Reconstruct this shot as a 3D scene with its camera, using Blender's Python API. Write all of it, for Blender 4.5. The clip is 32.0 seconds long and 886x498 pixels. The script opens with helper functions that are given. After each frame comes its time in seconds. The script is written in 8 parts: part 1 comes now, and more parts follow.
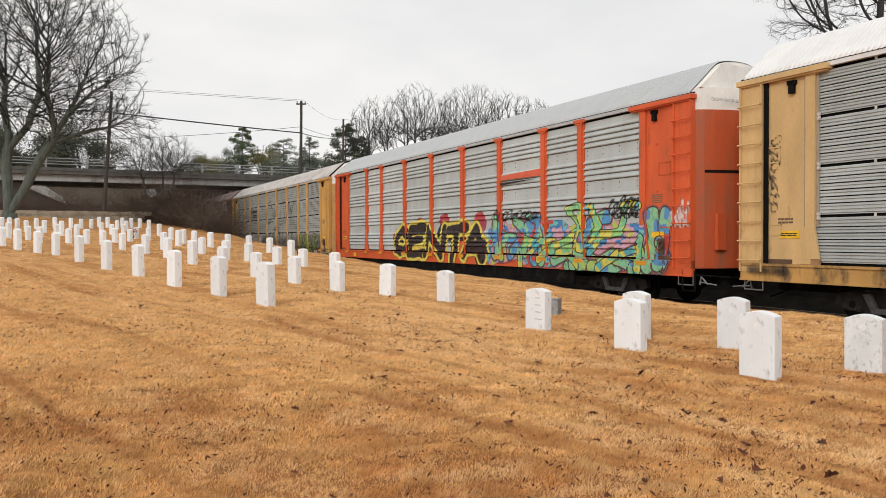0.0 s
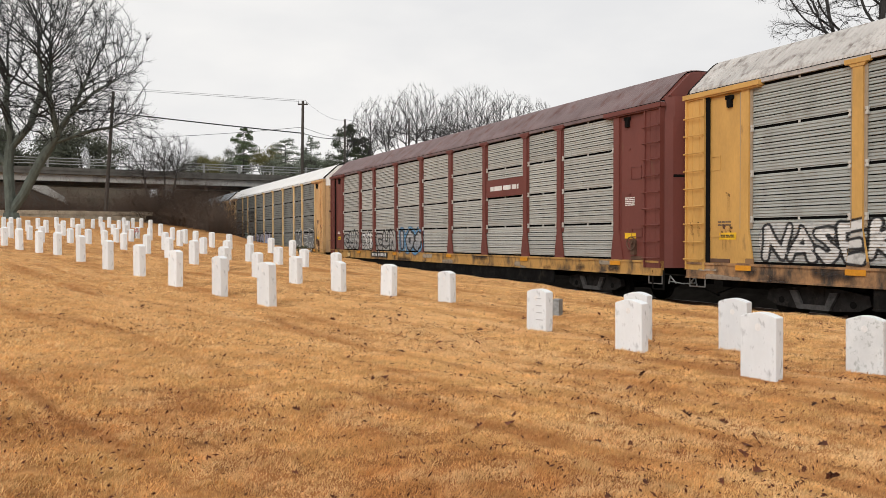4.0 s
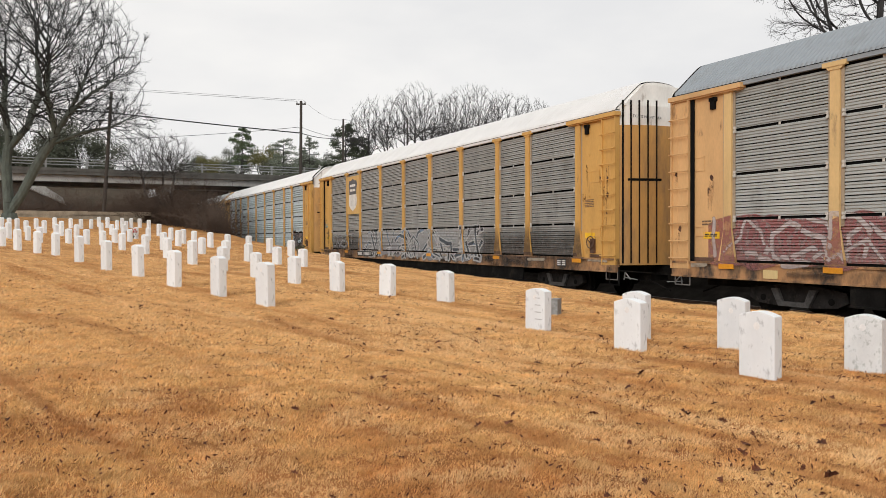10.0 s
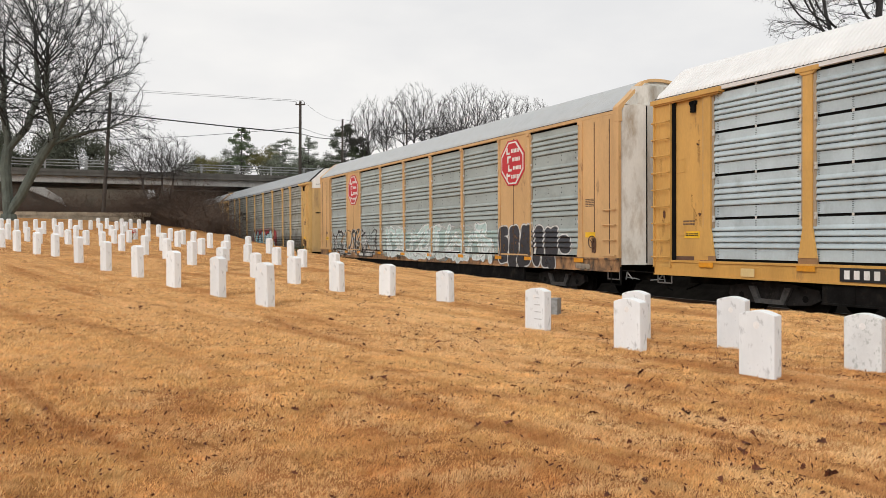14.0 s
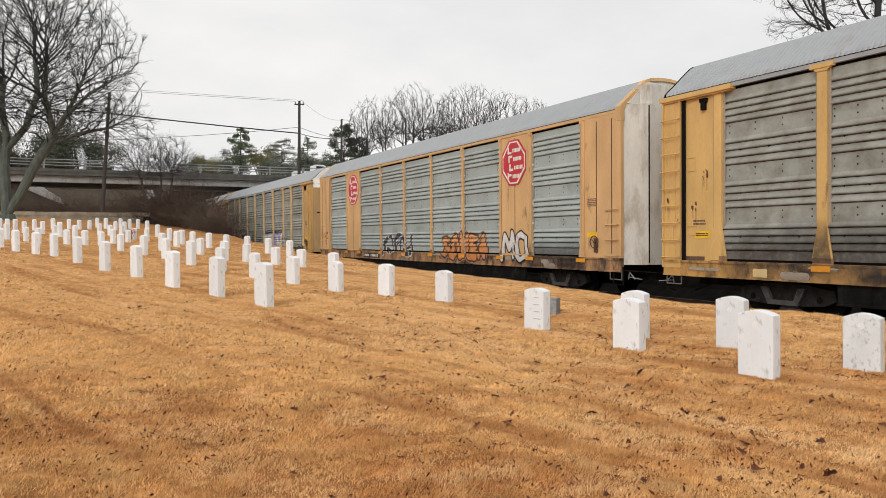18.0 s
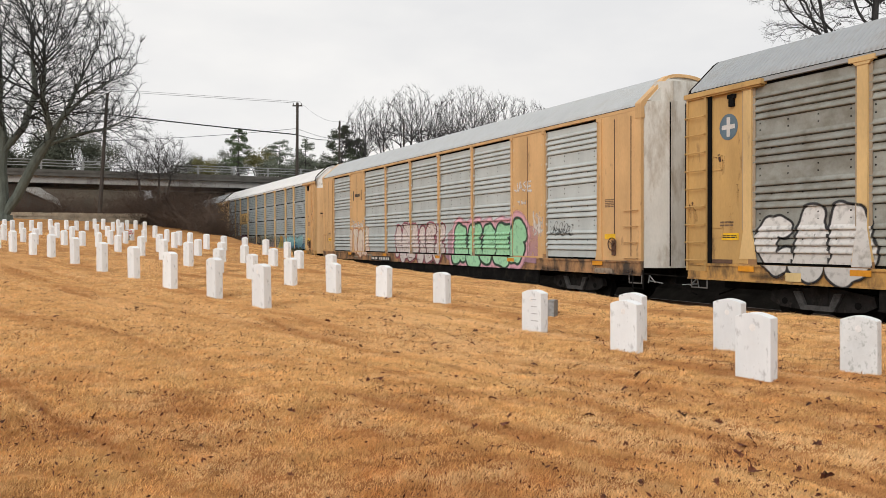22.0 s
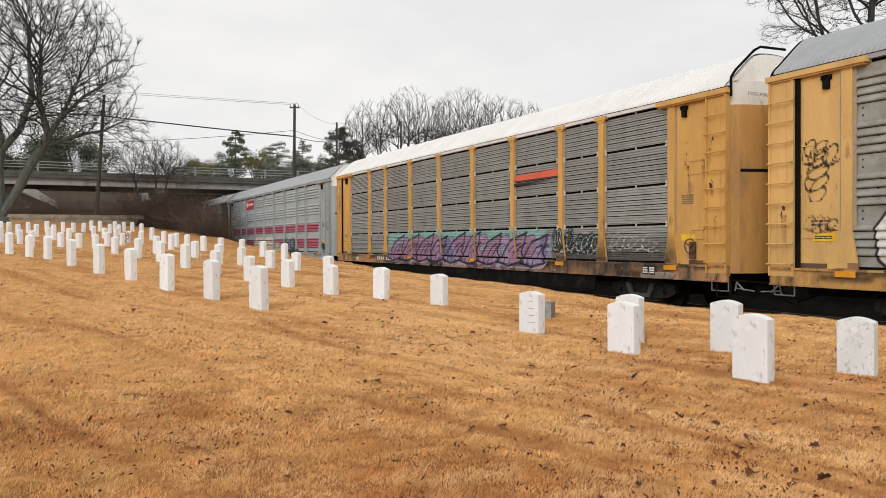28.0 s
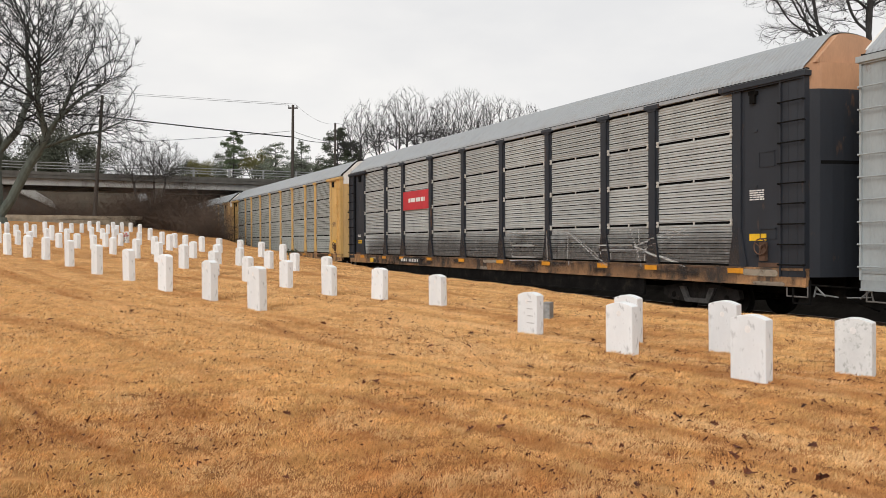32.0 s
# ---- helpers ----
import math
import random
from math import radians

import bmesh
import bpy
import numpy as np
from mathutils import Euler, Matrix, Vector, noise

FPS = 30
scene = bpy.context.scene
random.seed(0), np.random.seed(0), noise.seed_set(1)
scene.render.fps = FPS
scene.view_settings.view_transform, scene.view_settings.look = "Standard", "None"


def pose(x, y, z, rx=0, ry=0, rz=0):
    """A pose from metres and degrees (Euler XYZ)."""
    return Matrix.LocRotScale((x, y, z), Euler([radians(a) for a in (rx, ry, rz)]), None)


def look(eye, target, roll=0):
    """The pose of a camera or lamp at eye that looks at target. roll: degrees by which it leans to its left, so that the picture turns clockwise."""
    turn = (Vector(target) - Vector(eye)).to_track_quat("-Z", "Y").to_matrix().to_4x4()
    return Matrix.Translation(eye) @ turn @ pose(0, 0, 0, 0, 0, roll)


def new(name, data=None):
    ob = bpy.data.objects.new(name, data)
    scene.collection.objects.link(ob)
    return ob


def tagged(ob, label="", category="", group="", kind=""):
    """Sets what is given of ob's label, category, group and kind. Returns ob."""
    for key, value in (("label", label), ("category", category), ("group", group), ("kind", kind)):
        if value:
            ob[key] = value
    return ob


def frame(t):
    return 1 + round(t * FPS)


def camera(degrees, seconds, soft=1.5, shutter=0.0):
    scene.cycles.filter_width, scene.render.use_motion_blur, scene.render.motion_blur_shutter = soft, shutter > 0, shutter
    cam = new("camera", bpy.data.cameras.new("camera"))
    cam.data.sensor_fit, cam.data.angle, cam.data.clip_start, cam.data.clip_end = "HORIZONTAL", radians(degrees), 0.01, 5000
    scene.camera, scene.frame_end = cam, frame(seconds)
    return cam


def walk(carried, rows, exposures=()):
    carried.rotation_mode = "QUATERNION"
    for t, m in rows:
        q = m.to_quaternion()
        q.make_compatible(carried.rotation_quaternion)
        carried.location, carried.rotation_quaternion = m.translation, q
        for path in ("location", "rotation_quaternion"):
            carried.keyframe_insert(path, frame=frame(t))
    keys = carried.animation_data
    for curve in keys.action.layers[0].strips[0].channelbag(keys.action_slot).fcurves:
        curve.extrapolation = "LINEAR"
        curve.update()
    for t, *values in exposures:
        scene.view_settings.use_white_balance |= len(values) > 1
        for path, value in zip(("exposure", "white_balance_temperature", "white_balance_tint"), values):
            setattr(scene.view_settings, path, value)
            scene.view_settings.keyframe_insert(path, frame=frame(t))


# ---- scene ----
DURATION = 32.0
EYE = 1.72                       # over the rail tops, which are z = 0
cam = camera(58.5, DURATION, soft=0.65)
# seconds, turn, tilt and lean of the camera in degrees, about its mean bearing
DRIFT = [
    (0, 0.018, -0.018, 0.117), (1, 0.031, -0.013, 0.144), (2, 0.074, 0.009, 0.08), (3, 0.104, 0.004, 0.037),
    (3.5, 0.111, 0.018, 0.031), (5.5, 0.098, 0.024, -0.086), (6, 0.103, 0.024, -0.09), (7, 0.074, 0.021, -0.071),
    (8, 0.028, 0.017, -0.049), (9, 0.003, 0.001, 0.003), (10, 0.01, -0.01, 0.132), (11, -0.01, -0.009, 0.243),
    (12, -0.02, -0.015, 0.31), (13, -0.02, -0.021, 0.281), (14, -0.022, -0.011, 0.272), (14.5, -0.021, -0.012, 0.26),
    (16.5, -0.069, -0.002, 0.302), (17, -0.074, -0.008, 0.29), (18, -0.089, -0.017, 0.277), (19, -0.081, -0.01, 0.291),
    (20, -0.093, -0.007, 0.229), (21, -0.191, 0.016, 0.168), (21.5, -0.229, 0.097, 0.12), (22, -0.251, 0.108, 0.142),
    (23, -0.295, 0.128, 0.162), (24, -0.336, 0.128, 0.146), (25, -0.354, 0.152, 0.169), (25.5, -0.363, 0.177, 0.155),
    (27.5, -0.438, 0.216, 0.165), (28, -0.448, 0.233, 0.173), (29, -0.479, 0.249, 0.169), (30, -0.517, 0.265, 0.125),
    (31, -0.543, 0.27, 0.177), (32, -0.561, 0.272, 0.183)]
BEARING, TILT, LEAN = -26.1, -0.7, 0.0
walk(cam, [(t, pose(0, 0, EYE, 90 + TILT + b, LEAN + c, BEARING + a)) for t, a, b, c in DRIFT])

# ---- overcast sky and a weak, wide sun ----
world = bpy.data.worlds.new("overcast")
scene.world = world
world.use_nodes = True
wn, wl = world.node_tree.nodes, world.node_tree.links
wn.clear()
w_out = wn.new("ShaderNodeOutputWorld")
w_bg = wn.new("ShaderNodeBackground")
w_sky = wn.new("ShaderNodeTexSky")
w_sky.sky_type = "NISHITA"
w_sky.sun_disc = False
w_sky.sun_elevation, w_sky.sun_rotation = radians(30), radians(230)
w_sky.air_density, w_sky.dust_density = 1.0, 4.0
w_grey = wn.new("ShaderNodeHueSaturation")
w_grey.inputs["Saturation"].default_value = 0.12
w_grey.inputs["Value"].default_value = 0.045
w_geo = wn.new("ShaderNodeTexCoord")
w_map = wn.new("ShaderNodeMapping")
w_map.inputs["Scale"].default_value = (1.0, 1.0, 2.6)
w_noise = wn.new("ShaderNodeTexNoise")
w_noise.inputs["Scale"].default_value = 2.1
w_noise.inputs["Detail"].default_value = 5
w_noise.inputs["Roughness"].default_value = 0.55
w_ramp = wn.new("ShaderNodeValToRGB")
w_ramp.color_ramp.elements[0].position, w_ramp.color_ramp.elements[0].color = 0.34, (0.785, 0.785, 0.792, 1)
w_ramp.color_ramp.elements[1].position, w_ramp.color_ramp.elements[1].color = 0.62, (0.93, 0.915, 0.895, 1)
w_mix = wn.new("ShaderNodeMix")
w_mix.data_type = "RGBA"
w_mix.inputs["Factor"].default_value = 0.85
wl.new(w_sky.outputs[0], w_grey.inputs["Color"])
wl.new(w_geo.outputs["Generated"], w_map.inputs[0])
wl.new(w_map.outputs[0], w_noise.inputs["Vector"])
wl.new(w_noise.outputs[0], w_ramp.inputs[0])
wl.new(w_grey.outputs[0], w_mix.inputs["A"])
wl.new(w_ramp.outputs[0], w_mix.inputs["B"])
wl.new(w_mix.outputs["Result"], w_bg.inputs["Color"])
w_bg.inputs["Strength"].default_value = 1.16
wl.new(w_bg.outputs[0], w_out.inputs[0])
sun_data = bpy.data.lights.new("sun", "SUN")
sun_data.energy, sun_data.angle, sun_data.color = 1.4, radians(25), (1.0, 0.97, 0.93)
sun = new("sun", sun_data)
sun.matrix_world = look((-55, -35, 50), (10, 20, 0))
scene.view_settings.exposure = 0.0


# ---- materials ----
def material(name, base, rough=0.7, metal=0.0, spread=0.25, scale=3.0, stretch=(1, 1, 1), fine=40.0, bump=0.15,
             stain=None, stain_scale=0.8, stain_at=(0.55, 0.75), spec=0.4, by_object=0.0, by_island=0.0, worn=None, straw_spots=None, loose=False, tufts=None, bands=None):
    """A surface with broad and fine variation, optional stains, and a fine relief."""
    m = bpy.data.materials.new(name)
    m.use_nodes = True
    n, l = m.node_tree.nodes, m.node_tree.links
    b = n["Principled BSDF"]
    b.inputs["Roughness"].default_value, b.inputs["Metallic"].default_value = rough, metal
    b.inputs["Specular IOR Level"].default_value = spec
    co = n.new("ShaderNodeTexCoord")
    mp = n.new("ShaderNodeMapping")
    mp.inputs["Scale"].default_value = stretch
    l.new(co.outputs["Object"], mp.inputs[0])
    if loose:                           # a pattern of its own for each object
        own = n.new("ShaderNodeObjectInfo")
        far = n.new("ShaderNodeVectorMath")
        far.operation = "SCALE"
        far.inputs[0].default_value = (31.0, 57.0, 43.0)
        l.new(own.outputs["Random"], far.inputs["Scale"])
        l.new(far.outputs[0], mp.inputs["Location"])
    big = n.new("ShaderNodeTexNoise")
    big.inputs["Scale"].default_value, big.inputs["Detail"].default_value = scale, 4
    small = n.new("ShaderNodeTexNoise")
    small.inputs["Scale"].default_value, small.inputs["Detail"].default_value = fine, 3
    l.new(mp.outputs[0], big.inputs["Vector"])
    l.new(mp.outputs[0], small.inputs["Vector"])
    both = n.new("ShaderNodeMath")
    both.operation = "MULTIPLY_ADD"
    both.inputs[1].default_value = 0.35
    l.new(small.outputs[0], both.inputs[0])
    l.new(big.outputs[0], both.inputs[2])
    ramp = n.new("ShaderNodeValToRGB")
    lo = [max(0, c * (1 - spread)) for c in base]
    hi = [min(1, c * (1 + spread)) for c in base]
    ramp.color_ramp.elements[0].position, ramp.color_ramp.elements[0].color = 0.42, (*lo, 1)
    ramp.color_ramp.elements[1].position, ramp.color_ramp.elements[1].color = 0.92, (*hi, 1)
    l.new(both.outputs[0], ramp.inputs[0])
    colour = ramp.outputs[0]
    if stain:
        spot = n.new("ShaderNodeTexNoise")
        spot.inputs["Scale"].default_value, spot.inputs["Detail"].default_value = stain_scale, 6
        spot.inputs["Roughness"].default_value = 0.65
        l.new(mp.outputs[0], spot.inputs["Vector"])
        edge = n.new("ShaderNodeMapRange")
        edge.inputs["From Min"].default_value, edge.inputs["From Max"].default_value = stain_at
        level = spot.outputs[0]
        # raises or lowers the stain level around the given spots
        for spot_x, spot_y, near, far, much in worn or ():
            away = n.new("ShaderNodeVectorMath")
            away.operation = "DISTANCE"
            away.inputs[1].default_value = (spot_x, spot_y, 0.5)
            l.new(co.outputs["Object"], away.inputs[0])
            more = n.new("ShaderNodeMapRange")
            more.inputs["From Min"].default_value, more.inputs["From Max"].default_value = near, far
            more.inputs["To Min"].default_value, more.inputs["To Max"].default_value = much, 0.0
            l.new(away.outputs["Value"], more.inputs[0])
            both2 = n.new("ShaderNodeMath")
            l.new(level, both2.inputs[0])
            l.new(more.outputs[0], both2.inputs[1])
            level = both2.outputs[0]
        l.new(level, edge.inputs[0])
        mix = n.new("ShaderNodeMix")
        mix.data_type = "RGBA"
        l.new(edge.outputs[0], mix.inputs["Factor"])
        l.new(colour, mix.inputs["A"])
        grain = n.new("ShaderNodeMapRange")
        grain.inputs["From Min"].default_value, grain.inputs["From Max"].default_value = 0.45, 0.9
        grain.inputs["To Min"].default_value, grain.inputs["To Max"].default_value = 1 - spread, 1 + spread
        l.new(both.outputs[0], grain.inputs[0])
        tint = n.new("ShaderNodeHueSaturation")
        tint.inputs["Color"].default_value = (*stain, 1)
        l.new(grain.outputs[0], tint.inputs["Value"])
        l.new(tint.outputs[0], mix.inputs["B"])
        colour = mix.outputs["Result"]
    for spot_x, spot_y, near, far, much, pale in straw_spots or ():
        away = n.new("ShaderNodeVectorMath")
        away.operation = "DISTANCE"
        away.inputs[1].default_value = (spot_x, spot_y, 0.5)
        l.new(co.outputs["Object"], away.inputs[0])
        less = n.new("ShaderNodeMapRange")
        less.inputs["From Min"].default_value, less.inputs["From Max"].default_value = near, far
        less.inputs["To Min"].default_value, less.inputs["To Max"].default_value = much * 1.6, 0.0
        l.new(away.outputs["Value"], less.inputs[0])
        rough_edge = n.new("ShaderNodeMath")
        rough_edge.operation = "MULTIPLY"
        l.new(less.outputs[0], rough_edge.inputs[0])
        l.new(both.outputs[0], rough_edge.inputs[1])
        mix = n.new("ShaderNodeMix")
        mix.data_type = "RGBA"
        mix.inputs["B"].default_value = (*pale, 1)
        l.new(rough_edge.outputs[0], mix.inputs["Factor"])
        l.new(colour, mix.inputs["A"])
        colour = mix.outputs["Result"]
    if tufts:                           # small paler tufts: scale, colour, how much
        spot = n.new("ShaderNodeTexNoise")
        spot.inputs["Scale"].default_value, spot.inputs["Detail"].default_value = tufts[0], 5
        l.new(co.outputs["Object"], spot.inputs["Vector"])
        edge = n.new("ShaderNodeMapRange")
        edge.inputs["From Min"].default_value, edge.inputs["From Max"].default_value = 0.50, 0.66
        edge.inputs["To Max"].default_value = tufts[2]
        l.new(spot.outputs[0], edge.inputs[0])
        mix = n.new("ShaderNodeMix")
        mix.data_type = "RGBA"
        mix.inputs["B"].default_value = (*tufts[1], 1)
        l.new(edge.outputs[0], mix.inputs["Factor"])
        l.new(colour, mix.inputs["A"])
        colour = mix.outputs["Result"]
    for pale, lo, hi, much, shift in bands or ():   # long streaks beside the rows of stones
        turn = n.new("ShaderNodeMapping")
        turn.inputs["Rotation"].default_value, turn.inputs["Location"].default_value = (0, 0, radians(-15)), (shift, 0, 0)
        l.new(co.outputs["Object"], turn.inputs[0])
        draw = n.new("ShaderNodeMapping")
        draw.inputs["Scale"].default_value = (1.7, 0.2, 0.3)
        l.new(turn.outputs[0], draw.inputs[0])
        streak = n.new("ShaderNodeTexNoise")
        streak.inputs["Scale"].default_value, streak.inputs["Detail"].default_value = 1.0, 4
        streak.inputs["Distortion"].default_value = 0.6
        l.new(draw.outputs[0], streak.inputs["Vector"])
        edge = n.new("ShaderNodeMapRange")
        edge.inputs["From Min"].default_value, edge.inputs["From Max"].default_value, edge.inputs["To Max"].default_value = lo, hi, much
        l.new(streak.outputs[0], edge.inputs[0])
        mix = n.new("ShaderNodeMix")
        mix.data_type = "RGBA"
        mix.inputs["B"].default_value = (*pale, 1)
        l.new(edge.outputs[0], mix.inputs["Factor"])
        l.new(colour, mix.inputs["A"])
        colour = mix.outputs["Result"]
    if by_object or by_island:
        info = n.new("ShaderNodeObjectInfo" if by_object else "ShaderNodeNewGeometry")
        vary = n.new("ShaderNodeMapRange")
        vary.inputs["To Min"].default_value, vary.inputs["To Max"].default_value = 1 - (by_object or by_island), 1 + (by_object or by_island)
        l.new(info.outputs["Random" if by_object else "Random Per Island"], vary.inputs[0])
        hs = n.new("ShaderNodeHueSaturation")
        l.new(vary.outputs[0], hs.inputs["Value"])
        l.new(colour, hs.inputs["Color"])
        colour = hs.outputs[0]
    l.new(colour, b.inputs["Base Color"])
    if bump:
        bp = n.new("ShaderNodeBump")
        bp.inputs["Strength"].default_value, bp.inputs["Distance"].default_value = bump, 0.01
        l.new(both.outputs[0], bp.inputs["Height"])
        l.new(bp.outputs[0], b.inputs["Normal"])
    return m


def paint(name, base, **kw):
    """Weathered car paint: vertical streaks, rusty stains."""
    args = dict(rough=0.55, spread=0.16, scale=1.6, stretch=(1, 1, 0.35), fine=25, bump=0.06,
                stain=(0.16, 0.085, 0.045), stain_scale=2.6, stain_at=(0.62, 0.76), loose=True)
    args.update(kw)
    return material(name, base, **args)


def galvanised(name, base, dirt, amount=0.5, **kw):
    """Corrugated sheet: zinc grey, grime running down it, no two sheets alike."""
    args = dict(rough=0.6, metal=0.05, spread=0.10, scale=1.6, stretch=(1, 1.3, 0.5), fine=22, bump=0.03,
                stain=dirt, stain_scale=1.5, stain_at=(0.66 - 0.3 * amount, 0.98 - 0.25 * amount), by_object=0.09, loose=True)
    args.update(kw)
    return material(name, base, **args)


TURF_ZONES = ((4.4, 3.0, 0.6, 3.2, 0.14), (0.2, 4.2, 0.8, 3.6, 0.135), (2.2, 2.6, 0.4, 2.2, 0.06),
        (6.5, 4.8, 0.5, 2.2, 0.06), (0.0, 15.0, 2.0, 9.0, -0.10), (3.5, 9.0, 0.5, 3.0, -0.05), (7.5, 6.0, 1.0, 5.0, 0.12))          # redder, darker turf (paler where negative): centre, radii and how much
STRAW = (0.86, 0.60, 0.32)
STRAW_ZONES = ((-1.0, 24.0, 5.0, 17.0, 0.45, STRAW), (2.2, 10.5, 1.5, 6.0, 0.25, STRAW))          # paler straw-coloured turf
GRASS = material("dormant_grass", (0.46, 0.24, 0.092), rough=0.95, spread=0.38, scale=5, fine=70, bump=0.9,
                 stain=(0.29, 0.125, 0.045), stain_scale=0.9, stain_at=(0.46, 0.70), spec=0.05, worn=TURF_ZONES)
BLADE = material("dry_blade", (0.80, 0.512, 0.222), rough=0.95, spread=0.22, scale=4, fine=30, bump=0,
                 stain=(0.60, 0.305, 0.115), stain_scale=0.95, stain_at=(0.50, 0.76), spec=0.03, by_island=0.24, worn=TURF_ZONES, straw_spots=STRAW_ZONES, tufts=(2.6, STRAW, 0.6),
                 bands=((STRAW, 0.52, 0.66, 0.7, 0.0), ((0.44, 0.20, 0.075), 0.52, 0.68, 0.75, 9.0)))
LEAF = material("oak_leaf", (0.10, 0.030, 0.012), rough=0.8, spread=0.5, scale=20, fine=80, bump=0.1, by_object=0.5)
MARBLE = material("white_marble", (0.79, 0.815, 0.83), rough=0.75, spread=0.05, scale=6, stretch=(1, 1, 0.5), fine=30, bump=0.08,
                  stain=(0.40, 0.41, 0.42), stain_scale=13, stain_at=(0.58, 0.72), by_object=0.06)
GRANITE = material("grey_marker_stone", (0.25, 0.26, 0.26), spread=0.3, scale=20, fine=120)
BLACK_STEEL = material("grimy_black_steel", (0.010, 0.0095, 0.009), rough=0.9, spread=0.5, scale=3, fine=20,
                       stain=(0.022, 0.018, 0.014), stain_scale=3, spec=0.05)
TRUCK_STEEL = material("dusty_truck_steel", (0.022, 0.020, 0.019), rough=0.85, spread=0.5, scale=4, fine=20, stain=(0.05, 0.042, 0.035), stain_scale=5, spec=0.1)
# lighter than the truck: the spring frame's highlights are in this grey
HIGHLIGHT_IRON = material("highlight_grey_iron", (0.075, 0.072, 0.070), rough=0.7, spread=0.5, scale=6, fine=25, stain=(0.03, 0.026, 0.022), stain_scale=6, spec=0.15)
# near black that puts the shade of gaps, slots and insides into colour
DARK_VOID = material("gap_shade_black", (0.010, 0.010, 0.010), rough=1.0, bump=0, spec=0.0)
# near black: shade under the cars is put into this ballast colour
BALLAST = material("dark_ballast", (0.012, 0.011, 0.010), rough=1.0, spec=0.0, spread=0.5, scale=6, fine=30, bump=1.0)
RAIL_STEEL = material("rail_steel", (0.12, 0.075, 0.055), rough=0.5, metal=0.6)
TIE_WOOD = material("creosote_wood", (0.028, 0.022, 0.018), spec=0.05, spread=0.4)
CONCRETE = material("old_concrete", (0.40, 0.395, 0.375), spread=0.2, scale=1.2, fine=18, stain=(0.16, 0.15, 0.135), stain_scale=0.7,
                    stretch=(1, 1, 0.4), stain_at=(0.55, 0.8))
# one darker grey for deck, kerbs, inner beams and end banks
CONCRETE_DARK = material("dark_concrete", (0.10, 0.095, 0.085), spread=0.3, scale=1.2, fine=18)
STONE_WALL = material("tan_wall_stone", (0.34, 0.295, 0.225), spread=0.35, scale=2.5, fine=14, bump=0.5)
POLE_WOOD = material("pole_wood", (0.055, 0.045, 0.037), spread=0.3, scale=3, stretch=(1, 1, 0.1), fine=40)
WIRE = material("cable_black", (0.02, 0.02, 0.02), rough=0.6, bump=0)
BARK = material("grey_bark", (0.028, 0.031, 0.030), rough=0.95, spread=0.4, scale=3, stretch=(1, 1, 0.4), fine=25, bump=0.5)
LICHEN_BARK = material("lichened_bark", (0.092, 0.108, 0.094), rough=0.95, spread=0.4, scale=3, stretch=(1, 1, 0.4), fine=25, bump=0.6)
BARK_FAR = material("dull_bark", (0.050, 0.047, 0.046), rough=0.95, spread=0.3, bump=0)
TWIG = material("brush_twig", (0.10, 0.072, 0.055), rough=0.95, spread=0.4, scale=0.6, bump=0)
NEEDLE = material("pine_needle", (0.085, 0.12, 0.055), rough=0.8, spread=0.5, scale=1.5, bump=0)
FEATHER = material("pale_pine_needle", (0.16, 0.185, 0.135), rough=0.7, spread=0.5, scale=1.5, bump=0)
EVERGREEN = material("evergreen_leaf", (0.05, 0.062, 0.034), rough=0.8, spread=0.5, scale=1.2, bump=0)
# paler grey-green: distance haze is put into this leaf colour
EVERGREEN_HAZE = material("haze_paled_evergreen_leaf", (0.092, 0.102, 0.072), rough=0.8, spread=0.5, scale=1.2, bump=0)
OLIVE = material("olive_leaf", (0.14, 0.13, 0.045), rough=0.8, spread=0.4, scale=1.2, bump=0)
# bank seen beneath the train, its shade held in the base colour
SOIL = material("shade_black_soil", (0.018, 0.016, 0.014), spec=0.0, rough=1.0, spread=0.4, scale=2, fine=20, bump=0.6)
HILL = material("brush_ground", (0.075, 0.06, 0.042), rough=0.95, spread=0.4, scale=0.5, fine=6, bump=0.6)
RAILING = material("galvanised_railing", (0.30, 0.31, 0.31), rough=0.6, metal=0.3)


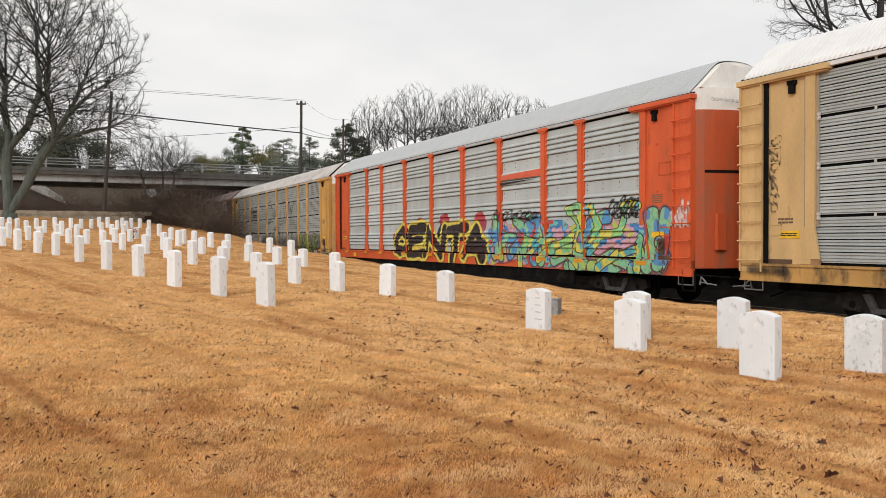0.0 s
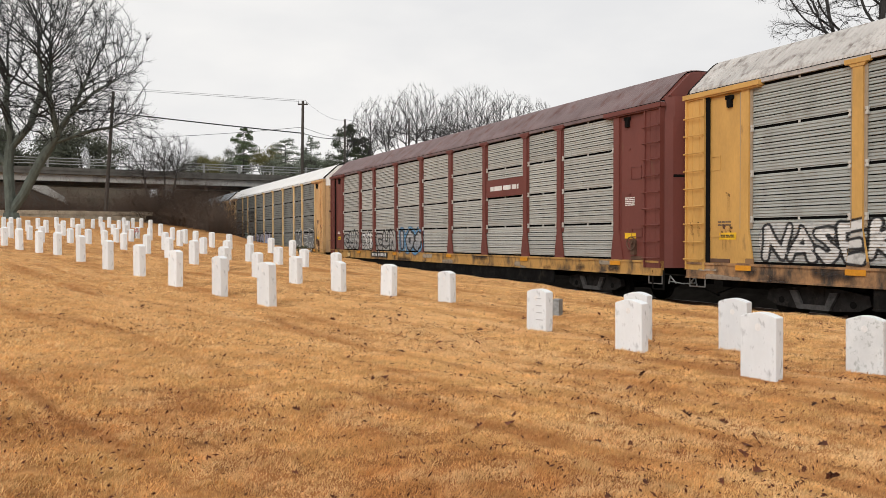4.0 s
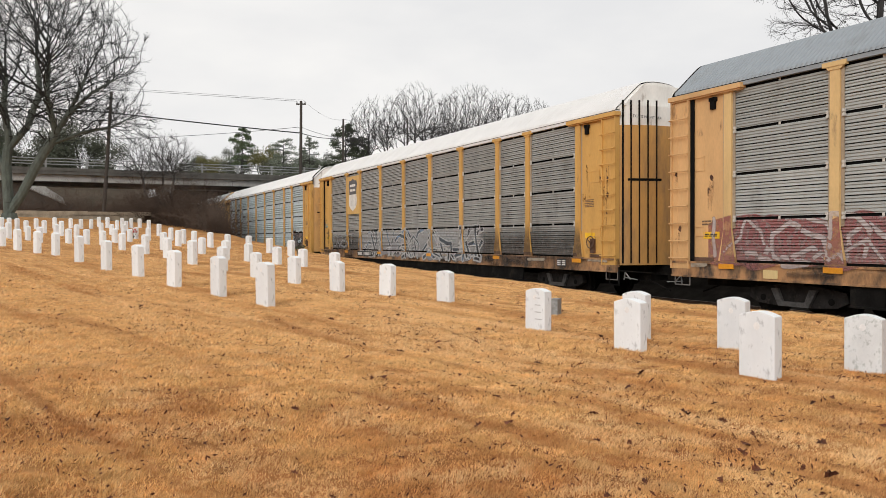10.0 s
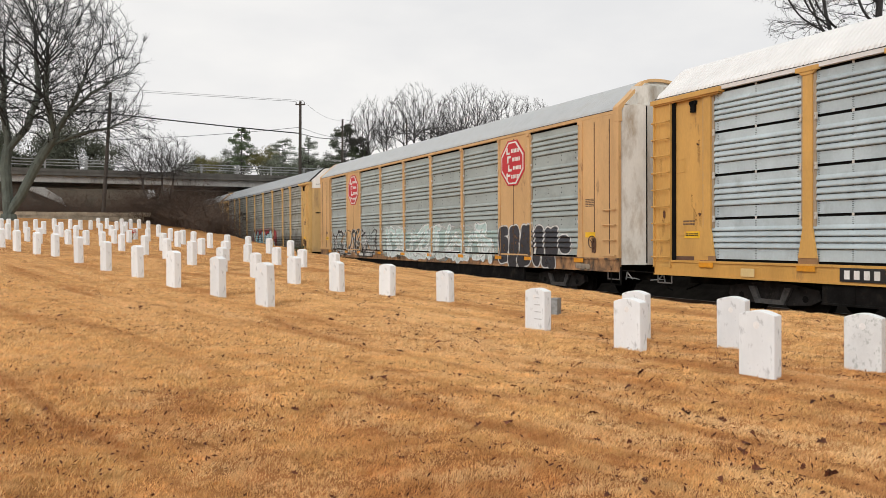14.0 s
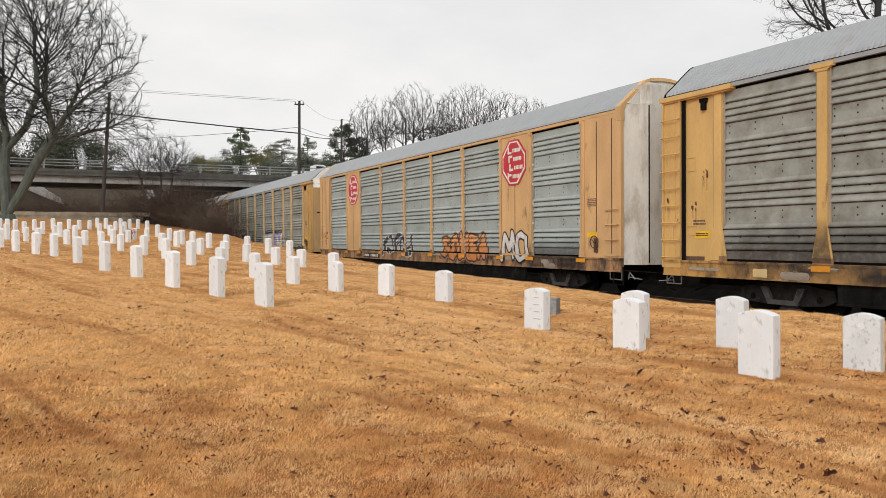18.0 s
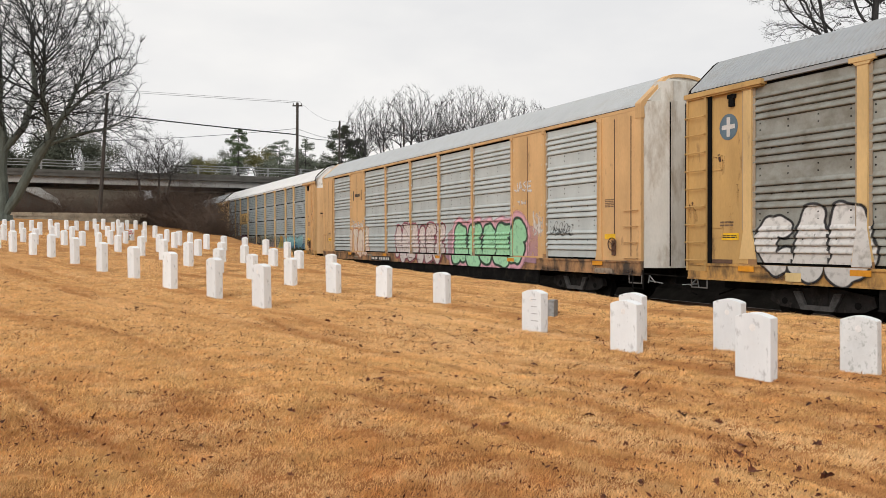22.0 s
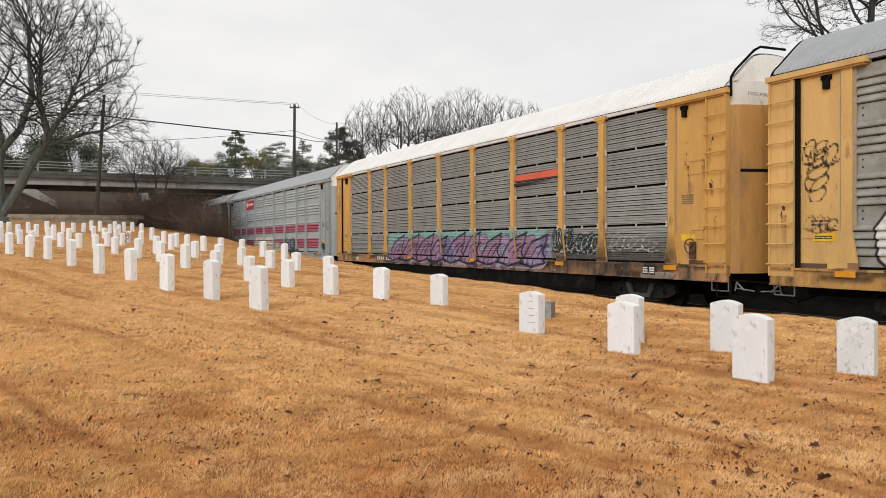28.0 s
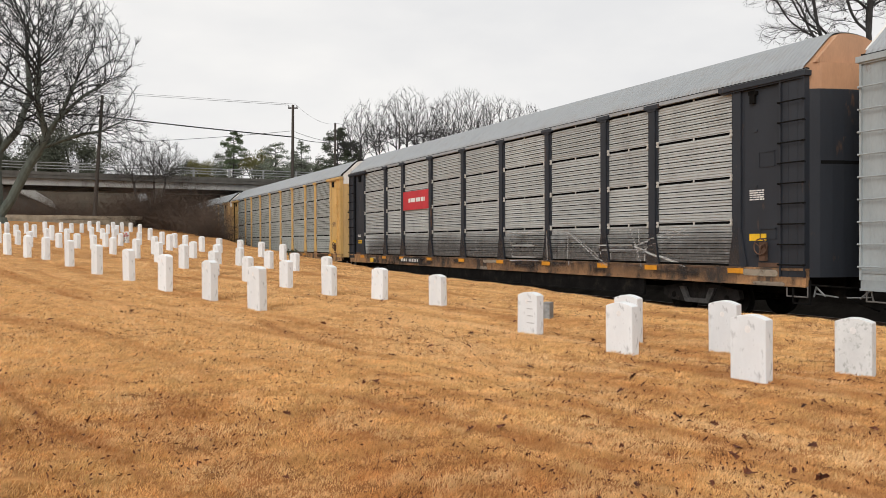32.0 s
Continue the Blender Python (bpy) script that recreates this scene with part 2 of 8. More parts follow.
# ---- mesh helpers ----
class Shape:
    """Collects boxes, prisms and tubes into one mesh."""

    def __init__(self):
        self.v, self.f = [], []

    def box(self, x0, x1, y0, y1, z0, z1):
        k = len(self.v)
        self.v += [(x, y, z) for x in (x0, x1) for y in (y0, y1) for z in (z0, z1)]
        self.f += [tuple(k + i for i in q) for q in
                   ((0, 1, 3, 2), (4, 6, 7, 5), (0, 4, 5, 1), (2, 3, 7, 6), (0, 2, 6, 4), (1, 5, 7, 3))]
        return self

    def sheet(self, a, b, flip=False):
        """A strip between two equally long rows of points."""
        k, n = len(self.v), len(a)
        self.v += [tuple(p) for p in a] + [tuple(p) for p in b]
        for i in range(n - 1):
            q = (k + i, k + i + 1, k + n + i + 1, k + n + i)
            self.f.append(q[::-1] if flip else q)
        return self

    def prism(self, outline, axis, lo, hi):
        """An outline of (u, v) drawn out along x, y or z."""
        k, n = len(self.v), len(outline)
        put = {"x": lambda u, w, d: (d, u, w), "y": lambda u, w, d: (u, d, w), "z": lambda u, w, d: (u, w, d)}[axis]
        self.v += [put(u, w, lo) for u, w in outline] + [put(u, w, hi) for u, w in outline]
        self.f += [(k + i, k + (i + 1) % n, k + n + (i + 1) % n, k + n + i) for i in range(n)]
        self.f += [tuple(range(k + n - 1, k - 1, -1)), tuple(range(k + n, k + 2 * n))]
        return self

    def tube(self, p, q, r0, r1, n=6):
        p, q = Vector(p), Vector(q)
        d = (q - p)
        if d.length < 1e-6:
            return self
        d.normalize()
        u = d.orthogonal().normalized()
        w = d.cross(u)
        k = len(self.v)
        for c, r in ((p, r0), (q, r1)):
            for i in range(n):
                a = 2 * math.pi * i / n
                self.v.append(tuple(c + u * (r * math.cos(a)) + w * (r * math.sin(a))))
        self.f += [(k + i, k + (i + 1) % n, k + n + (i + 1) % n, k + n + i) for i in range(n)]
        if n > 3:
            self.f += [tuple(range(k + n - 1, k - 1, -1)), tuple(range(k + n, k + 2 * n))]
        return self

    def mesh(self, name, mat, smooth=False):
        me = bpy.data.meshes.new(name)
        me.from_pydata(self.v, [], self.f)
        me.materials.append(mat)
        if smooth:
            me.polygons.foreach_set("use_smooth", [True] * len(me.polygons))
        me.update()
        return me


def part(name, shape, mat, parent, label="", at=None):
    me = shape.mesh(name, mat) if isinstance(shape, Shape) else shape
    ob = new(name, me)
    ob.parent = parent
    if at is not None:
        ob.matrix_basis = at
    if label:
        tagged(ob, label)
    return ob


def thing(name, label, category, group="", kind="", shape=None, mat=None, at=None):
    ob = new(name, shape.mesh(name, mat) if shape else None)
    if at is not None:
        ob.matrix_basis = at
    return tagged(ob, label, category, group, kind)


# ---- the ground ----
TRACK_X = 15.21


def turf(x, y):
    """Height of the cemetery lawn, before the drop to the track."""
    x, y = np.clip(x, -18, 11.6), np.clip(y, -4, 66)
    return (0.50969 - 0.032278 * x + 0.024827 * y + 0.0022681 * x * x - 0.0015033 * x * y + 0.00029201 * y * y
            - 0.000027917 * x ** 3 - 0.000076005 * x * x * y + 0.00002243 * x * y * y - 1.4559e-7 * y ** 3)


def ground_height(x, y):
    x, y = np.asarray(x, float), np.asarray(y, float)
    lawn = turf(x, y)
    step = np.clip((x - 11.2) / 1.5, 0, 1)
    step = step * step * (3 - 2 * step)
    bed = -0.42 + 0.0 * x
    rise = np.clip((x - 19.0) / 10.0, 0, 1)
    return lawn * (1 - step) + step * (bed + rise * 1.2)


def lawn_surface(x, y):
    """The ground with its low swells: old mowing rounds and sunken rows."""
    x, y = np.asarray(x, float), np.asarray(y, float)
    q = x * 0.966 + y * 0.258
    warp = 0.5 * np.sin(0.31 * x + 0.9) + 0.6 * np.sin(0.23 * y + 0.4 * x)
    swell = 0.034 * np.sin(2.09 * q + warp) * (0.7 + 0.4 * np.sin(0.6 * y + 0.3 * x))
    swell += 0.012 * np.sin(1.7 * x + 0.8 * y + 1.3 * np.sin(0.7 * y)) + 0.008 * np.sin(3.1 * y - 1.9 * x + 1.1 * np.sin(1.3 * x))
    swell += 0.005 * np.sin(7.3 * x + 2.2 * np.sin(3.1 * y)) * np.sin(6.1 * y + 1.7 * np.sin(2.7 * x))
    lawn = np.clip((12.4 - x) / 1.0, 0, 1) * np.clip((x + 10) / 4, 0, 1) * np.clip((y + 1) / 2, 0, 1) * np.clip((64 - y) / 6, 0, 1)
    return ground_height(x, y) + swell * lawn


def build_ground():
    xs = np.concatenate([-np.geomspace(1500, 20, 16), np.arange(-18, -4, 1.0), np.arange(-4, 13.6, 0.16), np.arange(13.6, 32, 1.2),
                         np.geomspace(33, 1500, 16)])
    ys = np.concatenate([-np.geomspace(1500, 12, 16), np.arange(-10, 2, 1.0), np.arange(2, 24, 0.16), np.arange(24, 72, 0.5),
                         np.geomspace(72, 1500, 24)])
    gx, gy = np.meshgrid(xs, ys)
    gz = lawn_surface(gx, gy)
    v = np.stack([gx, gy, gz], -1).reshape(-1, 3)
    nx, ny = len(xs), len(ys)
    a = (np.arange(ny - 1)[:, None] * nx + np.arange(nx - 1)[None, :]).ravel()
    me = bpy.data.meshes.new("ground")
    me.from_pydata(v.tolist(), [], np.stack([a, a + 1, a + nx + 1, a + nx], -1).tolist())
    me.materials.append(GRASS)
    me.polygons.foreach_set("use_smooth", [True] * len(me.polygons))
    tagged(new("ground", me), "tan dormant lawn sloping down to a railway", "lawn", kind="structure")


build_ground()


def build_track():
    track = thing("railway_track", "single railway track on dark ballast", "track", kind="structure")
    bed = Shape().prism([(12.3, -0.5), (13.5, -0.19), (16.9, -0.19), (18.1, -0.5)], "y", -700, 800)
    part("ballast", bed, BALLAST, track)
    rail = [(-0.075, -0.17), (0.075, -0.17), (0.075, -0.15), (0.012, -0.13), (0.012, -0.045), (0.036, -0.035), (0.036, 0),
            (-0.036, 0), (-0.036, -0.035), (-0.012, -0.045), (-0.012, -0.13), (-0.075, -0.15)]
    for side in (-0.7535, 0.7535):
        part("rail", Shape().prism([(TRACK_X + side + u, w) for u, w in rail], "y", -700, 800), RAIL_STEEL, track)
    tie = Shape().box(-1.3, 1.3, -0.115, 0.115, -0.34, -0.172).mesh("tie", TIE_WOOD)
    for i in range(150):
        part("tie", tie, None, track, at=pose(TRACK_X, -6 + 0.53 * i, 0))


build_track()


# ---- headstones ----
def stone_mesh(name, h, wide=0.33, deep=0.135):
    """An upright marble slab with a low rounded head and eased edges."""
    bm = bmesh.new()
    n = 8
    outline = [(-wide / 2, -0.2), (wide / 2, -0.2)]
    outline += [(wide / 2 - wide * i / n, h - 0.04 + 0.04 * math.sin(math.pi * i / n)) for i in range(n + 1)]
    front = [bm.verts.new((u, -deep / 2, w)) for u, w in outline]
    back = [bm.verts.new((u, deep / 2, w)) for u, w in outline]
    bm.faces.new(front)
    bm.faces.new(back[::-1])
    for i in range(len(outline)):
        j = (i + 1) % len(outline)
        bm.faces.new((front[j], front[i], back[i], back[j]))
    bm.normal_update()
    sharp = [e for e in bm.edges if len(e.link_faces) == 2 and e.calc_face_angle() > 0.6]
    bmesh.ops.bevel(bm, geom=sharp, offset=0.007, segments=2, profile=0.5, affect="EDGES")
    me = bpy.data.meshes.new(name)
    bm.to_mesh(me)
    bm.free()
    me.materials.append(MARBLE)
    return me


ENGRAVED = material("engraved_marble", (0.80, 0.795, 0.785), rough=0.8, spread=0.1, scale=20, bump=0)


def inscription(h, seed):
    """The worn outline of a cut emblem."""
    r = 0.024 + 0.004 * random.Random(seed).random()
    z = h - 0.14
    return Shape().prism([(r * 1.1 * math.cos(k * 0.7854), z + r * 1.3 * math.sin(k * 0.7854)) for k in range(8)], "y", -0.0690, -0.0675)


LICHEN_MARBLE = material("lichened_marble", (0.74, 0.76, 0.76), rough=0.8, spread=0.10, scale=6, stretch=(1, 1, 0.7), fine=30, bump=0.1,
                         stain=(0.38, 0.41, 0.39), stain_scale=24, stain_at=(0.53, 0.72), by_object=0.04)
CUT_SHADE = material("shaded_cut_letters", (0.50, 0.51, 0.52), rough=0.9, spread=0.3, scale=30, bump=0)
STONES = [stone_mesh("headstone", h) for h in (0.56, 0.60, 0.64, 0.68)]
STONE_TURN = -73                       # the rows' faces look down the slope


def stones(row, spots):
    for x, y, h, lean in spots:
        me = STONES[max(0, min(3, round((h - 0.56) / 0.04)))]
        ob = new("headstone", me)
        ob.matrix_basis = pose(x, y, float(lawn_surface(x, y)) - 0.01, random.uniform(-1, 1), lean, STONE_TURN + random.uniform(-3, 3))
        tagged(ob, "upright white marble headstone with a rounded top, on tan grass", "headstone", "cemetery headstones")
        if row in ("near", "second", "front") and y < 16:
            part("inscription", inscription(h, round(x * 100)), ENGRAVED, ob, "faint engraved emblem")


def mottle(x, y):
    """Lets lichen darken the stone that stands at (x, y)."""
    for ob in bpy.data.objects:
        if ob.name.startswith("headstone") and math.hypot(ob.matrix_basis.translation.x - x, ob.matrix_basis.translation.y - y) < 0.1:
            ob.data = ob.data.copy()
            ob.data.materials[0] = LICHEN_MARBLE
            tagged(ob, "upright white marble headstone mottled with grey lichen", "headstone", "cemetery headstones")
            return ob


stones("front", [(-1.01, 26.49, 0.65, 0), (-0.47, 25.38, 0.66, 0), (0.0, 24.43, 0.64, 0), (0.53, 21.91, 0.67, 0), (1.03, 19.45, 0.68, 0),
                 (1.54, 17.59, 0.68, 0), (1.95, 15.23, 0.70, 0), (2.44, 13.52, 0.70, 0), (2.86, 11.98, 0.70, 0)])
stones("second", [(0.43, 32.21, 0.58, 0), (1.01, 31.62, 0.58, 0), (1.55, 31.38, 0.58, 0), (2.03, 28.96, 0.61, 0), (2.58, 26.96, 0.63, 0),
                  (3.02, 25.01, 0.66, 0), (3.37, 22.54, 0.67, 0), (3.76, 20.31, 0.65, 0), (4.16, 18.33, 0.61, 0), (4.58, 16.58, 0.59, 0),
                  (4.96, 14.85, 0.59, 0), (5.54, 13.67, 0.59, 0), (6.15, 12.46, 0.57, 0)])
stones("third", [(3.60, 30.99, 0.68, 0), (4.53, 34.04, 0.68, 0), (4.65, 28.94, 0.60, 0), (4.86, 25.65, 0.63, 0), (5.49, 25.30, 0.61, 0),
                 (6.06, 23.90, 0.57, 0), (6.59, 22.95, 0.56, 0), (6.70, 20.26, 0.62, 0)])
stones("fourth", [(6.08, 35.54, 0.67, 0), (6.73, 35.03, 0.64, 0), (7.69, 35.29, 0.63, 0), (7.87, 32.21, 0.65, 0), (8.16, 30.00, 0.65, 0)])
stones("near", [(5.58, 8.61, 0.58, 0), (5.54, 6.74, 0.58, 0), (5.60, 5.05, 0.61, 0), (6.57, 7.87, 0.61, 0), (6.85, 6.55, 0.59, 0),
                (6.89, 4.97, 0.58, 0)])
stones("hill", [(-2.34, 43.97, 0.58, 0), (-1.98, 42.93, 0.59, 0), (-1.67, 43.53, 0.58, 0), (-1.22, 41.39, 0.58, 0), (-0.88, 45.31, 0.60, 0),
                (-0.47, 41.02, 0.60, 0), (-0.03, 47.37, 0.61, 0), (0.24, 38.63, 0.68, 0), (0.78, 49.73, 0.55, 0), (1.31, 49.83, 0.56, 0),
                (0.82, 38.07, 0.59, 0), (1.87, 50.62, 0.56, 0), (2.42, 53.45, 0.63, 0), (2.03, 42.63, 0.62, 0), (2.89, 53.20, 0.67, 0),
                (2.56, 43.59, 0.58, 0), (2.21, 35.56, 0.61, 0), (3.36, 51.88, 0.58, 0), (3.78, 53.73, 0.68, 0), (3.74, 50.10, 0.60, 0)])
stones("crest", [(3.21, 44.91, 0.56, 0), (2.86, 36.51, 0.58, 0), (4.33, 53.92, 0.65, 0), (3.46, 40.61, 0.57, 0), (5.09, 56.80, 0.65, 0),
                 (5.16, 51.81, 0.68, 0), (3.89, 39.29, 0.61, 0), (5.04, 45.34, 0.68, 0), (5.06, 40.59, 0.66, 0), (0.02, 37.26, 0.56, 0),
                 (-0.53, 32.72, 0.60, 0), (-0.96, 34.32, 0.56, 0), (-1.61, 34.44, 0.65, 0), (-1.49, 28.23, 0.62, 0), (5.27, 37.92, 0.68, 0),
                 (5.73, 37.84, 0.63, 0)])

mottle(6.89, 4.97)
worn_stone = mottle(5.58, 8.61)
worn_stone.data.materials[0] = MARBLE
for i, z in enumerate((0.16, 0.25, 0.34, 0.43)):
    part("inscription_line", Shape().box(0.0, 0.12 - 0.012 * i, -0.0700, -0.0678, z, z + 0.011), CUT_SHADE, worn_stone, "worn line of cut letters")


# ---- the autorack cars ----
POSTS = [1.8, 4.55, 6.5, 9.25, 12.0, 14.75, 17.5, 20.25, 22.2, 24.95]
HALF = 13.375
SILL_LO, SILL_HI, EAVE = 0.80, 1.18, 5.12
SIDE = -1.5                            # the side that faces the lawn
ROOF_LINE = [(-1.49, 5.235), (-1.475, 5.27), (-1.40, 5.345), (-1.30, 5.425), (-1.16, 5.55), (-1.0, 5.70), (-0.84, 5.845), (-0.70, 5.965), (-0.58, 6.04),
             (-0.42, 6.085), (-0.2, 6.11), (0, 6.115)]
ROOF_LINE = ROOF_LINE + [(-x, z) for x, z in ROOF_LINE[-2::-1]]


def ridged(z0, z1, groups, ridge, depth, slot=0.0):
    """(x, z) points up a sheet that carries groups of horizontal ridges with a sharp lower lip, over a narrow slot or none."""
    pts = [(0.0, z0)]
    for lo, hi, n in groups:
        a, b = z0 + (z1 - z0) * lo, z0 + (z1 - z0) * hi
        step = (b - a) / n
        for i in range(n):
            c = a + step * i
            pts += [(0.010, c), (0.024, c + 0.02 * step), (0.024, c + (0.02 + slot) * step)] if slot else [(0.008, c)]
            c += (0.03 + slot) * step
            for u, w in ((0.88, 0.10), (1.0, 0.24), (0.92, 0.40), (0.66, 0.56), (0.34, 0.70), (0.10, 0.82)):
                pts.append((-depth * u, c + w * step * ridge))
    return pts + [(0.0, z1)]


def fine_ridged(z0, z1):
    """A slatted row: shallow slats, with five deeper slots over its middle."""
    pts, n = [(0.0, z0)], 14
    step = (z1 - z0 - 0.02) / n
    for i in range(n):
        c = z0 + 0.01 + step * i
        deep = 0.026 if i in (3, 5, 7, 9, 11) else 0.006
        pts += [(deep, c + 0.06 * step), (deep, c + (0.29 if deep > 0.01 else 0.2) * step), (-0.020 if deep > 0.01 else -0.012, c + 0.36 * step), (-0.004, c + 0.96 * step)]
    return pts + [(0.0, z1)]


def panel_mesh(profile, width, mat, holes=(), spot=None, size=0.02, slots=()):
    """A ribbed sheet, with small holes or clips where (y fraction, z) says."""
    s = Shape()
    s.sheet([(x, 0, z) for x, z in profile], [(x, width, z) for x, z in profile], flip=True)
    plain = len(s.f)
    for u, z in holes:
        k, y = len(s.v), u * width
        s.v += [(-0.006, y - size, z - size), (-0.006, y + size, z - size), (-0.006, y + size, z + size), (-0.006, y - size, z + size)]
        s.f.append((k, k + 3, k + 2, k + 1))
    holed = len(s.f)
    for u, z in slots:                  # short dark perforations
        k, y = len(s.v), u * width
        s.v += [(-0.005, y - 0.022, z - 0.004), (-0.005, y + 0.022, z - 0.004), (-0.005, y + 0.022, z + 0.004), (-0.005, y - 0.022, z + 0.004)]
        s.f.append((k, k + 3, k + 2, k + 1))
    me = s.mesh("panel", mat)
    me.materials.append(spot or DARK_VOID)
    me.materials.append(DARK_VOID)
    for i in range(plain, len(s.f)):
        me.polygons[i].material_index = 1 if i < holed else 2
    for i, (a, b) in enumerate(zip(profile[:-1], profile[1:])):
        if min(a[0], b[0]) > 0.02:      # slot faces blackened for the shade between louvres
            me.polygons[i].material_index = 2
    return me


SHEET_LO, SHEET_HI = 1.235, 5.065
HOLES = [(u, SHEET_LO + (SHEET_HI - SHEET_LO) * z) for z in (0.238, 0.276, 0.492, 0.530, 0.748, 0.786) for u in (0.08, 0.36, 0.64, 0.92)]
HOLES += [(u, SHEET_LO + (SHEET_HI - SHEET_LO) * z) for z in (0.13, 0.385, 0.64) for u in (0.2, 0.5, 0.8)]


CLIP = material("pale_clip", (0.52, 0.50, 0.46), rough=0.6, spread=0.3, scale=9, bump=0)
SILL_SECTION = [(SIDE + 0.1, SILL_LO), (SIDE + 0.1, SILL_HI), (SIDE - 0.03, SILL_HI), (SIDE - 0.03, SILL_HI - 0.05), (SIDE, SILL_HI - 0.05),
                (SIDE, SILL_LO + 0.04), (SIDE - 0.03, SILL_LO + 0.04), (SIDE - 0.03, SILL_LO)]
MESHES = {}


def cached(key, make):
    if key not in MESHES:
        MESHES[key] = make()
    return MESHES[key]


def post_shape(flare, wide=0.2):
    """The flat face of a side post, with a tee head and, on most cars, a flared foot."""
    s = Shape()
    foot = wide * 2.0 if flare else wide
    s.prism([(-foot / 2, 1.30), (foot / 2, 1.30), (wide * 0.56, 1.86), (wide / 2, 1.90), (wide / 2, 5.05), (-wide / 2, 5.05), (-wide / 2, 1.90),
             (-wide * 0.56, 1.86)], "x", SIDE, SIDE + 0.05)
    s.prism([(-0.27, 5.085), (0.27, 5.085), (0.27, 5.18), (-0.27, 5.18)] if flare else [(-wide / 2, 5.02), (wide / 2, 5.02), (wide / 2, 5.12), (-wide / 2, 5.12)],
            "x", SIDE - 0.03, SIDE + 0.05)
    if flare:
        s.prism([(-wide * 0.62, 5.02), (wide * 0.62, 5.02), (0.20, 5.085), (-0.20, 5.085)], "x", SIDE - 0.015, SIDE + 0.05)
    return s


def flange_shape(flare, wide):
    """The dusty edges of a post behind its face, with bolts."""
    s = Shape()
    for side in (-1, 1):
        lo, hi = sorted((side * wide * 0.5, side * (wide * 0.5 + 0.065)))
        s.box(SIDE + 0.045, SIDE + 0.075, lo, hi, 1.95 if flare else SILL_HI, 5.05)
        for z in np.arange(2.0, 4.95, 0.36):
            s.box(SIDE + 0.03, SIDE + 0.047, lo + 0.02, lo + 0.045, z, z + 0.03)
    return s


def roof_shape(pitch):
    """Corrugated roof whose crests reach a little further down than its troughs."""
    s = Shape()
    n = 4 * int((2 * HALF - 0.16) / pitch)
    rows = []
    for i in range(n + 1):
        y = -HALF + 0.08 + (2 * HALF - 0.16) * i / n
        up = (0.0, 0.026, 0.034, 0.026)[i % 4]
        drop = 0.012 if i % 4 in (1, 2, 3) else 0.0
        row = [(x * (1 + up / 1.5), y, z + up * 0.7) for x, z in ROOF_LINE]
        row[0], row[-1] = (row[0][0], y, ROOF_LINE[0][1] - drop), (row[-1][0], y, ROOF_LINE[-1][1] - drop)
        rows.append(row)
    m = len(ROOF_LINE)
    s.v = [p for row in rows for p in row]
    s.f = [(i * m + j, i * m + j + 1, (i + 1) * m + j + 1, (i + 1) * m + j) for i in range(n) for j in range(m - 1)]
    return s


def end_cap_shape(sign):
    """The gable between roof and end door."""
    s = Shape()
    y = sign * (HALF - 0.04)
    out = [(x * 0.985, z - 0.03) for x, z in ROOF_LINE]
    s.prism([(-1.44, 4.82)] + out + [(1.44, 4.82)], "y", min(y, y - sign * 0.1), max(y, y - sign * 0.1))
    bow = [(-1.36 + 2.72 * i / 12, y + sign * 0.36 * math.sin(math.pi * i / 12) ** 0.75) for i in range(13)]
    s.prism([(u, w) for u, w in bow], "z", 4.82, 5.36)
    s.prism([(-1.30, 5.36), (1.30, 5.36), (0.62, 5.98), (-0.62, 5.98)], "y", min(y, y + sign * 0.1), max(y, y + sign * 0.1))
    return s


def end_door_shape(sign):
    s = Shape()
    y = sign * (HALF - 0.05)
    bow = [(-1.45 + 2.9 * i / 12, y + sign * 0.42 * math.sin(math.pi * i / 12) ** 0.75) for i in range(13)]
    s.prism(bow, "z", 1.0, 4.82)
    return s


def folded_door_shape(sign):
    """An end closed by leaves that fold outwards along two upright edges, reaching up into the roof."""
    y = sign * (HALF - 0.05)
    out = [(-1.42, y), (-0.82, y + sign * 0.40), (0.82, y + sign * 0.40), (1.42, y)]
    s = Shape().prism(out, "z", 1.0, 5.34)
    s.prism([(-1.0, y), (-0.66, y + sign * 0.33), (0.66, y + sign * 0.33), (1.0, y)], "z", 5.34, 5.88)
    for u, w in ((-1.38, 0.03), (-0.84, 0.385)):
        for z in np.arange(1.2, 5.3, 0.3):
            s.box(u - 0.012, u + 0.012, min(y + sign * w, y + sign * (w + 0.012)), max(y + sign * w, y + sign * (w + 0.012)), z, z + 0.024)
    return s


def end_arch_shape(sign):
    """The painted frame that follows the roof's end."""
    s = Shape()
    y0, y1 = sorted((sign * (HALF - 0.2), sign * (HALF + 0.02)))
    out = [(-1.51, 4.9)] + [(x * 1.022, z + 0.032) for x, z in ROOF_LINE] + [(1.51, 4.9)]
    inn = [(-1.38, 4.9)] + [(x * 0.94, z - 0.05) for x, z in ROOF_LINE] + [(1.38, 4.9)]
    n = len(out)
    s.v = [(x, y, z) for y in (y0, y1) for line in (out, inn) for x, z in line]
    for i in range(n - 1):
        j = i + 1
        s.f += [(i, j, n + j, n + i), (2 * n + j, 2 * n + i, 3 * n + i, 3 * n + j), (j, i, 2 * n + i, 2 * n + j), (n + i, n + j, 3 * n + j, 3 * n + i)]
    s.f += [(0, n, 3 * n, 2 * n), (2 * n - 1, n - 1, 3 * n - 1, 4 * n - 1)]
    return s


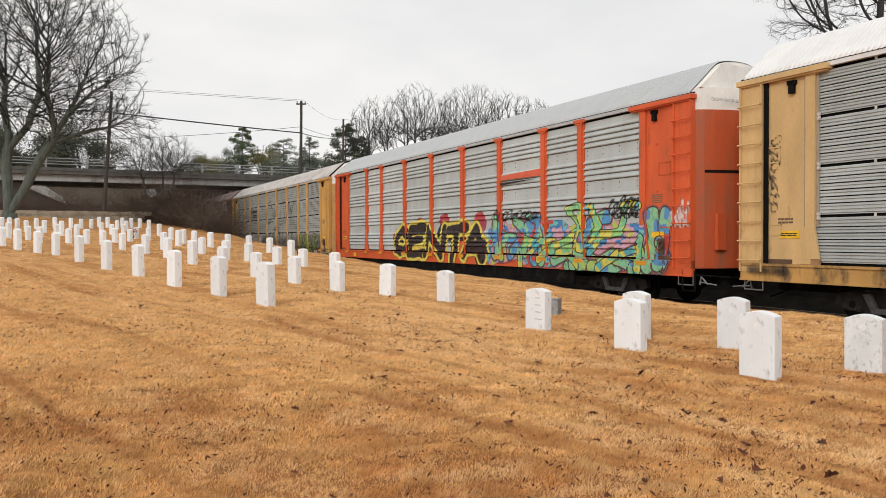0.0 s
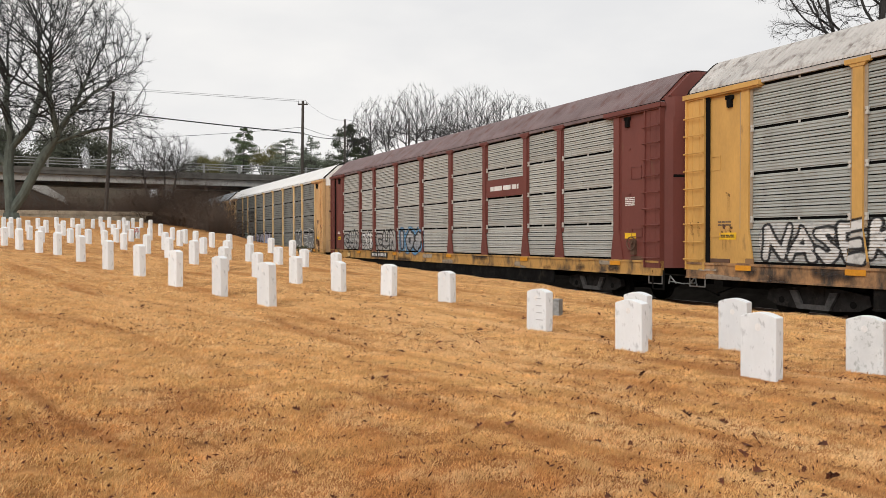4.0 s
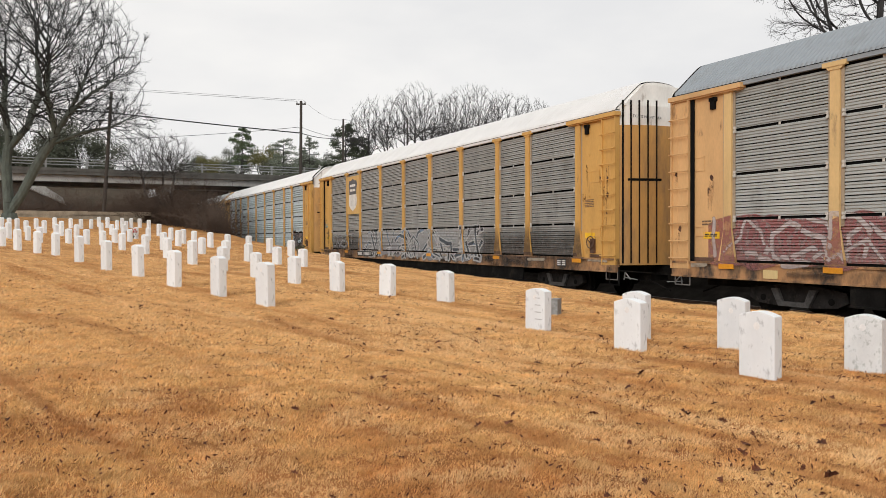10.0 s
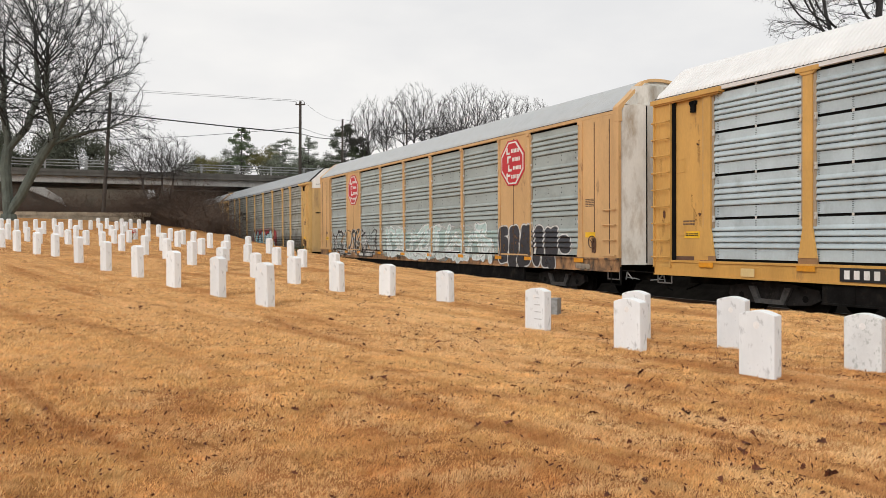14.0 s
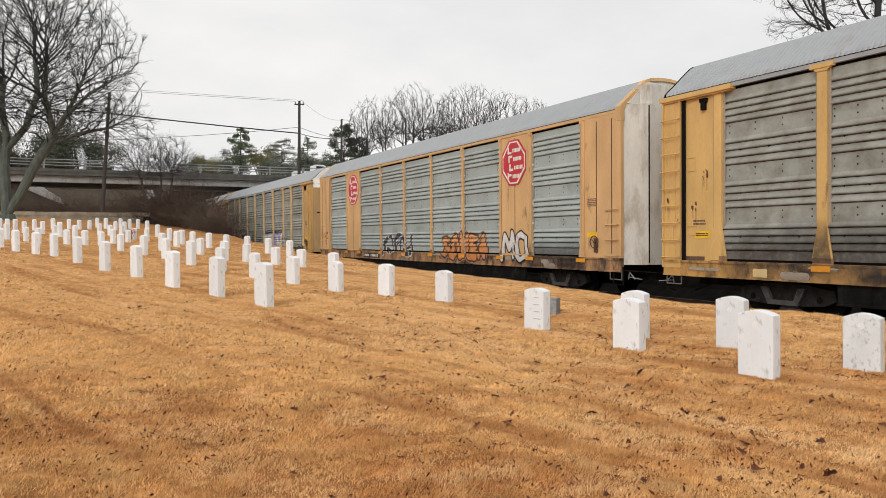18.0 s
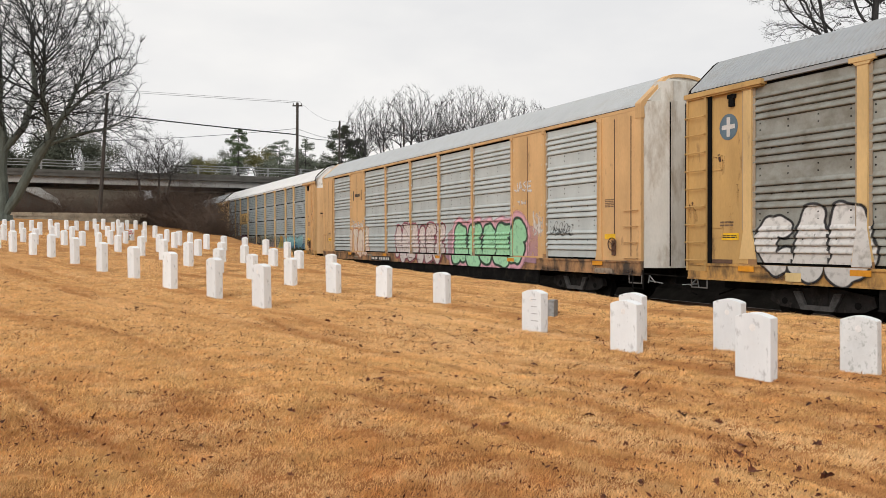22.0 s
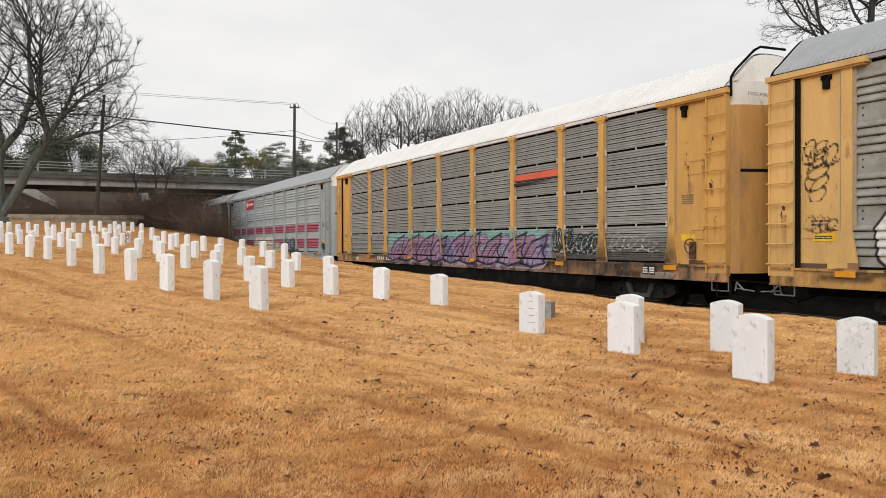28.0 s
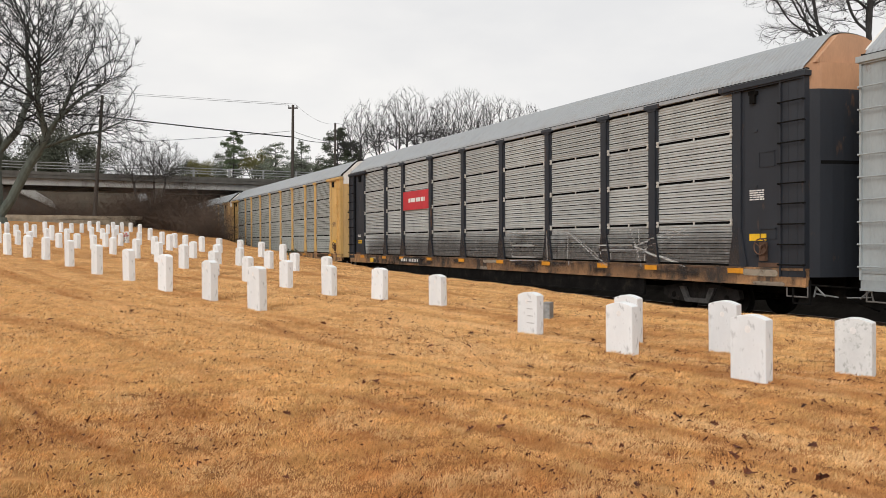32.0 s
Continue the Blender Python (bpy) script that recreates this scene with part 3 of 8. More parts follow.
def pipe_shape(sign):
    """A bent black pipe that stands over the roof's end."""
    s = Shape()
    y = sign * (HALF + 0.06)
    pts = [(-1.44, 5.0), (-1.44, 5.42), (-1.30, 5.60), (-0.72, 6.10), (-0.52, 6.20), (0.3, 6.22)]
    for a, b in zip(pts[:-1], pts[1:]):
        s.tube((a[0], y, a[1]), (b[0], y, b[1]), 0.03, 0.03, 7)
    return s


def door_box_shape(sign):
    y = sign * (HALF - 0.05)
    return Shape().box(-1.02, -0.74, min(y + sign * 0.30, y + sign * 0.40), max(y + sign * 0.30, y + sign * 0.40), 1.45, 2.3)


def seam_shape(sign, u, half):
    """A narrow upright strip on the bowed end."""
    y = sign * (HALF - 0.05)
    bow = [(v, y + sign * (0.012 + 0.42 * math.sin(math.pi * (v + 1.45) / 2.9) ** 0.75)) for v in (u - half, u + half)]
    back = [(v, w - sign * 0.03) for v, w in bow[::-1]]
    return Shape().prism(bow + back, "z", 1.05, 5.5)


def hose_shape(sign):
    s = Shape()
    y = sign * HALF
    s.tube((-1.2, y, 0.8), (-1.2, y + sign * 0.22, 0.62), 0.018, 0.018, 5)
    s.tube((-1.2, y, 0.8), (-1.2, y - sign * 0.05, 0.6), 0.018, 0.018, 5)
    s.tube((-1.2, y, 0.66), (-1.2, y + sign * 0.5, 0.62), 0.014, 0.014, 5)
    return s


def trim_shape(sign):
    """The dark strip that follows the roof's end."""
    s = Shape()
    y = sign * (HALF - 0.06)
    out = [(x * 1.008, z + 0.022) for x, z in ROOF_LINE]
    inn = [(x * 0.97, z - 0.04) for x, z in ROOF_LINE]
    for i in range(len(out) - 1):
        s.prism([out[i], out[i + 1], inn[i + 1], inn[i]], "y", y - 0.03, y + 0.03)
    return s


def slot_shape(sign):
    y = sign * (HALF - 0.05)
    s = Shape()
    bow = [(-1.2 + 0.95 * i / 4, y + sign * 0.43 * math.sin(math.pi * (0.25 + 0.95 * i / 4) / 2.9) ** 0.75) for i in range(5)]
    back = [(u, w - sign * 0.02) for u, w in bow[::-1]]
    s.prism(bow + back, "z", 3.30, 3.37)
    return s


def ladder_shape():
    """The flat corner column that carries the rungs."""
    s = Shape()
    s.box(SIDE - 0.005, SIDE + 0.1, -0.31, 0.31, 1.0, 5.06)
    for y in (-0.31, 0.27):
        s.box(SIDE - 0.05, SIDE - 0.005, y, y + 0.04, 1.0, 5.06)
    for y in (-0.12, 0.10):
        s.box(SIDE - 0.012, SIDE - 0.005, y, y + 0.02, 1.05, 5.0)
    return s


def short_ladder_shape():
    s = Shape()
    for i in range(4):
        z = 1.25 + i * 0.42
        s.tube((SIDE - 0.07, -0.27, z), (SIDE - 0.07, 0.27, z), 0.016, 0.016, 5)
        for y in (-0.25, 0.25):
            s.box(SIDE - 0.08, SIDE, y - 0.015, y + 0.015, z - 0.015, z + 0.015)
    return s


def door_shape(inset):
    """The flat panel beside the ladder with its pressed boxes."""
    s = Shape()
    s.box(SIDE + 0.05, SIDE + 0.12, -0.9, 0.9, 1.12, 5.06)
    a, b = sorted((-0.9 * inset, -0.76 * inset))
    s.prism([(a, 1.95), (b, 1.95), (b, 5.02), (a, 5.02)], "x", SIDE + 0.005, SIDE + 0.05)
    foot = sorted((-0.9 * inset, -0.60 * inset))
    s.prism([(foot[0], 1.2), (foot[1], 1.2), (b, 1.95), (a, 1.95)], "x", SIDE + 0.005, SIDE + 0.05)
    for z0, z1, y0, y1 in ((3.32, 3.66, -0.12, 0.30), (1.78, 2.02, -0.15, 0.27)):   # raised frames round the stencils
        s.box(SIDE + 0.035, SIDE + 0.05, y0, y1, z0, z0 + 0.025).box(SIDE + 0.035, SIDE + 0.05, y0, y1, z1 - 0.025, z1)
        s.box(SIDE + 0.035, SIDE + 0.05, y0, y0 + 0.02, z0, z1).box(SIDE + 0.035, SIDE + 0.05, y1 - 0.02, y1, z0, z1)
    for z in (1.4, 2.9, 4.1):
        s.box(SIDE + 0.03, SIDE + 0.05, 0.34, 0.42, z, z + 0.05)
    return s


def kick_shape():
    """The dark plate at the foot of a door panel, a little proud of it."""
    return Shape().box(SIDE + 0.03, SIDE + 0.06, -0.42, 0.30, 1.19, 1.28)


def truck_shape():
    s = Shape()
    for x in (-1.02, 1.02):
        s.prism([(-1.25, 0.42), (-1.0, 0.30), (-0.45, 0.26), (0.45, 0.26), (1.0, 0.30), (1.25, 0.42), (1.2, 0.62), (0.5, 0.72), (-0.5, 0.72),
                 (-1.2, 0.62)], "x", x - 0.07, x + 0.07)
        for i in (-0.16, 0.0, 0.16):
            s.tube((x, i, 0.3), (x, i, 0.68), 0.06, 0.06, 8)
    s.box(-1.1, 1.1, -0.2, 0.2, 0.45, 0.8)
    return s


def wheelset_shape():
    s = Shape()
    s.tube((-1.1, 0, 0), (1.1, 0, 0), 0.075, 0.075, 8)
    for x in (-0.7535, 0.7535):
        k = 1 if x > 0 else -1
        s.tube((x - 0.065, 0, 0), (x + 0.065, 0, 0), 0.42, 0.42, 20)
        s.tube((x - k * 0.085, 0, 0), (x - k * 0.06, 0, 0), 0.45, 0.45, 20)
    return s


def underframe_shape():
    s = Shape()
    s.box(-0.3, 0.3, -HALF, HALF, 0.55, 1.05)
    s.box(-1.4, 1.4, -HALF + 0.05, HALF - 0.05, 1.0, 1.14)
    for y in np.arange(-11, 11.1, 2.2):
        s.box(-1.38, 1.38, y - 0.06, y + 0.06, 0.74, 1.0)
    s.prism([(-1.40, 0.80), (-1.46, 0.80), (-1.46, 0.42), (-1.50, 0.42), (-1.50, 0.38), (-1.40, 0.38)], "y", -8.5, 8.5)
    for y in np.arange(-7.8, 8, 2.6):
        s.box(-1.475, -1.46, y - 0.03, y + 0.03, 0.42, 0.80)
    s.box(-0.95, -0.4, -3.6, -1.8, 0.4, 0.95)
    s.box(-0.9, -0.4, 2.0, 2.9, 0.35, 0.95)
    return s


def coupler_shape():
    s = Shape()
    s.box(-0.12, 0.12, -0.9, 0.1, 0.72, 0.98)
    s.box(-0.2, 0.16, -1.02, -0.72, 0.68, 1.02)
    s.tube((-0.5, -0.1, 0.6), (-0.28, -0.75, 0.32), 0.025, 0.025, 6)
    s.tube((-1.45, -0.05, 0.85), (-0.2, -0.25, 0.75), 0.02, 0.02, 6)
    s.box(-1.5, -1.47, -0.1, -0.06, 0.45, 0.95)
    s.box(-1.5, -1.47, 0.3, 0.34, 0.45, 0.95)
    s.box(-1.5, -1.47, -0.1, 0.34, 0.45, 0.48)
    return s


B_RIDGES = [(0.05, 0.215, 4), (0.30, 0.47, 4), (0.555, 0.725, 4), (0.805, 0.965, 4)]
D_RIDGES = [(0.26, 0.84, 4)]
FOUR_ROWS = [(1.235, 2.135), (2.195, 3.14), (3.20, 4.135), (4.195, 5.065)]


def profiles(style):
    """The upright sections of a bay's sheets."""
    if style == "A":
        return [fine_ridged(z0, z1) for z0, z1 in FOUR_ROWS]
    if style == "D":
        return [ridged(z0, z1, D_RIDGES, 0.95, 0.040, 0.06) for z0, z1 in FOUR_ROWS]
    return [ridged(SHEET_LO, SHEET_HI, B_RIDGES, 0.85, 0.042, 0.05)]


def post_stops(style):
    """Where the posts stand along a car, and the bays that are plain."""
    if style == "C":
        return [-11.6, -8.85, -6.95, -4.15, -1.38, 1.38, 4.15, 6.95, 8.85, 11.6], (1, 7)
    return [p - HALF for p in POSTS], ()


def build_car(label, style, body, sheet, roof, sill, gable, trim="thin"):
    """One autorack. style A: four rows of fine slats in each bay; D: four rows of coarse ridges; B: one tall banded sheet in each bay; C: as B with broad painted bays.
    trim: what edges the roof's ends (thin, far, pipe or none)."""
    car = thing("autorack_car", label, "rail car", "cars of the freight train")
    broad = style == "C"
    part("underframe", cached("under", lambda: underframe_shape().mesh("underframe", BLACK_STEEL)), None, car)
    # solid black box added behind the sheets so that gaps stay dark
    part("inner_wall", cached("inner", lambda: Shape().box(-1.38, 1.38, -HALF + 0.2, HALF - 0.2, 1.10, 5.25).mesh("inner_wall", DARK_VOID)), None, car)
    part("side_sill", cached(("sill", sill.name), lambda: Shape().prism(SILL_SECTION, "y", -HALF, HALF).mesh("side_sill", sill)), None, car)
    part("side_sill", cached(("sill2", sill.name), lambda: Shape().box(1.4, 1.5, -HALF, HALF, SILL_LO, SILL_HI).mesh("side_sill", sill)), None, car)
    part("far_wall", cached(("far", sheet.name), lambda: Shape().box(1.4, 1.48, -HALF, HALF, SILL_HI, 5.22).mesh("far_wall", sheet)), None, car)
    part("roof", cached(("roof", roof.name), lambda: roof_shape(0.118).mesh("roof", roof)), None, car)
    rail = body if broad else roof
    part("eave_rail", cached(("eave", rail.name), lambda: Shape().box(SIDE + 0.0, SIDE + 0.1, -HALF, HALF, 5.125, 5.212).mesh("eave_rail", rail)), None, car)
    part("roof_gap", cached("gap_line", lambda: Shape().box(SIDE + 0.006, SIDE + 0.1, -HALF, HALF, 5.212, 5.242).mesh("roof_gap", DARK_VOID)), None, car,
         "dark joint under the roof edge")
    for sign in (-1, 1):
        if broad:
            door = part("end_door", cached(("end_c", sign), lambda: folded_door_shape(sign).mesh("end_door", GABLE_GREY)), None, car, "dirty white folding door leaves")
            part("gable", cached(("gable", sign, GABLE_GREY.name), lambda: end_cap_shape(sign).mesh("gable", GABLE_GREY)), None, car)
            part("end_arch", cached(("arch", sign, body.name), lambda: end_arch_shape(sign).mesh("end_arch", body)), None, car)
            for u in (-0.82, -0.30):
                part("door_seam", cached(("seam", sign, u), lambda: Shape().box(u - 0.014, u + 0.014, min(sign * HALF, sign * (HALF + 0.362)), max(sign * HALF, sign * (HALF + 0.362)), 1.05, 5.3)
                                         .mesh("door_seam", DARK_VOID)), None, door, "dark seam between door leaves")
        else:
            part("gable", cached(("gable", sign, gable.name), lambda: end_cap_shape(sign).mesh("gable", gable)), None, car)
            door = part("end_door", cached(("end", sign, body.name), lambda: end_door_shape(sign).mesh("end_door", END_SHADE_GRIME.get(body.name, body))), None, car)
            if body in (ORANGE, SILVER):
                part("door_box", cached(("box", sign, body.name), lambda: door_box_shape(sign).mesh("door_box", body)), None, door)
            part("door_slot", cached(("slot", sign), lambda: slot_shape(sign).mesh("door_slot", DARK_VOID)), None, door, "dark slot in the end door")
            if sheet is SHEET_DARK and sign < 0:
                for u in (-1.32, -1.12, -0.9, -0.66, -0.4):
                    part("door_rib", cached(("rib", sign, u), lambda: seam_shape(sign, u, 0.016).mesh("door_rib", BLACK_STEEL)), None, door, "dark upright rib")
        part("air_hose", cached(("hose", sign), lambda: hose_shape(sign).mesh("air_hose", RAILING)), None, car, "pale hose and cut lever")
        part("coupler", cached(("coupler", sign), lambda: coupler_shape().mesh("coupler", BLACK_STEEL)), None, car,
             at=pose(0, sign * HALF, 0) @ (Matrix.Identity(4) if sign < 0 else pose(0, 0, 0, 0, 0, 180)))
        if trim == "thin" or (trim == "far" and sign > 0):
            part("roof_trim", cached(("trim", sign), lambda: trim_shape(sign).mesh("roof_trim", BLACK_STEEL)), None, car, "dark edge strip of the roof end")
        elif trim == "pipe" and sign < 0:
            part("roof_pipe", cached(("pipe", sign), lambda: pipe_shape(sign).mesh("roof_pipe", BLACK_STEEL)), None, car, "bent black pipe over the roof end")
        if not broad:
            part("door_gap", cached(("gap", sign), lambda: Shape().box(SIDE + 0.002, SIDE + 0.03, -0.055 if sign > 0 else -0.012, 0.06 if sign > 0 else 0.012, 1.05, 5.06)
                                    .mesh("door_gap", DARK_VOID)), None, car, at=pose(0, sign * (HALF - (0.69 if sign > 0 else 0.64)), 0))
            part("door_hook", cached("hook", lambda: Shape().box(SIDE - 0.03, SIDE + 0.05, -0.06, 0.06, 4.72, 4.99)
                                     .box(SIDE - 0.03, SIDE + 0.05, -0.10, 0.10, 4.90, 4.99).mesh("door_hook", BLACK_STEEL)), None, car,
                 at=pose(0, sign * (HALF - 1.35), 0))
            ladder = part("ladder", cached(("ladder", body.name), lambda: ladder_shape().mesh("ladder", body)), None, car, at=pose(0, sign * (HALF - 0.31), 0))
            rung = BLACK_STEEL if body is NAVY else body
            for i in range(9):
                part("rung", cached(("rung", rung.name), lambda: Shape().tube((SIDE - 0.10, -0.31, 0), (SIDE - 0.10, 0.31, 0), 0.015, 0.015, 6)
                                    .box(SIDE - 0.105, SIDE - 0.01, -0.31, -0.29, -0.018, 0.018).box(SIDE - 0.105, SIDE - 0.01, 0.29, 0.31, -0.018, 0.018)
                                    .mesh("rung", rung)), None, ladder, at=pose(0, 0, 1.25 + 0.42 * i))
            panel = part("door_panel", cached(("door", sign, body.name), lambda: door_shape(sign).mesh("door_panel", body)), None, car, at=pose(0, sign * (HALF - 0.92), 0))
            part("kick_plate", cached("kick", lambda: kick_shape().mesh("kick_plate", RUST_STEEL)), None, panel, "dark rusty plate at the foot of the door")
            part("header", cached(("header", body.name), lambda: Shape().box(SIDE - 0.09, SIDE + 0.1, -1.15, 1.15, 5.075, 5.185).box(SIDE - 0.05, SIDE + 0.1, -1.1, 1.1, 5.04, 5.075)
                                  .mesh("header", body)), None, car, at=pose(0, sign * (HALF - 1.1), 0))
        else:
            panel = part("door_panel", cached(("door_c", body.name), lambda: Shape().box(SIDE, SIDE + 0.1, -0.9, 0.9, SILL_HI, 5.12).mesh("door_panel", body)), None, car,
                         at=pose(0, sign * (HALF - 0.9), 0))
            for u in (0.16, -0.52):
                part("panel_seam", cached("seam_c", lambda: Shape().box(SIDE - 0.006, SIDE + 0.01, -0.016, 0.016, 1.3, 5.0).mesh("panel_seam", RUST_STEEL)), None, panel,
                     "rusty upright seam", at=pose(0, -sign * u, 0))
            part("edge_post", cached(("edge_c", body.name), lambda: Shape().prism([(-0.09, SILL_HI), (0.20, SILL_HI), (0.06, 1.9), (0.06, 5.1), (-0.06, 5.1), (-0.06, 1.9)], "x", SIDE - 0.04, SIDE)
                                     .mesh("edge_post", body)), None, panel, at=pose(0, -sign * 0.76, 0))
            part("ladder", cached(("short", body.name), lambda: short_ladder_shape().mesh("ladder", body)), None, car, at=pose(0, sign * (HALF - 0.35), 0))
        truck = part("truck", cached("truck", lambda: truck_shape().mesh("truck", TRUCK_STEEL)), None, car, at=pose(0, sign * 10.05, 0))
        part("spring_frame", cached("springs", lambda: Shape().prism([(-0.58, 0.64), (-0.40, 0.64), (-0.28, 0.37), (0.28, 0.37), (0.40, 0.64), (0.58, 0.64), (0.38, 0.27), (-0.38, 0.27)],
             "x", -1.19, -1.12).mesh("spring_frame", HIGHLIGHT_IRON)), None, truck, "grey spring frame, its highlight put into the colour")
        for y in (-0.86, 0.86):
            part("wheelset", cached("wheelset", lambda: wheelset_shape().mesh("wheelset", BLACK_STEEL)), None, truck, at=pose(0, y, 0.42))
    stops, blank = post_stops(style)
    wide = 0.13 if broad else 0.22
    edge = body if body in (NAVY, MAROON, ORANGE, SILVER) else DUSTY
    foot = body if edge is body else FOOT_BROWN
    face = POST_CREAM if body in (PEACH, OCHRE) or (body is TAN and not broad) else body
    for y in stops:
        post = part("post", cached(("post", style, face.name), lambda: post_shape(not broad, wide).mesh("post", face)), None, car, at=pose(0, y, 0))
        part("post_foot", cached(("foot", broad, foot.name), lambda: Shape().prism([(-wide * 1.04, SILL_HI), (wide * 1.04, SILL_HI), (wide, 1.30), (-wide, 1.30)] if not broad else
                                 [(-wide * 0.5, SILL_HI), (wide * 0.5, SILL_HI), (wide * 0.5, 1.30), (-wide * 0.5, 1.30)], "x", SIDE + 0.012, SIDE + 0.06)
                                 .mesh("post_foot", foot)), None, post, "dirty foot of the post")
        part("post_flange", cached(("flange", broad, edge.name), lambda: flange_shape(not broad, wide).mesh("post_flange", edge)), None, post, "dusty bolted edge of the post")
        if style in "AD":
            for z in (2.165, 3.17, 4.165):
                for side in [1] if y == stops[0] else [-1] if y == stops[-1] else [-1, 1]:
                    part("clip", cached("clip", lambda: Shape().box(SIDE + 0.012, SIDE + 0.06, -0.030, 0.030, -0.072, -0.018).box(SIDE + 0.012, SIDE + 0.06, -0.030, 0.030, 0.018, 0.072)
                                        .box(SIDE + 0.025, SIDE + 0.06, -0.02, 0.02, -0.03, 0.03).mesh("clip", CLIP)), None, post, at=pose(0, side * (wide / 2 + 0.07), z))
        elif broad:
            for z in np.arange(1.6, 5.0, 0.62):
                for side in (-1, 1):
                    part("clip", cached("clip_c", lambda: Shape().box(SIDE + 0.02, SIDE + 0.06, -0.025, 0.025, -0.035, 0.035).mesh("clip", CLIP)), None, post,
                         at=pose(0, side * (wide / 2 + 0.05), z))
    for i, (a, b) in enumerate(zip(stops[:-1], stops[1:])):
        w = round(b - a - 0.16, 3)
        if i in blank:
            panel = part("door_panel", cached(("blank", w, body.name), lambda: Shape().box(SIDE + 0.02, SIDE + 0.1, 0, w, SILL_HI, 5.12).mesh("door_panel", body)), None, car,
                         at=pose(0, a + 0.08, 0))
            part("panel_seam", cached("seam_b", lambda: Shape().box(SIDE + 0.012, SIDE + 0.03, -0.014, 0.014, 1.25, 5.05).mesh("panel_seam", RUST_STEEL)), None, panel,
                 "rusty upright seam", at=pose(0, w / 2, 0))
            continue
        for j, section in enumerate(profiles(style)):
            if style in "AD":
                top = section[-1][1] + 0.03
                slots = [(u, z) for u in (0.03, 0.075, 0.5, 0.925, 0.97) for z in np.arange(section[0][1] + 0.03, section[-1][1] - 0.02, 0.036)] if style == "D" else ()
                me = cached(("row", style, w, j, sheet.name), lambda: panel_mesh(section, w, sheet, [(0.5, top)], CLIP, 0.028, slots))
            else:
                me = cached(("tall", w, sheet.name), lambda: panel_mesh(section, w, sheet, HOLES, DARK_VOID, 0.016))
            part("panel", me, None, car, at=pose(SIDE + 0.085, a + 0.08, 0))
    return car


RUST_STEEL = material("rusty_rung", (0.10, 0.055, 0.035), rough=0.8, spread=0.4)
FOOT_BROWN = paint("dirty_post_foot", (0.30, 0.17, 0.08), stain=(0.10, 0.06, 0.04))
DUSTY = paint("dusty_post_edge", (0.36, 0.29, 0.21), stain=(0.16, 0.11, 0.075), stain_scale=5)
YELLOW = paint("faded_yellow_paint", (0.63, 0.40, 0.145))
POST_CREAM = paint("faded_cream_post", (0.64, 0.44, 0.20), stain=(0.22, 0.14, 0.08))
GOLD = paint("orange_yellow_paint", (0.585, 0.335, 0.095))
OCHRE = paint("ochre_paint", (0.52, 0.325, 0.12))
PEACH = paint("peach_yellow_paint", (0.63, 0.385, 0.175))
TAN = paint("tan_paint", (0.60, 0.375, 0.175))
BEIGE = paint("beige_paint", (0.60, 0.40, 0.18))
ORANGE = paint("orange_paint", (0.62, 0.105, 0.03))
MAROON = paint("maroon_paint", (0.155, 0.045, 0.035))
NAVY = paint("blue_black_paint", (0.022, 0.026, 0.034))
SILVER = paint("silver_paint", (0.33, 0.365, 0.375))
GABLE_WHITE = paint("white_end_paint", (0.75, 0.73, 0.69))
GABLE_GREY = paint("grey_white_end_paint", (0.58, 0.565, 0.52), stain=(0.30, 0.24, 0.17), stain_scale=2.2, stain_at=(0.50, 0.72))
RUST_TAN = paint("rusty_tan_paint", (0.5, 0.28, 0.16))
# more brake dust on doors between the cars; the gap's shade in darker bases
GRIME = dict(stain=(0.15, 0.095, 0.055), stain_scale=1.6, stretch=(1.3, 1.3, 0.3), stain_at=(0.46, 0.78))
END_SHADE_GRIME = {m.name: paint("shaded_sooty_" + m.name, base, **GRIME) for m, base in (
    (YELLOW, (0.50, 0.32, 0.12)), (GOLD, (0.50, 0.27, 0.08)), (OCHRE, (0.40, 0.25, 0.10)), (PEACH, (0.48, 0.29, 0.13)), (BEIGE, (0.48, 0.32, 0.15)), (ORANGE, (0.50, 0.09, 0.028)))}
SILL_GOLD = paint("orange_yellow_sill", (0.60, 0.33, 0.085), stain=(0.20, 0.11, 0.05), stain_scale=2.6, stain_at=(0.60, 0.78))
SILL_YELLOW = paint("grimy_yellow_sill", (0.50, 0.28, 0.085), stain=(0.065, 0.045, 0.032), stain_scale=2.4, stretch=(1, 1, 0.5), stain_at=(0.47, 0.66))
SILL_BROWN = paint("grimy_brown_sill", (0.44, 0.24, 0.11), stain=(0.06, 0.045, 0.035), stain_scale=2.2, stretch=(1, 1, 0.5), stain_at=(0.42, 0.62))
SHEET_DIRTY = galvanised("grimy_galvanised_sheet", (0.344, 0.357, 0.335), (0.215, 0.211, 0.185), 0.5)
SHEET_DARK = galvanised("dark_grimy_sheet", (0.299, 0.299, 0.285), (0.170, 0.165, 0.154), 0.5)
SHEET_GREY = galvanised("grey_galvanised_sheet", (0.313, 0.322, 0.294), (0.18, 0.168, 0.135), 0.5, stain_scale=3.0, stretch=(1, 0.7, 0.8), stain_at=(0.40, 0.74), spread=0.14)
SHEET_MID = galvanised("mid_grey_sheet", (0.376, 0.400, 0.392), (0.248, 0.252, 0.236), 0.3)
SHEET_LIGHT = galvanised("pale_galvanised_sheet", (0.445, 0.481, 0.477), (0.323, 0.340, 0.334), 0.25)
SHEET_CREAM = galvanised("cream_grey_sheet", (0.420, 0.416, 0.383), (0.270, 0.259, 0.225), 0.3)
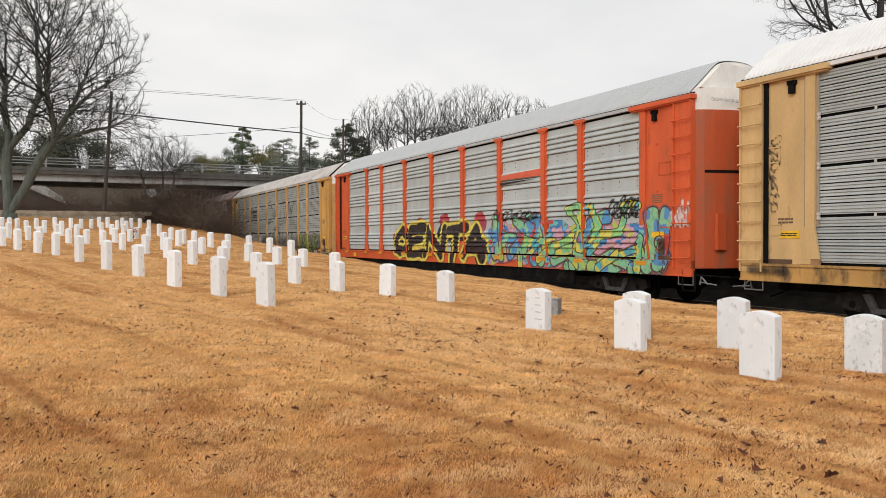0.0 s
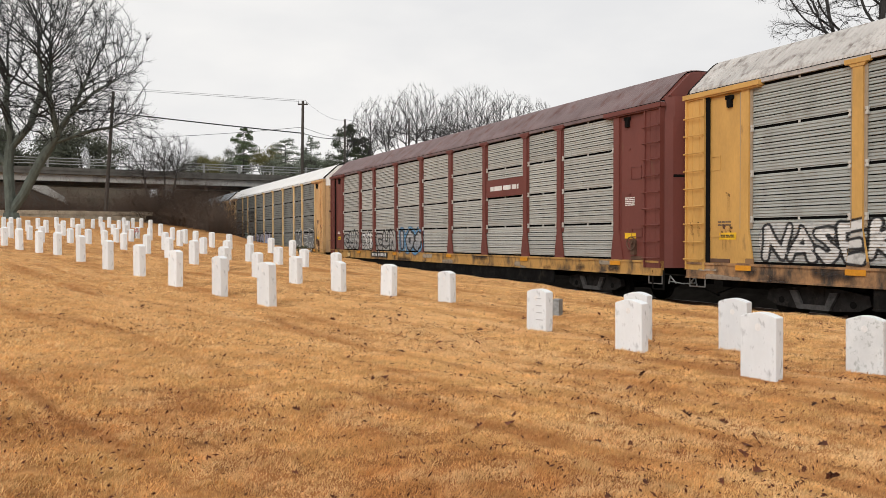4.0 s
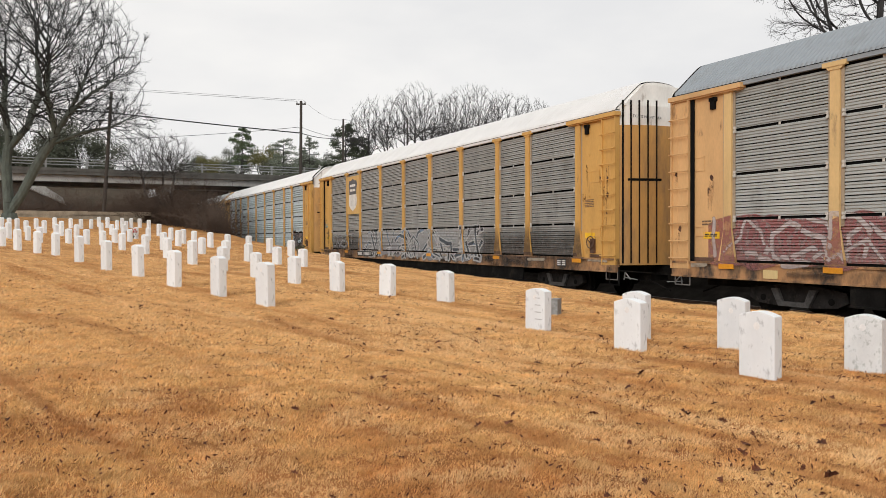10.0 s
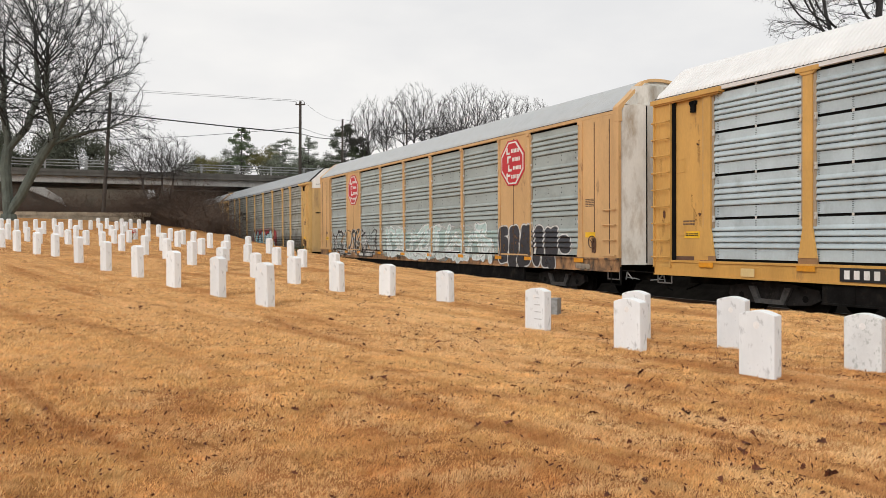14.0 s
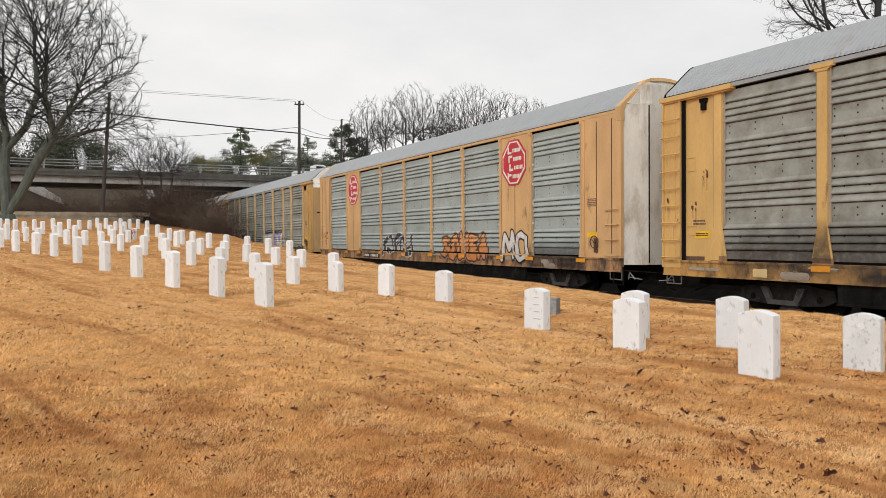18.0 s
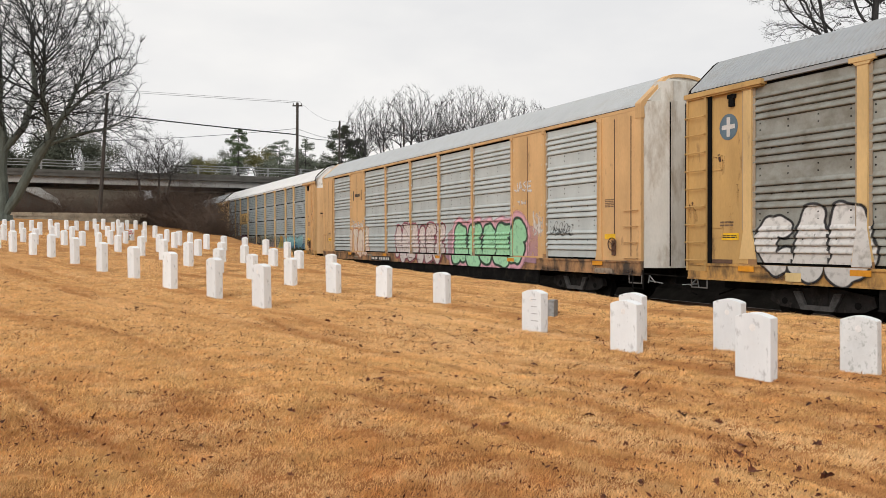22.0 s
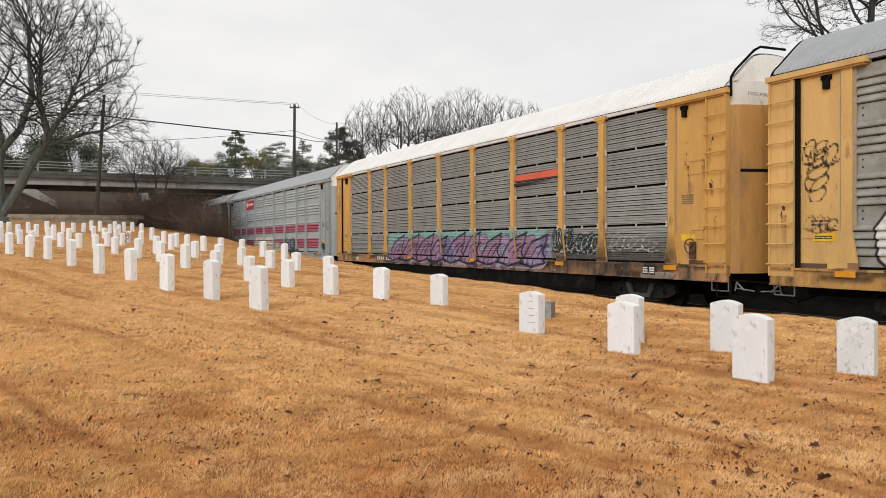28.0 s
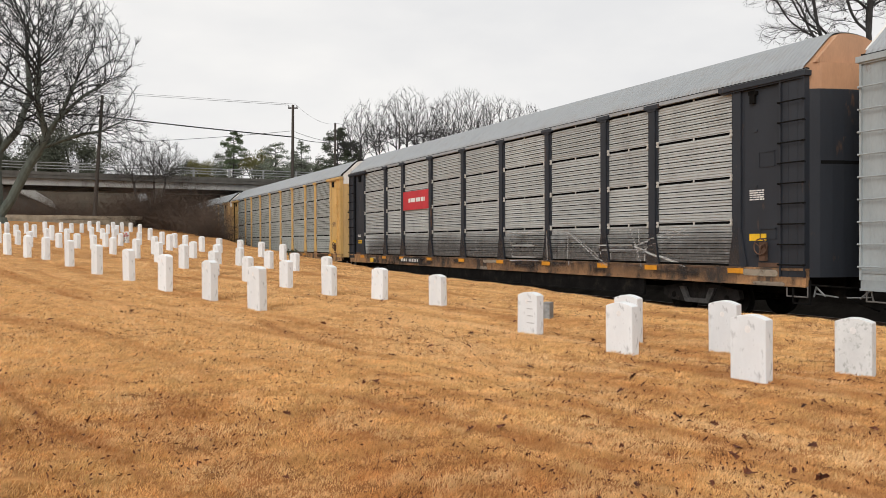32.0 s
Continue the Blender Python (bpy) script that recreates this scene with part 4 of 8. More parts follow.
SHEET_SOOT = galvanised("shaded_sooty_sheet", (0.200, 0.206, 0.193), (0.120, 0.113, 0.100), 0.5)
SHEET_WARM = galvanised("warm_grey_sheet", (0.348, 0.358, 0.344), (0.199, 0.196, 0.178), 0.4)
SHEET_STEEL = galvanised("steel_grey_sheet", (0.325, 0.368, 0.378), (0.206, 0.221, 0.221), 0.3)
SHEET_SMOKE = galvanised("smoky_grey_sheet", (0.272, 0.278, 0.262), (0.165, 0.160, 0.146), 0.5)
SHEET_ASH = galvanised("ash_grey_sheet", (0.40, 0.408, 0.395), (0.24, 0.236, 0.22), 0.4)
SHEET_SILVER = galvanised("silver_grey_sheet", (0.375, 0.415, 0.42), (0.25, 0.275, 0.275), 0.35)
SHEET_GREEN = galvanised("greenish_galvanised_sheet", (0.345, 0.39, 0.38), (0.19, 0.205, 0.19), 0.4, stain_scale=2.0, stretch=(1, 0.7, 0.9), spread=0.14)
SHEET_BLUE = galvanised("bluish_galvanised_sheet", (0.432, 0.505, 0.535), (0.258, 0.293, 0.309), 0.4, stain_scale=2.2, stretch=(1, 0.9, 0.7), spread=0.14)
ROOF = dict(rough=0.6, scale=1.2, fine=14, stretch=(1, 1.4, 1), bump=0.04, by_object=0.04, spec=0.3)
ROOF_WHITE = material("white_roof", (0.69, 0.685, 0.675), spread=0.07, stain=(0.52, 0.48, 0.42), stain_scale=3.5, stain_at=(0.66, 0.76), **ROOF)
ROOF_ZINC = material("zinc_roof", (0.35, 0.37, 0.385), metal=0.15, spread=0.10, stain=(0.27, 0.267, 0.256), stain_scale=1.2, stain_at=(0.5, 0.75), **ROOF)
ROOF_BRIGHT = material("bright_zinc_roof", (0.46, 0.48, 0.49), metal=0.1, spread=0.10, stain=(0.36, 0.36, 0.35), stain_scale=1.2, stain_at=(0.5, 0.75), **ROOF)
ROOF_BLUE = material("blue_grey_roof", (0.285, 0.315, 0.34), metal=0.15, spread=0.10, stain=(0.21, 0.225, 0.235), stain_scale=1.2, stain_at=(0.5, 0.75), **ROOF)
ROOF_MAROON = material("faded_maroon_roof", (0.19, 0.14, 0.14), spread=0.2, stain=(0.14, 0.07, 0.06), stain_scale=1.6, stain_at=(0.5, 0.7), **ROOF)
ROOF_PALE = material("streaked_pale_roof", (0.50, 0.475, 0.45), spread=0.15, stain=(0.22, 0.19, 0.17), stain_scale=2.6, stain_at=(0.5, 0.68), **ROOF)

CARS = [  # centre along the track at the start, and looks
    (-0.45, "beige autorack freight car with grey slatted sides", "A", BEIGE, SHEET_MID, ROOF_WHITE, SILL_YELLOW, GABLE_WHITE, "none"),
    (27.80, "orange autorack freight car, pale ribbed sides, graffiti", "B", ORANGE, SHEET_LIGHT, ROOF_BRIGHT, ORANGE, GABLE_WHITE, "far"),
    (55.71, "yellow autorack freight car with grimy slatted sides", "A", GOLD, SHEET_DIRTY, ROOF_PALE, SILL_BROWN, GABLE_WHITE, "thin"),
    (83.35, "maroon autorack freight car with grey slatted sides", "A", MAROON, SHEET_CREAM, ROOF_MAROON, SILL_YELLOW, MAROON, "none"),
    (111.49, "yellow autorack freight car, dark grimy slatted sides", "A", PEACH, SHEET_SOOT, ROOF_WHITE, SILL_YELLOW, GABLE_WHITE, "thin"),
    (139.74, "rusty yellow autorack freight car, grimy slatted sides", "A", PEACH, SHEET_WARM, ROOF_BLUE, SILL_BROWN, GABLE_WHITE, "thin"),
    (168.64, "yellow autorack freight car with grimy sides, white roof", "A", GOLD, SHEET_DARK, ROOF_WHITE, SILL_BROWN, GABLE_WHITE, "none"),
    (197.11, "yellow autorack freight car with bluish ribbed sides", "D", GOLD, SHEET_BLUE, ROOF_WHITE, SILL_GOLD, GABLE_WHITE, "pipe"),
    (225.30, "tan autorack freight car with ribbed sides, red emblems", "C", TAN, SHEET_GREEN, ROOF_BRIGHT, SILL_BROWN, GABLE_GREY, "none"),
    (254.13, "yellow autorack freight car with grey ribbed sides", "B", YELLOW, SHEET_GREY, ROOF_ZINC, SILL_YELLOW, GABLE_WHITE, "thin"),
    (282.55, "tan autorack freight car, bluish ribbed sides, red emblems", "C", TAN, SHEET_GREEN, ROOF_ZINC, SILL_BROWN, GABLE_GREY, "none"),
    (311.05, "yellow autorack freight car, grey ribbed sides, graffiti", "B", OCHRE, SHEET_GREY, ROOF_ZINC, SILL_YELLOW, GABLE_WHITE, "far"),
    (339.50, "tan autorack freight car, pale ribbed sides, green graffiti", "C", TAN, SHEET_LIGHT, ROOF_BRIGHT, SILL_BROWN, GABLE_GREY, "none"),
    (367.81, "yellow autorack freight car, bluish slatted sides, white roof", "A", TAN, SHEET_STEEL, ROOF_WHITE, SILL_YELLOW, GABLE_WHITE, "pipe"),
    (395.80, "yellow autorack freight car with grimy ribbed sides", "B", YELLOW, SHEET_GREY, ROOF_ZINC, SILL_YELLOW, GABLE_WHITE, "thin"),
    (423.73, "yellow autorack freight car, grimy sides, purple graffiti", "A", GOLD, SHEET_SMOKE, ROOF_WHITE, SILL_BROWN, GABLE_WHITE, "pipe"),
    (451.89, "silver autorack freight car with red stripes", "B", SILVER, SHEET_SILVER, ROOF_ZINC, SILVER, GABLE_WHITE, "none"),
    (479.84, "blue-black autorack freight car with grey slatted sides", "A", NAVY, SHEET_ASH, ROOF_ZINC, SILL_BROWN, RUST_TAN, "none"),
    (507.90, "yellow autorack freight car with grimy slatted sides", "A", YELLOW, SHEET_DIRTY, ROOF_ZINC, SILL_BROWN, GABLE_WHITE, "thin"),
    (536.10, "tan autorack freight car with grimy slatted sides", "A", TAN, SHEET_DIRTY, ROOF_ZINC, SILL_BROWN, GABLE_WHITE, "thin"),
    (564.30, "yellow autorack freight car with grey ribbed sides", "B", YELLOW, SHEET_GREY, ROOF_ZINC, SILL_YELLOW, GABLE_WHITE, "none"),
]
TRAIN = [(start, build_car(*look_of)) for start, *look_of in CARS]


def gone(t):
    """How far the train has rolled by t seconds."""
    return 13.4592 * t + 0.038645 * t * t - 0.00045108 * t ** 3


# ---- bridge, wall, poles and wires ----
def build_bridge():
    bridge = thing("road_bridge", "grey concrete road bridge with a metal railing", "bridge")
    part("girder", Shape().box(-330, 330, 84.4, 85.0, 7.35, 8.0).box(-330, 330, 93.4, 94.0, 7.35, 8.0), CONCRETE, bridge)
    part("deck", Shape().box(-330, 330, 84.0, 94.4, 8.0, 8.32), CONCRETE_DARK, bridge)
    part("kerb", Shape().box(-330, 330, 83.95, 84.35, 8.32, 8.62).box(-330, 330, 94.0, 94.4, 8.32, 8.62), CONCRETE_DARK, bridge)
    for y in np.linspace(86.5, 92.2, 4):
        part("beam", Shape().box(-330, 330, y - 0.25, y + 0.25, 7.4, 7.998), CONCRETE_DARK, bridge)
    post = Shape().box(-0.09, 0.09, -0.07, 0.07, 0, 0.95).mesh("railing_post", RAILING)
    for i in range(19):
        part("railing_post", post, None, bridge, at=pose(-26 + 3.6 * i, 84.12, 8.62))
    for z in (8.95, 9.22, 9.5):
        part("handrail", Shape().tube((-330, 84.1, z), (330, 84.1, z), 0.045, 0.045, 6), RAILING, bridge)
    for x in (10.5, 20.5, -9.5):
        column = part("pier", Shape().box(x - 0.5, x + 0.5, 85.4, 93.2, 6.7, 7.398), CONCRETE, bridge)
        for y in (86.6, 89.3, 92.0):
            part("column", Shape().tube((x, y, -0.5), (x, y, 6.72), 0.42, 0.42, 14), CONCRETE, column)


def build_slopes():
    """Earth banks that carry the road to the bridge, and the wooded bank beyond the track."""
    s = Shape()
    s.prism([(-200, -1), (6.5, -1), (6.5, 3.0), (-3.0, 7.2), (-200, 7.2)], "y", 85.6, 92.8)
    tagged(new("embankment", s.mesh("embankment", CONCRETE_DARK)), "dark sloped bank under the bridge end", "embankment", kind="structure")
    s = Shape().prism([(-2.7, 6.75), (0.95, 5.1), (0.6, 5.8), (-0.95, 6.82)], "y", 83.3, 85.5)
    tagged(new("slope_paving", s.mesh("slope_paving", CONCRETE)), "pale paved slope under the bridge end", "paving", kind="structure")
    s = Shape()
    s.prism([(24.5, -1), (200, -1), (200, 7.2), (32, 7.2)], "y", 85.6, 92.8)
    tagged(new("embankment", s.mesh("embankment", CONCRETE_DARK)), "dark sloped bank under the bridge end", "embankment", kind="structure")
    s = Shape()
    rows = []
    for i in range(91):
        y = -300 + 10 * i
        rows.append([(x, y, z + (0.5 * noise.noise(Vector((x * 0.2, y * 0.05, 0))) if x > 19.5 else 0))
                     for x, z in ((17.6, -0.44), (18.6, 0.1), (19.6, 1.3), (22, 2.0), (30, 2.3), (60, 2.6), (200, 3.0))])
    for a, b in zip(rows[:-1], rows[1:]):
        s.sheet(a, b)
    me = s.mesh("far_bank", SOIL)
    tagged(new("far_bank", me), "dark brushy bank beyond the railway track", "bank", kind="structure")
    # wooded rise behind the bridge
    s = Shape()
    rows = []
    for i in range(60):
        x = -120 + 5 * i
        rows.append([(x, y, z + 1.2 * noise.noise(Vector((x * 0.08, y * 0.05, 3))))
                     for y, z in ((97, 3.5), (100, 6.5), (106, 9.2), (118, 10.0), (150, 11.0), (400, 13.0))])
    for a, b in zip(rows[:-1], rows[1:]):
        if not 8 < a[0][0] < 18:
            s.sheet(a, b, flip=True)
    tagged(new("wooded_rise", s.mesh("wooded_rise", HILL)), "brown wooded rise behind the bridge", "hillside", kind="structure")


def build_wall():
    wall = thing("stone_wall", "low tan fieldstone wall along the cemetery edge", "wall", kind="structure")
    part("core", Shape().box(-14, 6.2, 67.08, 67.42, 2.2, 3.85), STONE_WALL, wall)
    rng = random.Random(4)
    for row, (z0, z1) in enumerate(((2.7, 3.22), (3.24, 3.62), (3.64, 3.95))):
        x = -14 + 0.3 * row
        while x < 6:
            w = rng.uniform(0.55, 1.0)
            part("stone", Shape().box(x, x + w - 0.03, 66.98 - rng.uniform(0, 0.05), 67.5, z0, z1 - rng.uniform(0, 0.03)), STONE_WALL, wall)
            x += w


def utility_pole(label, base, top, r=0.17, arm=0.0):
    pole = thing("utility_pole", label, "utility pole", "poles along the road", at=pose(*base))
    d = Vector(top) - Vector(base)
    part("shaft", Shape().tube((0, 0, -0.4), d, r, r * 0.66, 10), POLE_WOOD, pole)
    if arm:
        s = Shape().box(-arm, arm, -0.06, 0.06, -0.12, 0.0)
        part("crossarm", s, POLE_WOOD, pole, at=Matrix.Translation(d - Vector((0, 0, 0.25))) @ pose(0, 0, 0, 0, 0, -26))
        for x in (-arm * 0.85, arm * 0.8):
            part("insulator", Shape().tube((x, 0, 0), (x, 0, 0.22), 0.06, 0.04, 8), RAILING, pole,
                 at=Matrix.Translation(d - Vector((0, 0, 0.25))) @ pose(0, 0, 0, 0, 0, -26))


def wire(a, b, sag, r):
    s, n = Shape(), 14
    a, b = Vector(a), Vector(b)
    p = [a.lerp(b, i / n) - Vector((0, 0, 4 * sag * (i / n) * (1 - i / n))) for i in range(n + 1)]
    side = (b - a).cross(Vector((0, 0, 1))).normalized() * r
    for q in p:
        s.v += [tuple(q + side), tuple(q + Vector((0, 0, r))), tuple(q - side), tuple(q - Vector((0, 0, r)))]
    s.f = [(4 * i + j, 4 * i + (j + 1) % 4, 4 * i + 4 + (j + 1) % 4, 4 * i + 4 + j) for i in range(n) for j in range(4)]
    ob = new("overhead_wire", s.mesh("overhead_wire", WIRE))
    tagged(ob, "thin black overhead wire strung between poles", "wire", "overhead wires")


def build_pickup():
    """A white pickup that drives along x, its wheels on z = 0."""
    truck = thing("pickup_truck", "white pickup truck driving over the road bridge", "pickup")
    low = [(-2.86, 0.50), (-2.2, 0.44), (2.3, 0.40), (2.86, 0.46), (2.88, 0.92), (2.72, 1.06), (1.45, 1.17), (-2.86, 1.16)]
    part("body", Shape().prism(low, "y", -0.98, 0.98), TRUCK_WHITE, truck)
    part("cab", Shape().prism([(-0.78, 1.15), (1.42, 1.16), (0.55, 1.84), (0.36, 1.93), (-0.52, 1.94), (-0.68, 1.88)], "y", -0.86, 0.86), TRUCK_WHITE, truck)
    for y in (-0.875, 0.865):
        part("side_window", Shape().prism([(-0.55, 1.24), (1.02, 1.24), (0.46, 1.74), (-0.50, 1.78)], "y", y, y + 0.012), TRUCK_GLASS, truck)
    part("windscreen", Shape().prism([(1.40, 1.20), (1.42, 1.22), (0.62, 1.85), (0.58, 1.83)], "y", -0.74, 0.74), TRUCK_GLASS, truck)
    part("bed", Shape().box(-2.78, -0.90, -0.86, 0.86, 1.161, 1.166), BLACK_STEEL, truck, "dark open bed")
    for x in (-1.95, 1.80):
        for side in (-1, 1):
            tyre = part("wheel", Shape().tube((0, -0.12, 0), (0, 0.12, 0), 0.39, 0.39, 20), BLACK_STEEL, truck, "dark tyre", at=pose(x, side * 0.88, 0.39))
            part("rim", Shape().tube((0, side * 0.121, 0), (0, side * 0.13, 0), 0.24, 0.22, 14), RAILING, tyre)
    part("bumper", Shape().box(2.80, 2.94, -0.95, 0.95, 0.46, 0.66), RAILING, truck)
    for y in (-0.86, 0.62):
        part("headlight", Shape().box(2.70, 2.90, y, y + 0.24, 0.78, 0.94), RAILING, truck)
    return truck


TRUCK_WHITE = material("white_truck_paint", (0.78, 0.78, 0.78), rough=0.35, spread=0.04, scale=1, bump=0)
TRUCK_GLASS = material("dark_truck_glass", (0.03, 0.035, 0.04), rough=0.1, spread=0.1, bump=0, spec=0.6)
PICKUP = build_pickup()
build_bridge()
build_slopes()
build_wall()
P1, P2, P3, P4 = (4.55, 76, 14.85), (21.8, 76.2, 15.35), (32.7, 95.3, 16.9), (44.0, 101.0, 18.6)
utility_pole("dark leaning wooden utility pole by the bridge", (3.75, 76, 3.0), P1, 0.19)
utility_pole("tall wooden utility pole with a short crossarm", (21.65, 76.2, 1.4), P2, 0.19, 0.48)
utility_pole("wooden utility pole among conifers behind the train", (32.6, 95.3, 2.4), P3, 0.18)
utility_pole("wooden utility pole among bare trees behind the train", (43.9, 101.0, 2.4), P4, 0.17)
wire((-60, 70, 12.9), (4.4, 76, 13.0), 0.2, 0.05)
wire((4.4, 76, 13.0), (21.75, 76.2, 12.2), 0.05, 0.055)
wire((21.75, 76.2, 12.2), (32.7, 95.3, 14.6), 0.3, 0.035)
wire((21.75, 76.2, 12.8), (32.7, 95.3, 14.5), 0.2, 0.02)
wire((-10, 78, 10.0), (21.75, 76.2, 12.8), 0.5, 0.02)
wire((-50, 74, 15.0), (21.4, 76.2, 15.3), 0.3, 0.014)
wire((-50, 74, 15.2), (22.1, 76.2, 15.45), 0.3, 0.012)
wire((22.1, 76.2, 15.4), (32.8, 95.3, 16.8), 0.6, 0.012)
wire(P3, P4, 0.6, 0.014)


# ---- bare trees ----
def leafy(s, rng, c, r, n, size, flat=0.7):
    for _ in range(n):
        d = Vector((rng.gauss(0, 1), rng.gauss(0, 1), rng.gauss(0, 1) * flat))
        p = c + d.normalized() * r * rng.random() ** 0.45
        a = Vector([rng.gauss(0, 1) for _ in range(3)]).normalized() * size * rng.uniform(0.6, 1.4)
        b = a.cross(Vector([rng.gauss(0, 1) for _ in range(3)])).normalized() * size * 0.4
        k = len(s.v)
        s.v += [tuple(p - a * 0.5), tuple(p + b * 0.5), tuple(p + a * 0.5), tuple(p - b * 0.5)]
        s.f.append((k, k + 1, k + 2, k + 3))


def aside(rng, d, angle):
    """A direction that turns off d by an angle in radians, any way round."""
    u = d.orthogonal().normalized()
    a = rng.uniform(0, 6.2832)
    side = u * math.cos(a) + d.cross(u) * math.sin(a)
    return (d * math.cos(angle) + side * math.sin(angle)).normalized()


# right of and away from the camera at its mean bearing
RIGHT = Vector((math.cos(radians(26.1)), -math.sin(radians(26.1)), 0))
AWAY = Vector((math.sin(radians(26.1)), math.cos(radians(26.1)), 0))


def ellipsoid_points(rng, centre, size, n, hollow=0.3, floor=-9.0):
    """Points scattered in an egg given by (right, away, up), thin towards its middle."""
    out = []
    while len(out) < n:
        d = Vector((rng.gauss(0, 1), rng.gauss(0, 1), rng.gauss(0, 1))).normalized() * (hollow + (1 - hollow) * rng.random() ** 0.6)
        d *= 1 + 0.10 * noise.noise(d * 2.3 + Vector(centre))
        if centre[2] + d.z * size[2] > floor:
            out.append(RIGHT * (centre[0] + d.x * size[0]) + AWAY * (centre[1] + d.y * size[1]) + Vector((0, 0, centre[2] + d.z * size[2])))
    return out


def branch_out(rng, stems, points, step, kill, tip, twig, taper=0.44, rounds=150, heart=(0, 0, 0), pull=0.35, rise=0.15, ease=4, cap=1.0):
    """A crown that grows from stems (lists of points) towards the points around it; returns (crown, trunk) shapes."""
    where, parent = [], []
    for stem in stems:
        prev = -1
        for i, q in enumerate(stem):
            q = Vector(q)
            if i == 0 and where:
                prev = min(range(len(where)), key=lambda k: (where[k] - q).length)
                continue
            k = 1 if prev < 0 else max(1, int((q - where[prev]).length / step))
            start = where[prev] if prev >= 0 else q
            for j in range(1, k + 1):
                where.append(start.lerp(q, j / k))
                parent.append(prev)
                prev = len(where) - 1
    fixed = len(where)
    heart = np.array(heart)
    kids = {}
    nodes = [np.array(w) for w in where]
    pts = np.array([tuple(p) for p in points])
    best, near = np.full(len(pts), 1e9), np.zeros(len(pts), int)
    fresh = list(range(fixed))
    g = np.random.default_rng(rng.randrange(10 ** 6))
    for _ in range(rounds):
        for lo in range(0, len(fresh), 200):
            ids = np.array(fresh[lo:lo + 200])
            d = np.linalg.norm(pts[:, None] - np.array([nodes[i] for i in ids])[None], axis=2)
            j = d.argmin(1)
            m = d[np.arange(len(pts)), j]
            better = m < best
            best[better], near[better] = m[better], ids[j[better]]
        live = best > kill
        pts, best, near = pts[live], best[live], near[live]
        if not len(pts):
            break
        fresh = []
        for i in np.unique(near):
            v = pts[near == i] - nodes[i]
            v = (v / np.linalg.norm(v, axis=1)[:, None]).sum(0)
            back = nodes[i] - nodes[parent[i]] if parent[i] >= 0 else np.array([0, 0, step])
            out = nodes[i] - heart
            v = v / (np.linalg.norm(v) + 1e-9) + 0.75 * back / (np.linalg.norm(back) + 1e-9) + pull * out / (np.linalg.norm(out) + 1e-9) + g.normal(0, 0.10, 3) + np.array([0, 0, rise])
            q = nodes[i] + step * v / np.linalg.norm(v)
            if any(np.linalg.norm(q - k) < 0.45 * step for k in kids.get(i, ())):
                continue
            kids.setdefault(i, []).append(q)
            nodes.append(q)
            parent.append(int(i))
            fresh.append(len(nodes) - 1)
    n = len(nodes)
    place = np.array(nodes)             # ease the kinks out of the limbs
    back = np.array([p if p >= 0 else i for i, p in enumerate(parent)])
    for _ in range(ease):
        ahead, count = np.zeros_like(place), np.zeros(n)
        np.add.at(ahead, back[fixed:], place[fixed:])
        np.add.at(count, back[fixed:], 1)
        mean = (place[back] + ahead) / (1 + count)[:, None]
        moved = place * 0.5 + mean * 0.5
        onward = place[back] + (place[back] - place[back[back]]) * 0.9
        moved = np.where((count == 0)[:, None], place * 0.5 + onward * 0.5, moved)
        place = np.where((np.arange(n) < fixed)[:, None], place, moved)
    nodes = list(place)
    ends = np.ones(n)
    child = np.zeros(n, int)
    for i in range(n - 1, -1, -1):
        if parent[i] >= 0:
            ends[parent[i]] += ends[i] if child[i] or i >= fixed else ends[i]
            child[parent[i]] += 1
    ends = np.maximum(1, ends / 3.0)
    r = np.minimum(cap, tip * ends ** taper)
    crown, trunk = Shape(), Shape()
    for i in range(n):
        if parent[i] < 0:
            continue
        s = trunk if i < fixed else crown
        s.tube(nodes[parent[i]], nodes[i], min(r[parent[i]], r[i] * 1.25), r[i], 10 if i < fixed else 6 if r[i] > 0.05 else 4 if r[i] > 0.025 else 3)
        if i >= fixed and r[i] < tip * 2.6:
            d = Vector(nodes[i] - nodes[parent[i]]).normalized()
            for _ in range(2 if child[i] else 4):
                v = aside(rng, d, rng.uniform(0.15, 0.7)) + Vector((0, 0, rise))
                e = Vector(nodes[i]) + v * twig * rng.uniform(0.4, 1.1)
                crown.tube(nodes[i], e, tip * 0.75, tip * 0.5, 3)
                if not child[i]:
                    crown.tube(e, e + (aside(rng, v.normalized(), rng.uniform(0.1, 0.6)) + Vector((0, 0, rise))) * twig * 0.6, tip * 0.5, tip * 0.35, 3)
    return crown, trunk


def off(a, b, c):
    """A point by (right, away, up)."""
    return RIGHT * a + AWAY * b + Vector((0, 0, c))


